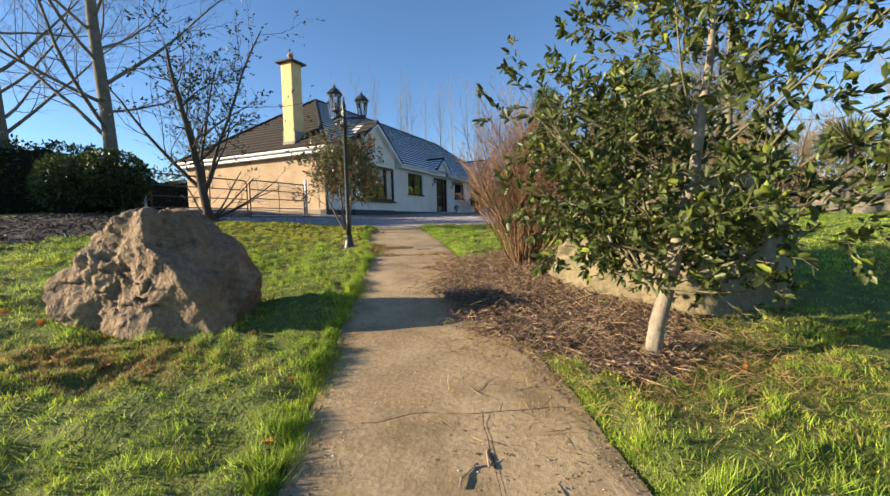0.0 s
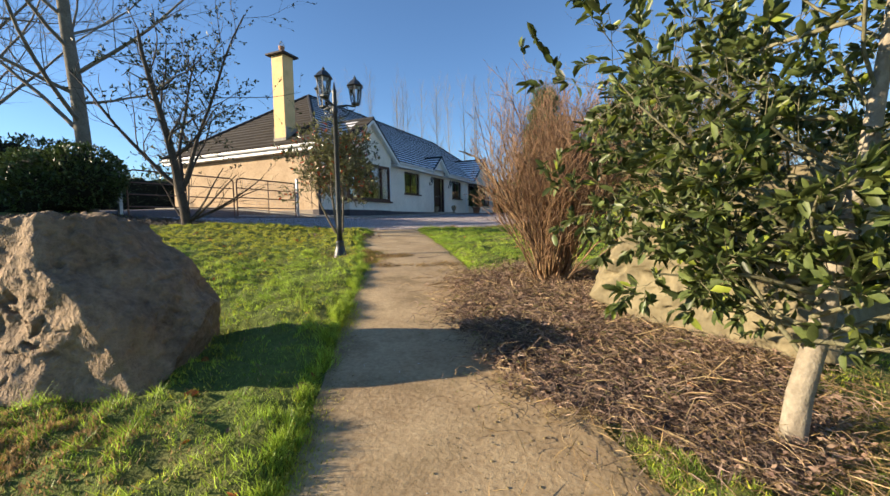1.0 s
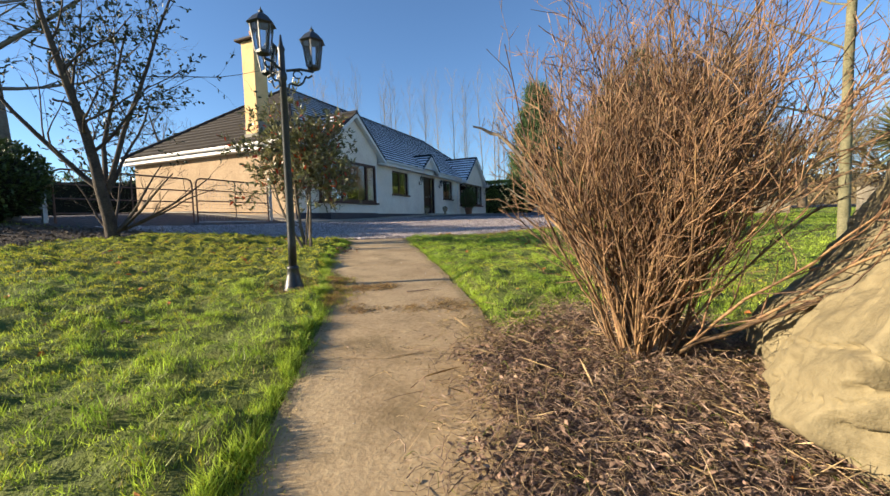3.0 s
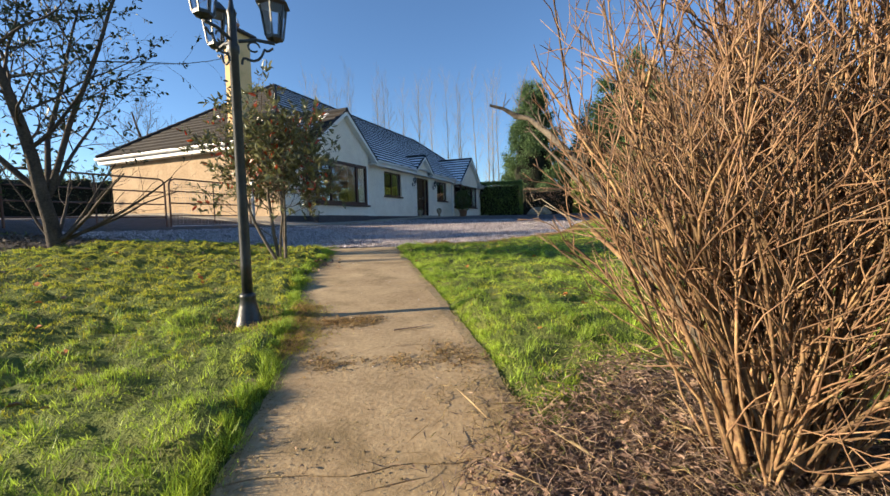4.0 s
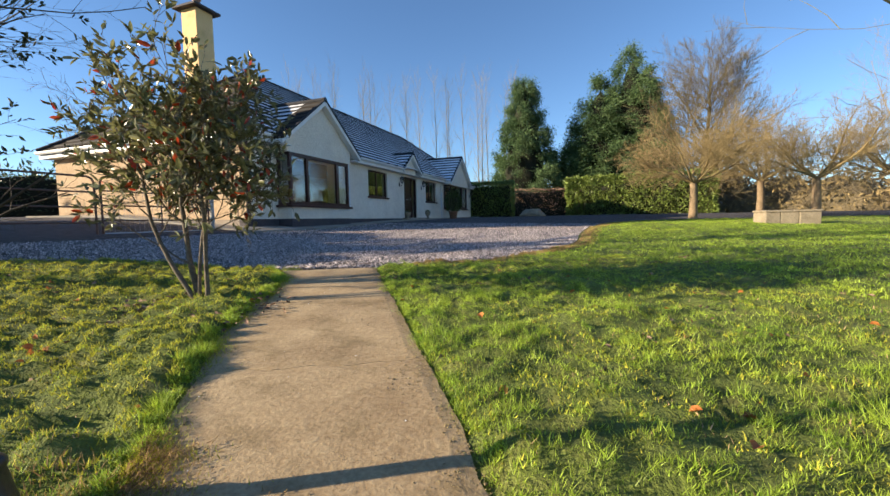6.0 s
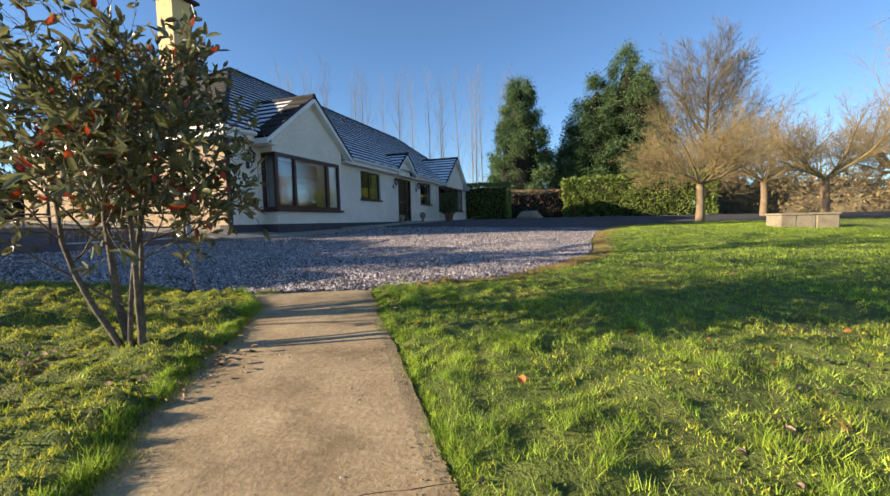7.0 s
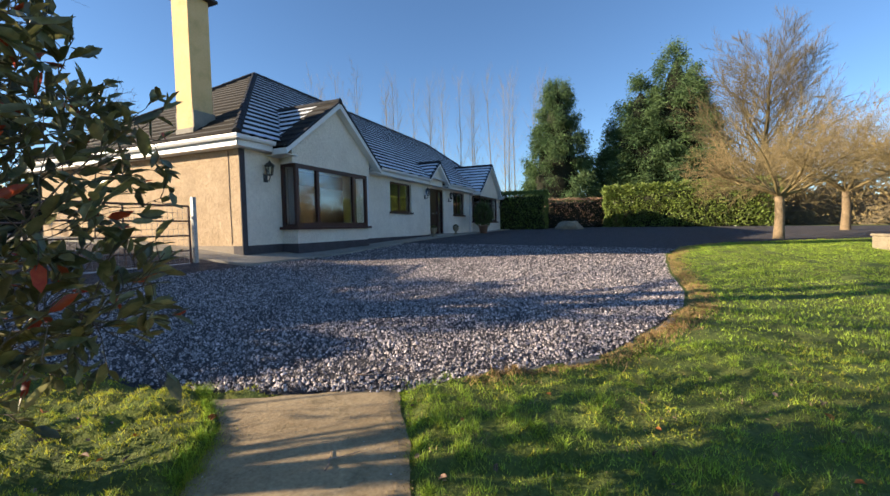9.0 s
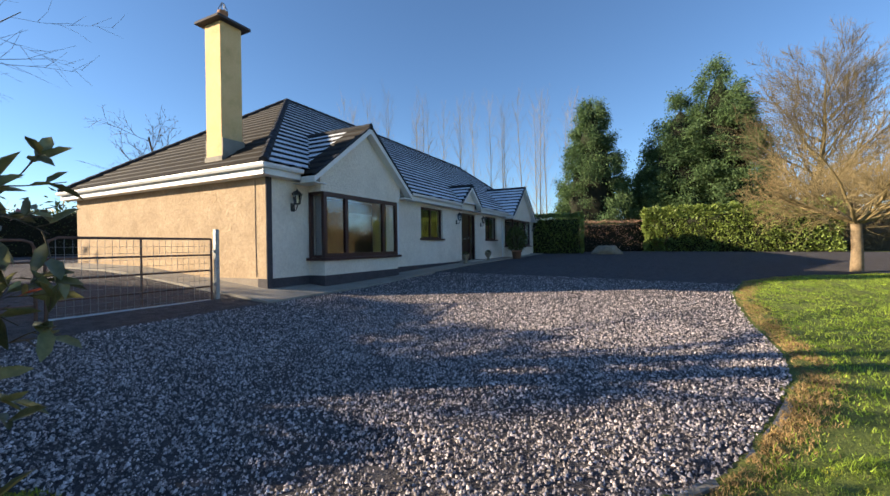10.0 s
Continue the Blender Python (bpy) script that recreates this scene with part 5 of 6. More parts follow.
# ---- leafy masses ----
def leaf_mass(name, at, size, label, category, mat, seed, count, leaf, shape="ball", width=0.45, core=0.86, rough=0.12, group="", flat=0.2):
    """A bush or hedge: a lumpy core painted near-black for inner shade, with leaves standing all over it. size: half
    extents in x and y, and the height.
    """
    r = np.random.default_rng(seed)
    x, y, turn = at
    ob = thing(name, (x, y, gz(x, y)), label, category, group)
    ob.rotation_euler = (0, 0, radians(turn))
    sx, sy, h = size
    def surface(d):
        """Point on the body for unit directions."""
        if shape == "ball":
            p = d * np.array((sx, sy, h / 2)) + np.array((0, 0, h / 2))
        else:
            e = 0.32 if shape == "box" else 1
            q = np.sign(d) * np.abs(d) ** e
            q = q / np.maximum(np.abs(q).max(axis=1, keepdims=True), 1e-6) * (0.9 + 0.1 * np.linalg.norm(d, axis=1, keepdims=True))
            p = q * np.array((sx, sy, h / 2)) + np.array((0, 0, h / 2))
        lump = np.sin(p[:, 0] * 2.7 + seed) * np.cos(p[:, 1] * 2.3 + p[:, 2] * 1.9) + 0.6 * np.sin(p[:, 0] * 6.1 + p[:, 2] * 5.3 + seed)
        return p, p + d * (lump * rough * min(sx, sy, h))[:, None]
    n, m = 28, 14
    th, ph = np.meshgrid(np.linspace(0, 2 * np.pi, n, endpoint=False), np.linspace(-np.pi / 2, np.pi / 2, m))
    d = np.stack([np.cos(th) * np.cos(ph), np.sin(th) * np.cos(ph), np.sin(ph)], -1).reshape(-1, 3)
    p = surface(d)[1]
    p = (p - np.array((0, 0, h / 2))) * core + np.array((0, 0, h / 2))
    p[:, 2] = np.maximum(p[:, 2] - (1 - core) * h / 2, -0.05)
    geo = Geo()
    geo.v = [tuple(q) for q in p]
    geo.f = [(i * n + j, i * n + (j + 1) % n, (i + 1) * n + (j + 1) % n, (i + 1) * n + j) for i in range(m - 1) for j in range(n)]
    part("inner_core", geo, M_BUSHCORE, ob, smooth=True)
    d = unit(r.normal(0, 1, (count, 3)) * (np.array((1, 1, 1)) if shape == "ball" else np.array((1, 1, 0.9))))
    if shape != "ball":
        face = r.choice(5, count, p=[0.12, 0.12, 0.28, 0.28, 0.2])
        q = r.uniform(-1, 1, (count, 3))
        q[face == 0, 0], q[face == 1, 0], q[face == 2, 1], q[face == 3, 1], q[face == 4, 2] = 1, -1, 1, -1, 1
        nrm = np.zeros((count, 3))
        nrm[face == 0, 0], nrm[face == 1, 0], nrm[face == 2, 1], nrm[face == 3, 1], nrm[face == 4, 2] = 1, -1, 1, -1, 1
        p = q * np.array((sx, sy, h / 2)) + np.array((0, 0, h / 2))
        lump = np.sin(p[:, 0] * 2.7 + seed) * np.cos(p[:, 1] * 2.3 + p[:, 2] * 1.9) + 0.6 * np.sin(p[:, 0] * 6.1 + p[:, 2] * 5.3 + seed)
        p = p + nrm * (lump * rough * 0.5)[:, None]
        d = nrm
    else:
        p = surface(d)[1]
    p = p - d * r.uniform(0, 0.16, (count, 1)) * min(sx, sy)
    keep = p[:, 2] > 0.02
    p, d = p[keep], d[keep]
    along = unit(d * 0.8 + r.normal(0, 0.6, p.shape) + np.array((0, 0, 0.25)))
    tagged(part("foliage", leaf_mesh("foliage", r, p, along, r.uniform(0.6, 1.2, len(p)) * leaf, width, mat, flat=flat, simple=leaf > 0.1), mat, ob), kind="stuff")
    return ob


leaf_mass("round_bush", (-12.2, 5.75, 10), (1.25, 1.0, 1.5), "dense clipped dark evergreen bush at the lawn edge", "bush", M_HEDGE, 3, 9000, 0.09)
leaf_mass("boundary_hedge", (-16.0, 4.4, 72), (2.8, 1.2, 2.0), "tall dark overgrown hedge in shade", "hedge", M_HEDGE, 4, 7000, 0.13, "box", rough=0.25)
# next two hedges are added out of view, only to shade the drive
leaf_mass("boundary_hedge", (-19.9, 4.4, 156), (2.5, 0.9, 4.1), "unseen hedge added out of view to shade the drive", "hedge", M_HEDGE, 9, 9000, 0.14, "box", rough=0.25)
leaf_mass("boundary_hedge", (-26.0, 2.6, 92), (1.9, 1.0, 5.4), "unseen hedge added out of view to shade the drive", "hedge", M_HEDGE, 10, 9000, 0.16, "box", rough=0.3)
leaf_mass("boundary_hedge", (-33.0, 17.0, 60), (6, 1.2, 2.4), "tall dark overgrown hedge behind the gate", "hedge", M_HEDGE, 5, 6000, 0.14, "box", rough=0.25)
leaf_mass("clipped_hedge", (-10.3, 38.3, 8), (2.0, 1.0, 2.9), "clipped dark green hedge beside the house end", "hedge", M_LAUREL, 6, 12000, 0.14, "box", rough=0.08, width=0.6)
leaf_mass("beech_hedge", (-6.5, 43.6, 28), (3.3, 0.8, 2.5), "low brown-leaved hedge in shade", "hedge", M_LITTER, 7, 5000, 0.12, "box", rough=0.15)
leaf_mass("laurel_hedge", (1.5, 43.5, -6), (5.75, 1.1, 3.4), "tall sunlit laurel hedge at the back of the drive", "hedge", M_LAUREL, 8, 36000, 0.17, "box", rough=0.3, width=0.6, core=0.74)


def conifer(x, y, h, radius, seed, count, label, droop=0.35, plump=0.0):
    r = np.random.default_rng(seed)
    ob = plant("conifer", x, y, label, "conifer tree")
    core = Geo().lathe([(radius * 0.25, 0.4), (radius * 0.52, h * 0.12), (radius * 0.54, h * 0.3), (radius * (0.34 + 0.16 * plump), h * 0.62), (radius * (0.08 + 0.16 * plump), h * 0.84), (0.02, h * 0.9)], n=16)
    core.v = [(p[0] * (1 + 0.2 * noise.noise((p[0], p[1], p[2] * 0.5))), p[1] * (1 + 0.2 * noise.noise((p[1], p[2], seed))), p[2]) for p in core.v]
    # core coloured near-black, so gaps between boughs read as shade
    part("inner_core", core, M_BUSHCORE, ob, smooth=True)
    part("trunk", Geo().tube([(0, 0, -0.1), (0, 0, h * 0.3)], [radius * 0.09, radius * 0.06], 8), M_BARK, ob)
    count = int(count * 1.7)
    boughs, each = count // 270, 22
    k = np.repeat(1 - np.sqrt(r.uniform(0.0, 1, boughs)) * 0.985, each)
    a = np.repeat(r.uniform(0, 6.283, boughs), each)
    prof = np.interp(k, [0, 0.05, 0.16, 0.35, 0.65, 0.9, 1], [0.35, 0.72, 0.98, 0.90 + 0.08 * plump, 0.56 + 0.28 * plump, 0.17 + 0.30 * plump, 0.0])
    reach = np.repeat(1 + 0.07 * np.sin(np.arange(boughs) * 1.7 + seed) + r.normal(0, 0.085, boughs), each)
    out_by = r.uniform(0.62, 1.0, len(k)) ** 0.6
    rad = radius * prof * reach * out_by
    a = a + r.normal(0, 0.055, len(k)) * out_by
    drop = droop * 0.5 * radius * out_by ** 2 * prof
    centre = np.stack([np.cos(a) * rad, np.sin(a) * rad, np.maximum(k * h * 1.02 - drop * (1 - k) + r.normal(0, 0.10, len(k)), 0.25)], -1)
    out = np.stack([np.cos(a), np.sin(a), np.full(len(k), 0.1)], -1)
    c = np.repeat(centre, 14, 0)
    o = np.repeat(out, 14, 0)
    spread = 0.15 * radius / 3 + 0.09
    p = c + r.normal(0, spread, c.shape) - o * r.uniform(0, 0.5, (len(c), 1)) * spread
    p[:, 2] -= np.abs(r.normal(0, 0.6 * droop, len(p))) * 0.5
    along = unit(o * 0.7 + r.normal(0, 0.4, p.shape) + np.array((0, 0, -1.6 * droop)))
    tagged(part("foliage", leaf_mesh("foliage", r, p, along, r.uniform(0.12, 0.32, len(p)) * (0.6 + 0.1 * radius), 0.28, M_CONIFER, simple=True), M_CONIFER, ob), kind="stuff")
    return ob


conifer(-8.65, 46.7, 15.1, 3.5, 11, 42000, "dark green conical conifer behind the drive", 0.45, 0.0)
conifer(1.65, 50.7, 17.0, 4.5, 12, 64000, "large dense dark green conifer behind the hedge", 0.25, 0.32)
conifer(-1.35, 50.2, 14.1, 4.5, 13, 58000, "dense dark green conifer behind the hedge", 0.25, 0.35)


# ---- boulders ----
def boulder(name, at, size, seed, label, mat, shape, detail=6, rough=0.10, strata=0.0, crack=0.0, calm=1.0):
    """A rock from a subdivided ball pulled to a few flat facets, then roughened. shape: facets as (direction, distance)."""
    q_ = random.Random(seed)
    slits = [(Vector((q_.gauss(-0.3, 0.28), -0.9, q_.gauss(0.2, 0.3))).normalized(), q_.uniform(0.05, 0.13), q_.uniform(0.012, 0.03)) for _ in range(11 if crack > 0.06 else 4 if crack else 0)]
    bm = bmesh.new()
    bmesh.ops.create_icosphere(bm, subdivisions=detail, radius=1.0)
    for v in bm.verts:
        d = v.co.normalized()
        warp = (d + noise.noise_vector(d * 1.8 + Vector((seed * 5.3, 0, 2))) * 0.22).normalized()
        reach = 1.35
        for n_, dist in shape:
            c = warp.dot(Vector(n_).normalized())
            if c > 0.02:
                reach = min(reach, dist / c)
        p = d * reach
        o = Vector((seed * 3.1, seed * 1.7, 0))
        big = noise.fractal(p * 1.6 + o, 1.0, 2.1, 4) * rough
        fine = noise.fractal(p * 6.0 + o, 0.9, 2.2, 4) * rough * 0.35
        pit = -max(0.0, noise.noise(p * 4.2 + o) - 0.25) * rough * 1.1
        layer = strata * math.sin((p.z * 13 + noise.noise(p * 1.5 + o) * 3.0))
        seam = abs(noise.noise(p * Vector((1.1, 1.1, 3.4)) + o * 1.3)) if crack else 1.0
        hole = noise.noise(Vector((p.x * 4, p.y * 4, p.z * 8)) + o * 2.1)
        cut = -crack * max(0.0, 1 - seam / 0.03) * (1 if noise.noise(p * 1.3 + o) > 0.05 else 0) - crack * min(1.0, max(0.0, hole - 0.45) * 9)
        k = 1 if d.x < 0.25 else max(calm, 1 - (d.x - 0.25) * 6)
        for c_, w_, h_ in slits:
            off = d - c_
            flat_ = Vector((c_.y, -c_.x, 0)).normalized()
            q = (off.dot(flat_) / w_) ** 2 + (off.z / h_ - 0.6 * off.dot(flat_) / w_) ** 2
            if q < 1 and d.dot(c_) > 0:
                cut -= 0.11 * math.sqrt(1 - q)
        v.co = p + d * (big * (0.5 + 0.5 * k) + (fine + pit) * k + layer + cut * k)
        v.co = Vector((v.co.x * size[0], v.co.y * size[1], v.co.z * size[2]))
    me = bpy.data.meshes.new(name)
    bm.to_mesh(me)
    bm.free()
    me.materials.append(mat)
    me.polygons.foreach_set("use_smooth", [True] * len(me.polygons))
    ob = new(name, me)
    ob.location = at[:3]
    ob.rotation_euler = (0, 0, radians(at[3]))
    return tagged(ob, label, "boulder")


# facets are named in the rock's own axes: x along the path's right, y up the path
boulder("boulder", (-2.83, 1.74, gz(-2.93, 1.78) + 0.27, 28.7), (0.60, 0.41, 0.55), 2, "large rough brown boulder on the lawn", M_ROCK1,
        [((-0.06, 0.05, 1), 0.86), ((-0.66, -0.10, 0.74), 0.77), ((0.80, -0.06, 0.60), 0.74), ((-0.28, -0.94, 0.18), 0.68), ((0.78, -0.40, 0.58), 0.71), ((0, 0, -1), 0.62), ((0, 1, 0.2), 0.75), ((-1, 0, -0.1), 0.98), ((1, 0, -0.25), 0.98)], rough=0.13, crack=0.062, calm=0.35, detail=7)
boulder("boulder", (0.24, 3.76, gz(0.2, 3.75) + 0.40, -17), (0.76, 0.54, 0.66), 7, "large cream layered boulder beside the path", M_ROCK2,
        [((0.12, 0.0, 1), 0.92), ((-0.86, -0.1, 0.5), 0.76), ((-0.6, -0.3, -0.62), 1.0), ((-0.06, -1, 0.2), 0.84), ((0.94, -0.34, 0.12), 0.82), ((0, 0, -1), 0.7), ((0, 1, 0.2), 0.95), ((-1, 0, -0.15), 0.98)], rough=0.085, strata=0.014, crack=0.09, detail=7)
boulder("boulder", (-6.5, 36.4, gz(-6.5, 36.4) + 0.22, 10), (0.75, 0.5, 0.45), 4, "grey boulder beside the gravel drive", M_CUT, [((0, 0, 1), 0.8), ((0.8, -0.3, 0.5), 0.9), ((-0.8, -0.3, 0.6), 0.85), ((0, 0, -1), 0.6)], detail=4)


# ---- small garden things ----
def urn(x, y):
    ob = thing("garden_urn", (x, y, gz(x, y) + 0.075), "small pale stone urn beside the front door", "urn", "urns at the door")
    part("pot", Geo().lathe([(0.11, 0), (0.12, 0.03), (0.06, 0.08), (0.06, 0.14), (0.15, 0.26), (0.16, 0.36), (0.18, 0.39), (0.14, 0.39), (0.12, 0.34)], n=14), M_CUT, ob, smooth=True)
    r = np.random.default_rng(int(y * 10))
    d = unit(r.normal(0, 1, (160, 3)) + np.array((0, 0, 0.6)))
    part("plant", leaf_mesh("plant", r, d * np.array((0.08, 0.08, 0.05)) + np.array((0, 0, 0.40)), d, r.uniform(0.05, 0.1, 160), 0.4, M_LEAFP), M_LEAFP, ob, "low leafy plant")


urn(-11.2, 23.8)
urn(-11.1, 26.35)
pot = thing("potted_shrub", (-10.5, 29.2, gz(-10.5, 29.2)), "dark leafy shrub in a terracotta pot by the wall", "potted plant")
part("pot", Geo().lathe([(0.2, 0.0), (0.27, 0.42), (0.3, 0.42), (0.3, 0.5), (0.26, 0.5), (0.24, 0.44)], n=16), M_TERRA, pot, smooth=True)
r = np.random.default_rng(91)
d = unit(r.normal(0, 1, (1500, 3)))
part("foliage", leaf_mesh("foliage", r, d * np.array((0.55, 0.55, 0.7)) * r.uniform(0.6, 1, (1500, 1)) + np.array((0, 0, 1.1)), d + r.normal(0, 0.4, d.shape), r.uniform(0.08, 0.16, 1500), 0.35, M_LEAF), M_LEAF, pot)
part("stem", Geo().tube([(0, 0, 0.4), (0.02, 0, 0.9)], 0.03, 6), M_BARK, pot)

bed = thing("raised_bed", (3.42, 20.95, gz(3.42, 21.0)), "low rectangular raised bed of pale stone blocks on the lawn", "raised bed")
bed.rotation_euler = (0, 0, radians(4))
for x0, x1, y0, y1, h in ((0, 0.42, 0.0, 0.26, 0.40), (0.43, 0.95, 0.01, 0.25, 0.40), (0.96, 1.56, 0.0, 0.26, 0.40), (0.0, 0.24, 0.27, 0.95, 0.40), (1.32, 1.56, 0.27, 0.95, 0.40), (0.25, 1.31, 0.72, 0.95, 0.40)):
    part("block", Geo().bevel_box(x0, x1, y0, y1, -0.1, h, 0.02), M_CUT, bed)
for x0, x1, y0, y1 in ((-0.03, 0.78, -0.03, 0.28), (0.785, 1.59, -0.03, 0.28), (-0.03, 0.26, 0.285, 0.98), (1.30, 1.59, 0.285, 0.98)):
    part("capping", Geo().bevel_box(x0, x1, y0, y1, 0.402, 0.46, 0.015), M_CUT, bed)
part("soil", Geo().box(0.25, 1.31, 0.27, 0.71, 0.0, 0.34), M_SOIL, bed, "dark garden soil")

palm = plant("cabbage_palm", 6.1, 16.6, "cabbage palm with a round head of strap leaves", "palm tree")
part("trunk", Geo().tube([(0, 0, -0.1), (0.04, 0, 1.0), (0.0, 0.02, 2.1)], [0.1, 0.085, 0.09], 8), M_BARK, palm, smooth=True)
r = np.random.default_rng(92)
d = unit(r.normal(0, 1, (260, 3)) + np.array((0, 0, 0.35)))
part("leaves", leaf_mesh("leaves", r, d * 0.05 + np.array((0, 0, 2.15)), d, r.uniform(0.7, 1.05, 260), 0.055, M_LEAFP), M_LEAFP, palm)

shed = thing("timber_fence", (6.9, 18.6, gz(6.9, 18.6)), "weathered pale timber board fence at the lawn edge", "fence")
shed.rotation_euler = (0, 0, radians(-20))
for i in range(14):
    part("board", Geo().bevel_box(-1.0 + i * 0.145, -0.86 + i * 0.145, -0.012, 0.012, 0.02, 0.92 + 0.03 * math.sin(i * 2.1), 0.004), M_BARKP, shed)
part("rail", Geo().box(-1.0, 1.03, 0.013, 0.05, 0.25, 0.33).box(-1.0, 1.03, 0.013, 0.05, 0.68, 0.76), M_BARKP, shed)

# far scrub and woods that close the view
def scrub(name, points, h, seed, count, label, mat, leaf=0.35, depth=3.0):
    """A ragged belt of distant scrub along a line of plan points."""
    r = np.random.default_rng(seed)
    pts = np.array(points, dtype=float)
    seg = np.hypot(*np.diff(pts, axis=0).T)
    pos = r.uniform(0, seg.sum(), count)
    cum = np.concatenate([[0], np.cumsum(seg)])
    x, y = np.interp(pos, cum, pts[:, 0]), np.interp(pos, cum, pts[:, 1])
    top = h * (0.6 + 0.25 * np.sin(pos * 0.35 + seed) + 0.18 * np.sin(pos * 1.1) + 0.12 * np.sin(pos * 2.9 + 1))
    k = r.uniform(0, 1, count) ** 0.8
    x, y = x + r.normal(0, depth * 0.4, count) * (1 - 0.5 * k), y + r.normal(0, depth * 0.4, count) * (1 - 0.5 * k)
    at = np.stack([x, y, ground_z(x, y) + k * top], -1)
    geo = Geo()
    run = np.arange(0, seg.sum(), 1.2)
    cx, cy = np.interp(run, cum, pts[:, 0]), np.interp(run, cum, pts[:, 1])
    high = h * 0.72 * (0.6 + 0.25 * np.sin(run * 0.35 + seed) + 0.18 * np.sin(run * 1.1) + 0.12 * np.sin(run * 2.9 + 1))
    for i in range(len(run)):
        j = min(i + 1, len(run) - 1)
        t_ = unit(np.array((cx[j] - cx[max(i - 1, 0)], cy[j] - cy[max(i - 1, 0)])))
        for off, up in ((-depth * 0.35, -0.3), (-depth * 0.22, 0.6), (0, 1.0), (depth * 0.22, 0.6), (depth * 0.35, -0.3)):
            qx, qy = cx[i] - t_[1] * off + r.normal(0, 0.15), cy[i] + t_[0] * off + r.normal(0, 0.15)
            geo.v.append((qx, qy, gz(qx, qy) + max(high[i] * up, -0.3) + r.normal(0, 0.12)))
    geo.f = [(i * 5 + j, i * 5 + j + 1, i * 5 + j + 6, i * 5 + j + 5) for i in range(len(run) - 1) for j in range(4)]
    tagged(new(name + "_core", geo.mesh(name + "_core", M_SCRUB)), label, "scrub", kind="stuff")
    along = unit(r.normal(0, 0.6, at.shape) + np.array((0, 0, 0.5)))
    ob = new(name, leaf_mesh(name, r, at, along, r.uniform(0.5, 1.3, count) * leaf, 0.3, mat, simple=True))
    return tagged(ob, label, "scrub", kind="stuff")


scrub("far_scrub", [(9, 47), (20, 44), (34, 36), (44, 22), (48, 5), (44, -15), (30, -30)], 3.9, 31, 42000, "brown leafless scrub and hedgerow beyond the lawn", M_BARKG, 0.34, 4)
scrub("far_woodland", [(10, 58), (30, 56), (52, 40), (60, 15), (55, -20)], 6.4, 32, 12000, "distant brown winter woodland", M_BARKP, 0.9, 5)
scrub("far_woodland", [(-46, 72), (-30, 74), (-10, 72), (10, 66)], 7.0, 33, 9000, "distant brown winter woodland behind the house", M_BARKG, 0.8, 5)
scrub("far_scrub", [(-30, -25), (-34, -5), (-36, 12), (-42, 30), (-50, 50)], 5.0, 34, 9000, "dark hedgerow beyond the yard", M_HEDGE, 0.5, 4)
scrub("far_scrub", [(-30, -25), (-10, -32), (10, -34), (30, -30)], 4.5, 35, 7000, "dark hedgerow beyond the road", M_HEDGE, 0.5, 4)

# ---- ground cover ----
r = np.random.default_rng(101)


def field(count, s0, s1, u0, u1, clear=0.0):
    s, u = r.uniform(s0, s1, count), r.uniform(u0, u1, count)
    x, y = -0.48 * s + 0.877 * u, 0.877 * s + 0.48 * u
    l, rr = np.interp(s, EDGE_S, EDGE_L), np.interp(s, EDGE_S, EDGE_R)
    ragged = 0.03 + 0.05 * np.sin(s * 5.3) * np.sin(s * 13.1 + 1)
    ok = ~((s < 10.1) & (u > l + ragged) & (u < rr - ragged)) & ~in_polygon(x, y, GRAVEL) & ~in_bed(s, u) & ~in_border(x, y) & ~(in_polygon(x - 0.13, y + 0.03, GRAVEL) & (y > 9.2))
    return x[ok], y[ok], s[ok], u[ok]


def grass(name, x, y, height, width, label, mat):
    n = len(x)
    z = ground_z(x, y) + lawn_bump(x, y) - 0.004
    base = np.stack([x, y, z], -1)
    a = r.uniform(0, 6.283, n)
    lean = r.uniform(0.1, 1.1, n)
    tip = np.stack([np.cos(a) * lean, np.sin(a) * lean, np.ones(n)], -1) * height[:, None]
    b = r.uniform(0, 6.283, n)
    side = np.stack([np.cos(b), np.sin(b), np.zeros(n)], -1) * (width * 0.5)[:, None]
    v = np.stack([base - side, base + side, base + tip], 1).reshape(-1, 3)
    f = np.arange(n)[:, None] * 3 + np.array([[0, 1, 2]])
    ob = new(name, bulk_mesh(name, v, f, mat))
    return tagged(ob, label, "grass", kind="stuff")


def tuft(x, y):
    return np.clip(0.55 + 0.45 * np.sin(x * 3.1 + 1.7 * np.sin(y * 2.3)) * np.sin(y * 3.7 + 1.3 * np.sin(x * 2.9)) + 0.25 * np.sin(x * 11 + y * 7), 0.15, 1.4)


def clump(x, y):
    return 1 + 0.62 * np.sin(x * 19 + 2.1 * np.sin(y * 11)) * np.sin(y * 23 + 1.9 * np.sin(x * 9)) + 0.33 * np.sin(x * 37 + 2.3 * np.sin(y * 29 + x * 5)) * np.sin(y * 41 + x * 13)


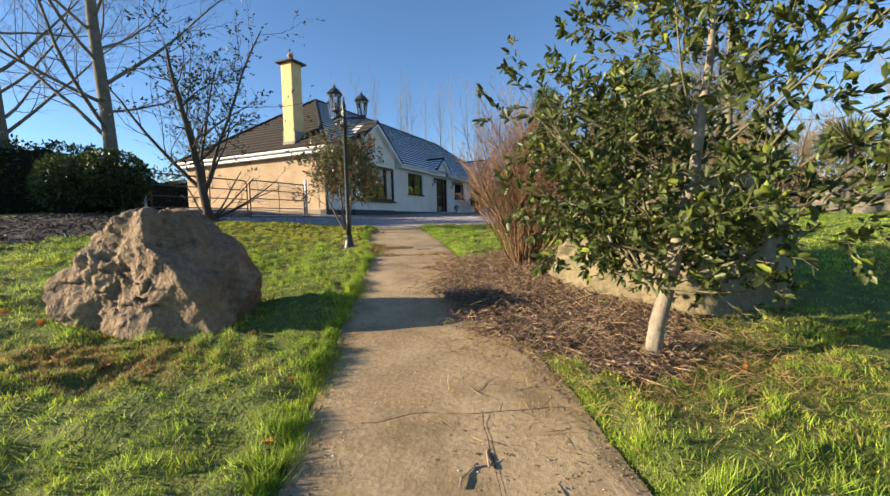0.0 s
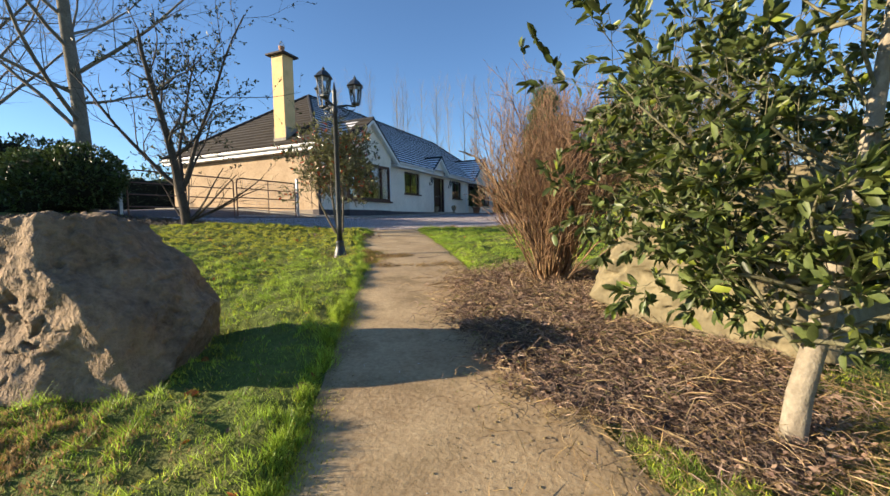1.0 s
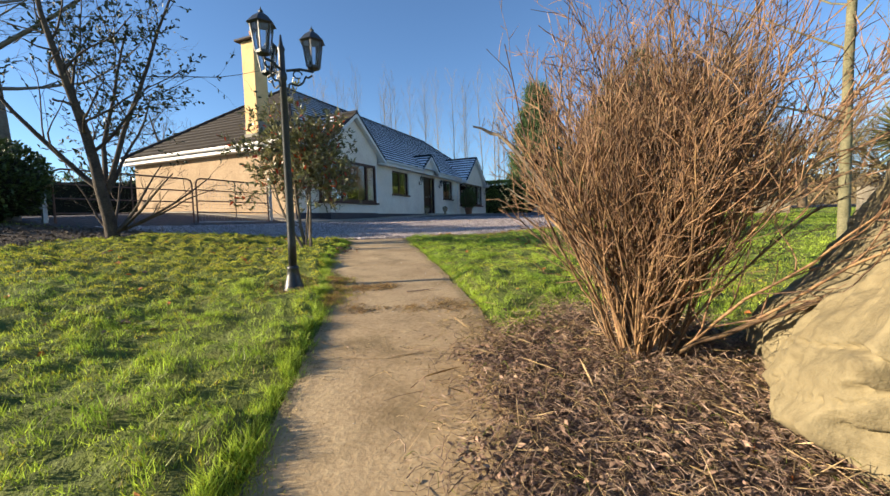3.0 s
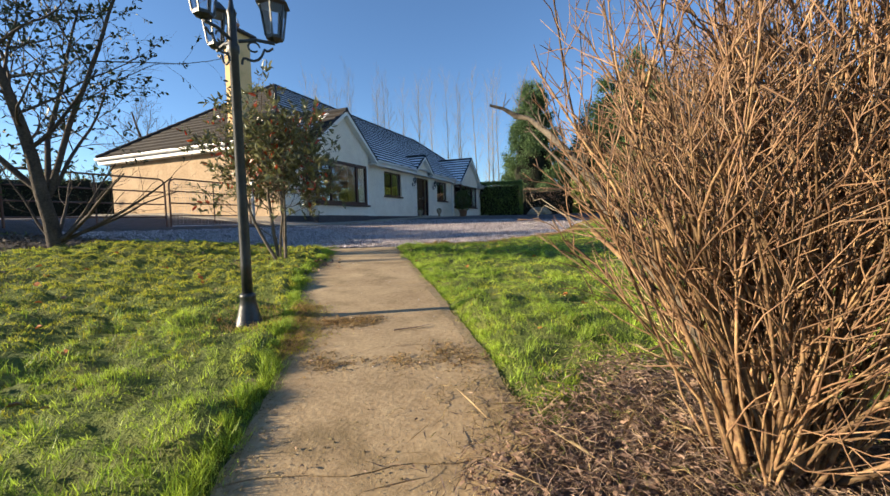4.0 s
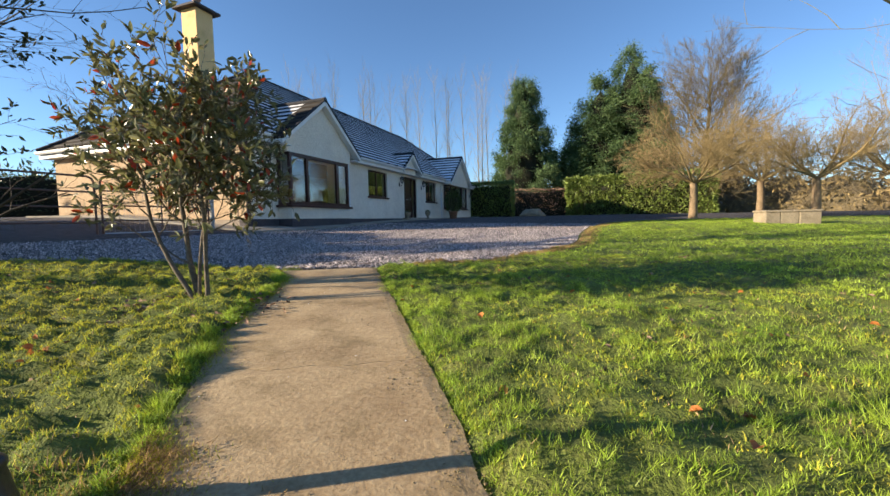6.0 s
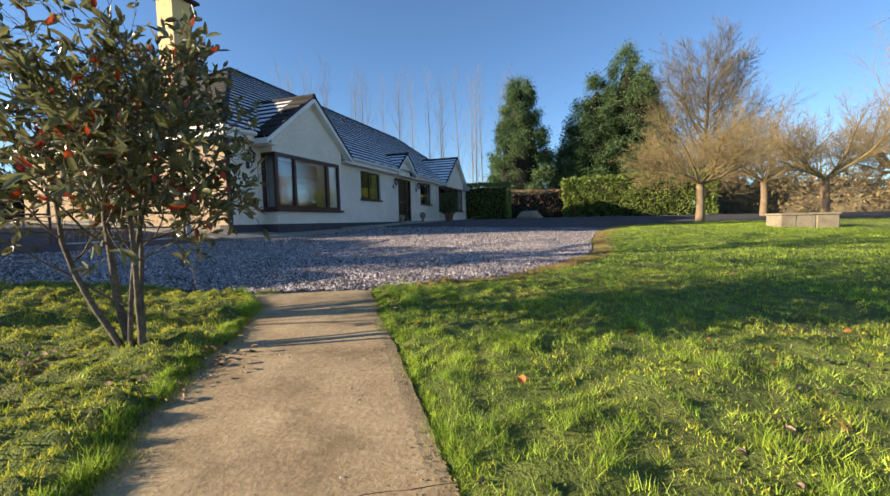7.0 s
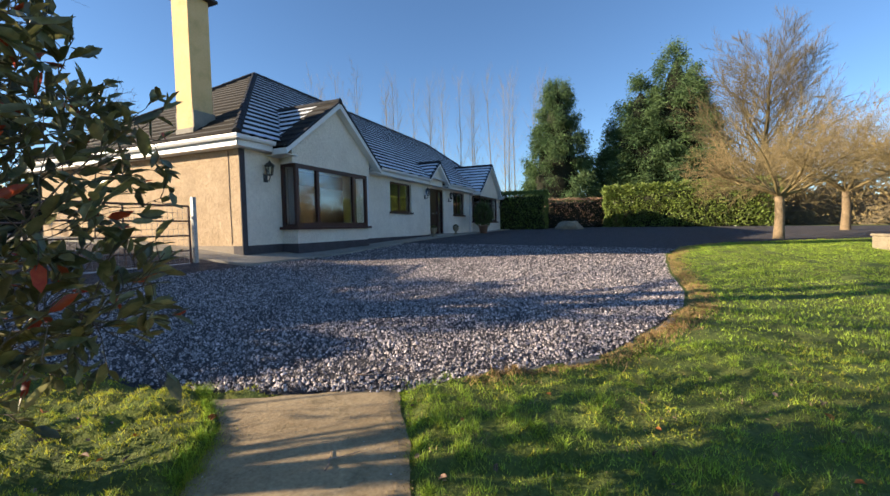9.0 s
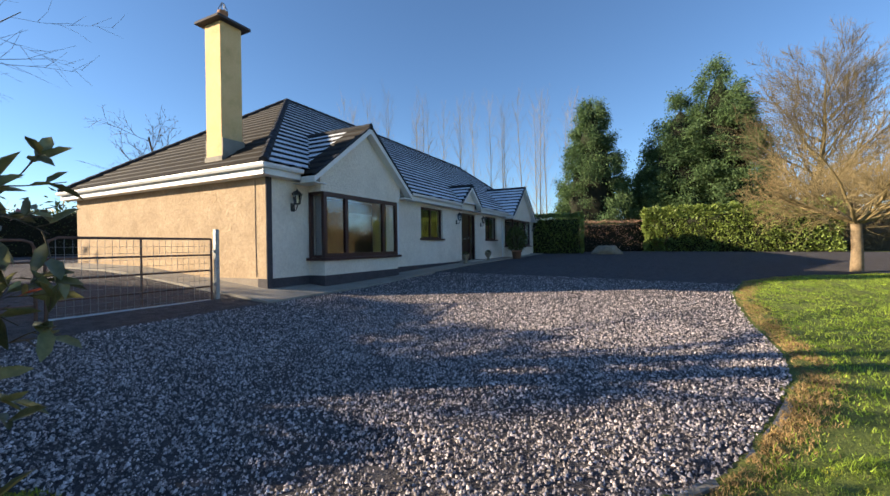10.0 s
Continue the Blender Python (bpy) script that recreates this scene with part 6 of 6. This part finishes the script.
x, y, s, u = field(1400000, -0.8, 10.6, -5.5, 6.0)
near = np.exp(-np.maximum(np.abs(u - 0.1) - 1.5, 0) * 0.33)
mossy = np.where(u < -0.5, np.clip((s - 5.3 - 0.5 * np.sin(u * 4)) / 1.2, 0, 1), 0)
ok = r.uniform(0, 1, len(x)) < near * (0.6 + 0.4 * np.minimum(tuft(x, y), 1)) * (0.12 + 0.88 * hummock(x, y)) * (1 - 0.68 * mossy)
x, y = x[ok], y[ok]
grass("grass", x, y, (0.016 + 0.030 * tuft(x, y)) * np.where((su(x, y)[0] > 6.2) & (su(x, y)[1] < -0.5), 0.55, 1.0) * clump(x, y) * (0.6 + 0.6 * hummock(x, y)) * r.uniform(0.6, 1.25, len(x)), r.uniform(0.0025, 0.0055, len(x)), "short uneven sunlit lawn grass", M_GRASS)
x, y, s, u = field(160000, -1, 24, -8, 26)
ok = (s > 10.4) | (u < -3.6) | (u > 4.2)
x, y = x[ok], y[ok]
grass("grass", x, y, (0.022 + 0.03 * tuft(x, y)) * r.uniform(0.6, 1.3, len(x)), r.uniform(0.008, 0.014, len(x)), "lawn grass further from the path", M_GRASS)
# longer grass hanging over the path's edges
s = r.uniform(-0.5, 10.2, 46000)
over = np.where(r.uniform(0, 1, len(s)) < 0.62, 0, 1)
u = np.where(over == 0, np.interp(s, EDGE_S, EDGE_L) - 0.035, np.interp(s, EDGE_S, EDGE_R) + 0.03) + r.normal(0, 0.026, len(s)) + 0.03 * np.sin(s * 9 + 2 * np.sin(s * 23)) * np.where(over == 0, 1, -1)
x, y = -0.48 * s + 0.877 * u, 0.877 * s + 0.48 * u
ok = ~in_bed(s, u) & ~((over == 1) & (s > 2.0) & (s < 5.0))
x, y, s, over = x[ok], y[ok], s[ok], over[ok]
grass("grass", x, y, np.where(over == 0, 1.0, 0.6) * (0.046 + 0.024 * np.sin(s * 6.3) * np.sin(s * 15)) * r.uniform(0.5, 1.4, len(x)), r.uniform(0.003, 0.006, len(x)), "long grass hanging over the path edge", M_GRASS)
x, y, s, u = field(240000, -1, 24, 0, 15)
ok = (s > 10.4) | (u > 4.2)
x, y = x[ok], y[ok]
grass("grass", x, y, (0.02 + 0.028 * tuft(x, y)) * r.uniform(0.6, 1.3, len(x)), r.uniform(0.008, 0.016, len(x)), "dense lawn grass beyond the path", M_GRASS)
x, y, s, u = field(420000, 0, 10.6, -4.5, 4)
mossy = np.where(u < -0.5, np.clip((s - 5.3 - 0.5 * np.sin(u * 4)) / 1.2, 0, 1), 0)
ok = r.uniform(0, 1, len(x)) < np.where(tuft(x + 5, y * 1.3) < 0.5, 0.3, 0) + 0.95 * mossy * np.clip(hummock(x, y) * 1.5 - 0.25, 0, 1)
x, y = x[ok], y[ok]
grass("moss_patch", x, y, r.uniform(0.012, 0.03, len(x)), r.uniform(0.005, 0.010, len(x)), "yellow-green moss in the lawn", M_MOSS)


x, y, s, u = field(120000, 0, 10.6, -4.5, 4.5)
ok = (tuft(x * 1.9 + 3, y * 2.1) < 0.34) & (r.uniform(0, 1, len(x)) < 0.4)
x, y = x[ok], y[ok]
grass("dead_grass", x, y, r.uniform(0.012, 0.034, len(x)), r.uniform(0.003, 0.007, len(x)), "dead brown thatch among the lawn grass", M_STRAW)


def sheet(name, inside, s0, s1, u0, u1, step, lift, mat, label, category):
    """A thin patch of soil that follows the ground inside a ragged outline."""
    geo, at = Geo(), {}
    ns, nu = int((s1 - s0) / step), int((u1 - u0) / step)
    def corner(i, j):
        if (i, j) not in at:
            s_, u_ = s0 + i * step, u0 + j * step
            x_, y_ = xy(s_, u_)
            at[i, j] = len(geo.v)
            deep = all(inside(*(su(*xy(s_ + a, u_ + b)))) for a, b in ((0.1, 0), (-0.1, 0), (0, 0.1), (0, -0.1)))
            geo.v.append((x_, y_, gz(x_, y_) + (lift + 0.015 * noise.noise((x_ * 5, y_ * 5, 0)) if deep else -0.02)))
        return at[i, j]
    for i in range(ns):
        for j in range(nu):
            if inside(s0 + (i + 0.5) * step, u0 + (j + 0.5) * step):
                geo.f.append((corner(i, j), corner(i, j + 1), corner(i + 1, j + 1), corner(i + 1, j)))
    return single(name, geo, mat, label, category, kind="structure", smooth=True)


sheet("mulch_bed", in_bed, 1.38, 5.7, 0.1, 2.7, 0.06, 0.062, M_SOIL, "dark mulched planting bed beside the path", "planting bed")
sheet("soil_border", lambda s, u: in_border(*xy(s, u)), 2.0, 10.6, -7.5, -3.4, 0.12, 0.03, M_BARKD, "bare soil border under the trees", "soil")


def litter(name, s, u, length, width, lift, mat, label):
    n = len(s)
    x, y = -0.48 * s + 0.877 * u, 0.877 * s + 0.48 * u
    at = np.stack([x, y, ground_z(x, y) + lift], -1)
    a = r.uniform(0, 6.283, n)
    along = np.stack([np.cos(a), np.sin(a), r.normal(0.12, 0.28, n)], -1)
    ob = new(name, leaf_mesh(name, r, at, along, length, width, mat, fold=0.4, flat=0.5, simple=n > 3000))
    return tagged(ob, label, "litter", kind="stuff")


def pick(count, s0, s1, u0, u1, inside):
    s, u = r.uniform(s0, s1, count), r.uniform(u0, u1, count)
    ok = inside(s, u)
    return s[ok], u[ok]


near_bed = lambda s, u: in_bed(s + r.normal(0, 0.1, s.shape), u + r.normal(0, 0.15, u.shape))
s, u = pick(70000, 1.4, 5.7, 0.1, 2.7, in_bed)
litter("leaf_litter", s, u, 0.008 + 0.030 * r.uniform(0, 1, len(s)) ** 2, 0.45, r.uniform(0.055, 0.095, len(s)), M_LITTER, "crumbled dead brown leaves covering the planting bed")
s, u = pick(1500, 1.3, 5.9, -0.1, 2.9, near_bed)
litter("dry_stalks", s, u, r.uniform(0.05, 0.22, len(s)), 0.022, r.uniform(0.06, 0.11, len(s)), M_STRAW, "dry straw-coloured stalks strewn over the bed")
s, u = pick(34000, 1.3, 5.9, -0.1, 2.9, near_bed)
litter("dark_twigs", s, u, r.uniform(0.015, 0.075, len(s)), 0.06, r.uniform(0.055, 0.11, len(s)), M_TWIGLET, "dead grey-brown twigs and stems strewn over the bed")


def tangle(name, s, u, length, thick, lift, mat, label):
    """Curved dry stems lying criss-cross, in one mesh."""
    n = len(s)
    x, y = -0.48 * s + 0.877 * u, 0.877 * s + 0.48 * u
    at = np.stack([x, y, ground_z(x, y) + lift], -1)
    a = r.uniform(0, 6.283, n)
    bend = r.normal(0, 0.55, n)
    arch = np.abs(r.normal(0, 0.22, n)) * length
    pts = [at]
    for i in range(4):
        way = np.stack([np.cos(a), np.sin(a), np.zeros(n)], -1)
        pts.append(pts[-1] + way * (length / 4)[:, None])
        a = a + bend * r.uniform(0.3, 1.4, n)
    for i in range(5):
        pts[i] = pts[i] + np.stack([np.zeros(n), np.zeros(n), arch * math.sin(math.pi * i / 4) + r.normal(0, 0.004, n)], -1)
    rings = []
    for i in range(5):
        w = (thick * (1 - 0.12 * i))[:, None]
        for q in range(3):
            rings.append(pts[i] + np.array((math.cos(q * 2.094) * 0.8, math.cos(q * 2.094 + 1.2) * 0.8, math.sin(q * 2.094))) * w)
    v = np.stack(rings, 1).reshape(-1, 3)
    f = np.array([(i * 3 + q, i * 3 + (q + 1) % 3, i * 3 + 3 + (q + 1) % 3, i * 3 + 3 + q) for i in range(4) for q in range(3)])
    f = (np.arange(n)[:, None, None] * 15 + f[None]).reshape(-1, 4)
    return tagged(new(name, bulk_mesh(name, v, f, mat)), label, "litter", kind="stuff")


s, u = pick(9000, 1.6, 5.1, 0.0, 2.7, near_bed)
tangle("dead_stems", s, u, r.uniform(0.05, 0.17, len(s)), r.uniform(0.0010, 0.0026, len(s)), r.uniform(0.055, 0.085, len(s)), M_TWIGLET, "tangled dead brown stems over the bed")
s, u = pick(5200, 1.6, 5.1, 0.0, 2.7, near_bed)
tangle("dry_stems", s, u, r.uniform(0.05, 0.16, len(s)), r.uniform(0.0010, 0.0024, len(s)), r.uniform(0.06, 0.09, len(s)), M_STRAW, "curled straw-coloured stems over the bed")
s, u = pick(1300, 2.2, 5.0, 0.0, 2.7, near_bed)
tangle("green_shoots", s, u, r.uniform(0.03, 0.09, len(s)), r.uniform(0.001, 0.002, len(s)), r.uniform(0.06, 0.09, len(s)), M_LEAFY, "sparse green weed shoots in the bed")
s = r.uniform(2.2, 4.9, 900)
u = np.interp(s, EDGE_S, EDGE_R) - np.abs(r.normal(0.12, 0.13, 900))
tangle("dry_stems", s, u, r.uniform(0.03, 0.10, 900), r.uniform(0.0008, 0.0018, 900), r.uniform(0.032, 0.036, 900), M_CRUMB, "dry stems strewn from the bed onto the path")
s, u = np.concatenate([r.normal(1.85, 0.28, 3600), r.normal(2.75, 0.3, 2600)]), np.concatenate([r.normal(1.5, 0.45, 3600), r.normal(1.75, 0.35, 2600)])
litter("dry_grass", s, u, r.uniform(0.04, 0.15, len(s)), 0.03, r.uniform(0.03, 0.07, len(s)), M_RIM, "matted straw-coloured dry grass round the evergreen trunk")
s, u = pick(9000, 2, 10.6, -7.5, -3.6, lambda s, u: u < -4.4)
litter("leaf_litter", s, u, r.uniform(0.03, 0.08, len(s)), 0.5, r.uniform(0.03, 0.06, len(s)), M_BARK, "dead leaves under the trees")
path_l, path_r = lambda s: np.interp(s, EDGE_S, EDGE_L), lambda s: np.interp(s, EDGE_S, EDGE_R)
hub_s, hub_k = r.uniform(0.5, 9.9, 60), np.where(r.uniform(0, 1, 60) < 0.55, r.uniform(0.8, 1.0, 60), r.uniform(0.0, 1, 60))
hub_s[:18], hub_k[:18] = r.normal(5.86, 0.05, 18), r.uniform(0.1, 0.5, 18)
hub_s[18:34], hub_k[18:34] = r.normal(5.18, 0.06, 16), r.uniform(0.05, 0.95, 16)
hub = r.integers(0, 60, 7000)
s = hub_s[hub] + r.normal(0, 1, 7000) * np.where(hub < 34, 0.05, 0.13)
k = np.clip(hub_k[hub] + r.normal(0, 1, 7000) * np.where(hub < 34, 0.05, 0.09), 0, 1)
u = path_l(s) + (path_r(s) - path_l(s)) * k
OCTA = np.array([(1, 0, -0.4), (-1, 0, -0.4), (0, 1, -0.4), (0, -1, -0.4), (0, 0, 1)], dtype=float)
TRI = np.array([(0, 2, 4), (2, 1, 4), (1, 3, 4), (3, 0, 4)])


def lumps(name, x, y, size, lift, mat, label, category, squash=1.0):
    """Loose angular lumps lying on the ground, in one mesh."""
    n = len(x)
    v = OCTA[None] * (size[:, None, None] * r.uniform(0.55, 1.25, (n, 5, 1))) + r.normal(0, 0.24, (n, 5, 3)) * size[:, None, None]
    v[:, :, 2] *= squash
    v = v + np.stack([x, y, ground_z(x, y) + lift], -1)[:, None, :]
    f = (np.arange(n)[:, None, None] * 5 + TRI[None]).reshape(-1, 3)
    return tagged(new(name, bulk_mesh(name, v.reshape(-1, 3), f, mat)), label, category, kind="stuff")


x, y = -0.48 * s + 0.877 * u, 0.877 * s + 0.48 * u
lumps("path_debris", x, y, 0.0015 + 0.0055 * r.uniform(0, 1, len(s)) ** 3, 0.031, M_CRUMB, "dirt crumbs and moss bits on the path", "litter", 0.4)
fs = r.uniform(-0.3, 10, 9000)
fu = path_l(fs) + (path_r(fs) - path_l(fs)) * r.uniform(0, 1, 9000)
lumps("path_grit", -0.48 * fs + 0.877 * fu, 0.877 * fs + 0.48 * fu, r.uniform(0.0008, 0.0028, 9000), 0.0295, M_CRUMB, "fine grit scattered over the path", "litter", 0.6)
ok = r.uniform(0, 1, len(s)) < 0.10
litter("leaf_bits", s[ok], u[ok], 0.005 + 0.016 * r.uniform(0, 1, ok.sum()) ** 2, 0.4, 0.033, M_TWIGLET, "small dead leaf bits on the path")
# matted dead moss and thatch lying in wisps over the joints of the path
ok = (hub < 34) & (r.uniform(0, 1, len(s)) < 0.3)
tangle("dead_thatch", s[ok], u[ok], r.uniform(0.012, 0.05, ok.sum()), r.uniform(0.0008, 0.0022, ok.sum()), r.uniform(0.029, 0.034, ok.sum()), M_RIM, "matted tan thatch lying on the path")
ws, wk = np.concatenate([r.normal(c, w, 1900) for c, w in ((5.45, 0.08), (5.72, 0.12), (5.98, 0.10), (6.22, 0.09))]), np.abs(r.normal(0, 1, 7600))
wu = path_l(ws) - 0.03 + wk * (0.085 + 0.05 * np.sin(ws * 21) * np.sin(ws * 8.7))
wx, wy = -0.48 * ws + 0.877 * wu, 0.877 * ws + 0.48 * wu
third = r.uniform(0, 1, len(ws))
tangle("dead_thatch", ws[third < 0.22], wu[third < 0.22], r.uniform(0.015, 0.06, (third < 0.22).sum()), r.uniform(0.0008, 0.002, (third < 0.22).sum()), r.uniform(0.030, 0.042, (third < 0.22).sum()), M_RIM, "tan thatch spreading onto the path")
grass("moss_patch", wx[third > 0.22], wy[third > 0.22], r.uniform(0.036, 0.056, (third > 0.22).sum()), r.uniform(0.005, 0.010, (third > 0.22).sum()), "yellow-green moss spreading onto the path", M_MOSS)
# brown moss and thatch before the boulder
bs, bu = r.normal(2.2, 0.13, 9000), r.normal(-1.62, 0.34, 9000)
grass("moss_patch", -0.48 * bs + 0.877 * bu, 0.877 * bs + 0.48 * bu, r.uniform(0.010, 0.028, 9000), r.uniform(0.005, 0.011, 9000), "brown-yellow moss before the boulder", M_RIM)
# dirt and moss creeping in from the path's edges
es = r.uniform(-0.3, 10.0, 16000)
deep = np.abs(r.normal(0, 1, 16000)) * (0.035 + 0.045 * (np.sin(es * 3.1 + 1) * np.sin(es * 7.7) > 0.1))
left = r.uniform(0, 1, 16000) < 0.6
eu = np.where(left, path_l(es) + deep, path_r(es) - deep)
lumps("edge_dirt", -0.48 * es + 0.877 * eu, 0.877 * es + 0.48 * eu, 0.0012 + 0.0045 * r.uniform(0, 1, 16000) ** 2, 0.0305, M_CRUMB, "soil and moss crumbs along the path edges", "litter", 0.6)
ms = np.concatenate([r.normal(c, 0.16, 900) for c in (5.75, 6.2, 7.3, 8.0, 8.6, 9.3, 2.1, 3.4)])
mu = path_l(ms) + np.abs(r.normal(0, 0.055, len(ms))) - 0.02
grass("moss_patch", -0.48 * ms + 0.877 * mu, 0.877 * ms + 0.48 * mu, r.uniform(0.008, 0.02, len(ms)) + 0.03, r.uniform(0.006, 0.011, len(ms)), "moss creeping over the path edge", M_MOSS)
cs = r.uniform(0.2, 9.8, 90)
cu = path_l(cs) + (path_r(cs) - path_l(cs)) * r.uniform(0.05, 0.95, 90)
lumps("pale_chips", -0.48 * cs + 0.877 * cu, 0.877 * cs + 0.48 * cu, r.uniform(0.002, 0.005, 90), 0.031, M_WHITE, "small pale stone chips lying on the path", "chips", 0.6)
# dry tufts round the lamp's foot
lx, ly = LX + r.normal(0.05, 0.16, 900), LY + r.normal(0, 0.14, 900)
grass("dry_tuft", lx, ly, r.uniform(0.02, 0.06, 900), r.uniform(0.003, 0.006, 900), "dry yellow grass round the lamp post foot", M_RIM)
# soil-filled cracks in the slabs
def crack(points, wide):
    geo = Geo()
    pts = np.array(points)
    n = 34
    pos = np.linspace(0, len(pts) - 1, n)
    sc, uc = np.interp(pos, range(len(pts)), pts[:, 0]), np.interp(pos, range(len(pts)), pts[:, 1])
    run = unit(pts[-1] - pts[0])
    for i in range(n):
        jig = 0.010 * noise.noise((sc[i] * 9 + uc[i] * 11, 4, 0))
        w_ = wide * (0.45 + 1.6 * abs(noise.noise((sc[i] * 13 + uc[i] * 17, 9, 0)))) if 0 < i < n - 1 else 0.0004
        for o_ in (-w_, w_):
            x_, y_ = xy(sc[i] - run[1] * (o_ + jig), uc[i] + run[0] * (o_ + jig))
            geo.v.append((x_, y_, gz(x_, y_) + 0.0325 + 0.004 * noise.noise((x_ * 2, y_ * 2, 0))))
    geo.f = [(2 * i, 2 * i + 1, 2 * i + 3, 2 * i + 2) for i in range(n - 1)]
    part("crack", geo, M_SOIL, path, "soil-filled crack")


crack([(0.55, 0.335), (1.1, 0.346), (1.62, 0.357)], 0.003)
crack([(5.22, -0.18), (5.33, -0.02), (5.36, 0.05)], 0.003)
crack([(5.345, 0.08), (5.36, 0.2), (5.34, 0.38)], 0.0026)
s, u = r.uniform(0, 10, 260), r.uniform(-4, 4.5, 260)
ok = ~on_path(s, u, 0.05)
s, u = s[ok], u[ok]
litter("fallen_leaves", s, u, r.uniform(0.03, 0.07, len(s)), 0.7, 0.045, M_ORANGE, "orange and brown fallen leaves on the grass")

s, u = r.uniform(0, 10, 1500), r.uniform(-4, 4.5, 1500)
ok = ~on_path(s, u, 0.05) & (np.sin(s * 2.7 + 1.3 * np.sin(u * 3)) * np.sin(u * 3.1) > 0.35)
s, u = s[ok], u[ok]
litter("fallen_leaves", s, u, r.uniform(0.02, 0.06, len(s)), 0.6, 0.04, M_LITTER, "brown fallen leaves lying in the grass")

px, py = r.normal(-5.05, 0.3, 420), r.normal(6.7, 0.3, 420)
s, u = su(px, py)
litter("fallen_leaves", s, u, r.uniform(0.02, 0.06, 420), 0.5, r.uniform(0.03, 0.06, 420), M_LITTER, "brown fallen leaves under the bronze shrub")

# loose gravel
x, y = r.uniform(-10.5, -0.5, 230000), r.uniform(6.8, 20, 230000)
ok = in_polygon(x, y, GRAVEL) & (r.uniform(0, 1, 230000) < np.exp(-np.maximum(np.hypot(x + 4.8, y - 9.6) - 4.0, 0) * 0.25)) & ~((x < F + 1.2) & (y > 12.6))
x, y = x[ok], y[ok]
n = len(x)
lumps("loose_gravel", x, y, 0.006 + 0.012 * r.uniform(0, 1, n) ** 1.3, 0.034 + r.uniform(-0.006, 0.010, n), M_STONE, "loose grey chippings on the driveway", "gravel")

# pale kerb and dry grass along the lawn's edge
kerb = [(-4.66, 8.92), (-4.2, 9.38), (-3.6, 9.9), (-3.3, 10.25), (-2.9, 11.2), (-2.47, 12.4), (-2.33, 13.3)]
geo = Geo()
line = []
for (x0, y0), (x1, y1) in zip(kerb, kerb[1:]):
    for i in range(8):
        line.append((x0 + (x1 - x0) * i / 8, y0 + (y1 - y0) * i / 8))
for i, (x0, y0) in enumerate(line):
    x1, y1 = line[min(i + 1, len(line) - 1)]
    xa, ya = line[max(i - 1, 0)]
    t_ = Vector((x1 - xa, y1 - ya)).normalized()
    w = 0.034 + 0.012 * noise.noise((i * 0.6, 0, 0))
    for off, up in ((-w, -0.05), (-w, 0.016), (w, 0.020), (w, -0.05)):
        geo.v.append((x0 + t_.y * -off, y0 + t_.x * off, gz(x0, y0) + up + 0.008 * noise.noise((i * 0.9, off, 3))))
geo.f = [(i * 4 + j, i * 4 + j + 1, i * 4 + j + 5, i * 4 + j + 4) for i in range(len(line) - 1) for j in range(3)]
single("kerb", geo, M_APRON, "low worn concrete kerb between lawn and gravel", "kerb", kind="structure")
rim = [(-4.4, 9.3), (-3.5, 10.1), (-2.85, 11.3), (-2.42, 12.4), (-2.28, 13.3), (-2.28, 15.3), (-2.15, 17.5), (-2.02, 18.5), (-1.42, 21.0), (-0.4, 22.3)]
pts = np.array(rim)
cum = np.concatenate([[0], np.cumsum(np.hypot(*np.diff(pts, axis=0).T))])
pos = r.uniform(0, 1, 26000) ** 1.5 * cum[-1]
x, y = np.interp(pos, cum, pts[:, 0]) + r.normal(0.09, 0.10, 26000), np.interp(pos, cum, pts[:, 1]) + r.normal(0, 0.10, 26000)
ok = ~in_polygon(x - 0.05, y, GRAVEL)
x, y = x[ok], y[ok]
grass("dry_edge_grass", x, y, r.uniform(0.015, 0.045, len(x)), r.uniform(0.006, 0.012, len(x)), "dry brown grass along the gravel edge", M_RIM)


def twig(s, u, length, turn, seed):
    """A crooked fallen twig lying on the path."""
    q = np.random.default_rng(seed)
    x, y = xy(s, u)
    pts, a = [(0, 0, 0.006)], radians(turn)
    for i in range(6):
        a += q.normal(0, 0.25)
        pts.append((pts[-1][0] + math.cos(a) * length / 6, pts[-1][1] + math.sin(a) * length / 6, 0.006 + abs(q.normal(0, 0.004))))
    geo = Geo().tube(pts, [0.0045, 0.0045, 0.004, 0.0038, 0.0034, 0.003, 0.002], 5)
    b = pts[3]
    geo.tube([b, (b[0] + 0.06, b[1] + 0.05, 0.012), (b[0] + 0.1, b[1] + 0.12, 0.01)], [0.004, 0.003, 0.0015], 4)
    single("twig", geo, M_TWIGLET, "crooked dead twig fallen on the concrete path", "twig", "fallen twigs", at=(x, y, gz(x, y) + 0.0315))


for k, (s_, u_, l_, t_) in enumerate(((1.28, 0.33, 0.38, 118), (1.2, 0.22, 0.22, 100), (2.6, 0.55, 0.4, 20), (3.1, 0.5, 0.5, 160), (5.6, 0.1, 0.2, 60), (9.2, -0.2, 0.18, 80), (10.35, -0.2, 0.45, 30))):
    twig(s_, u_, l_, t_, 300 + k)
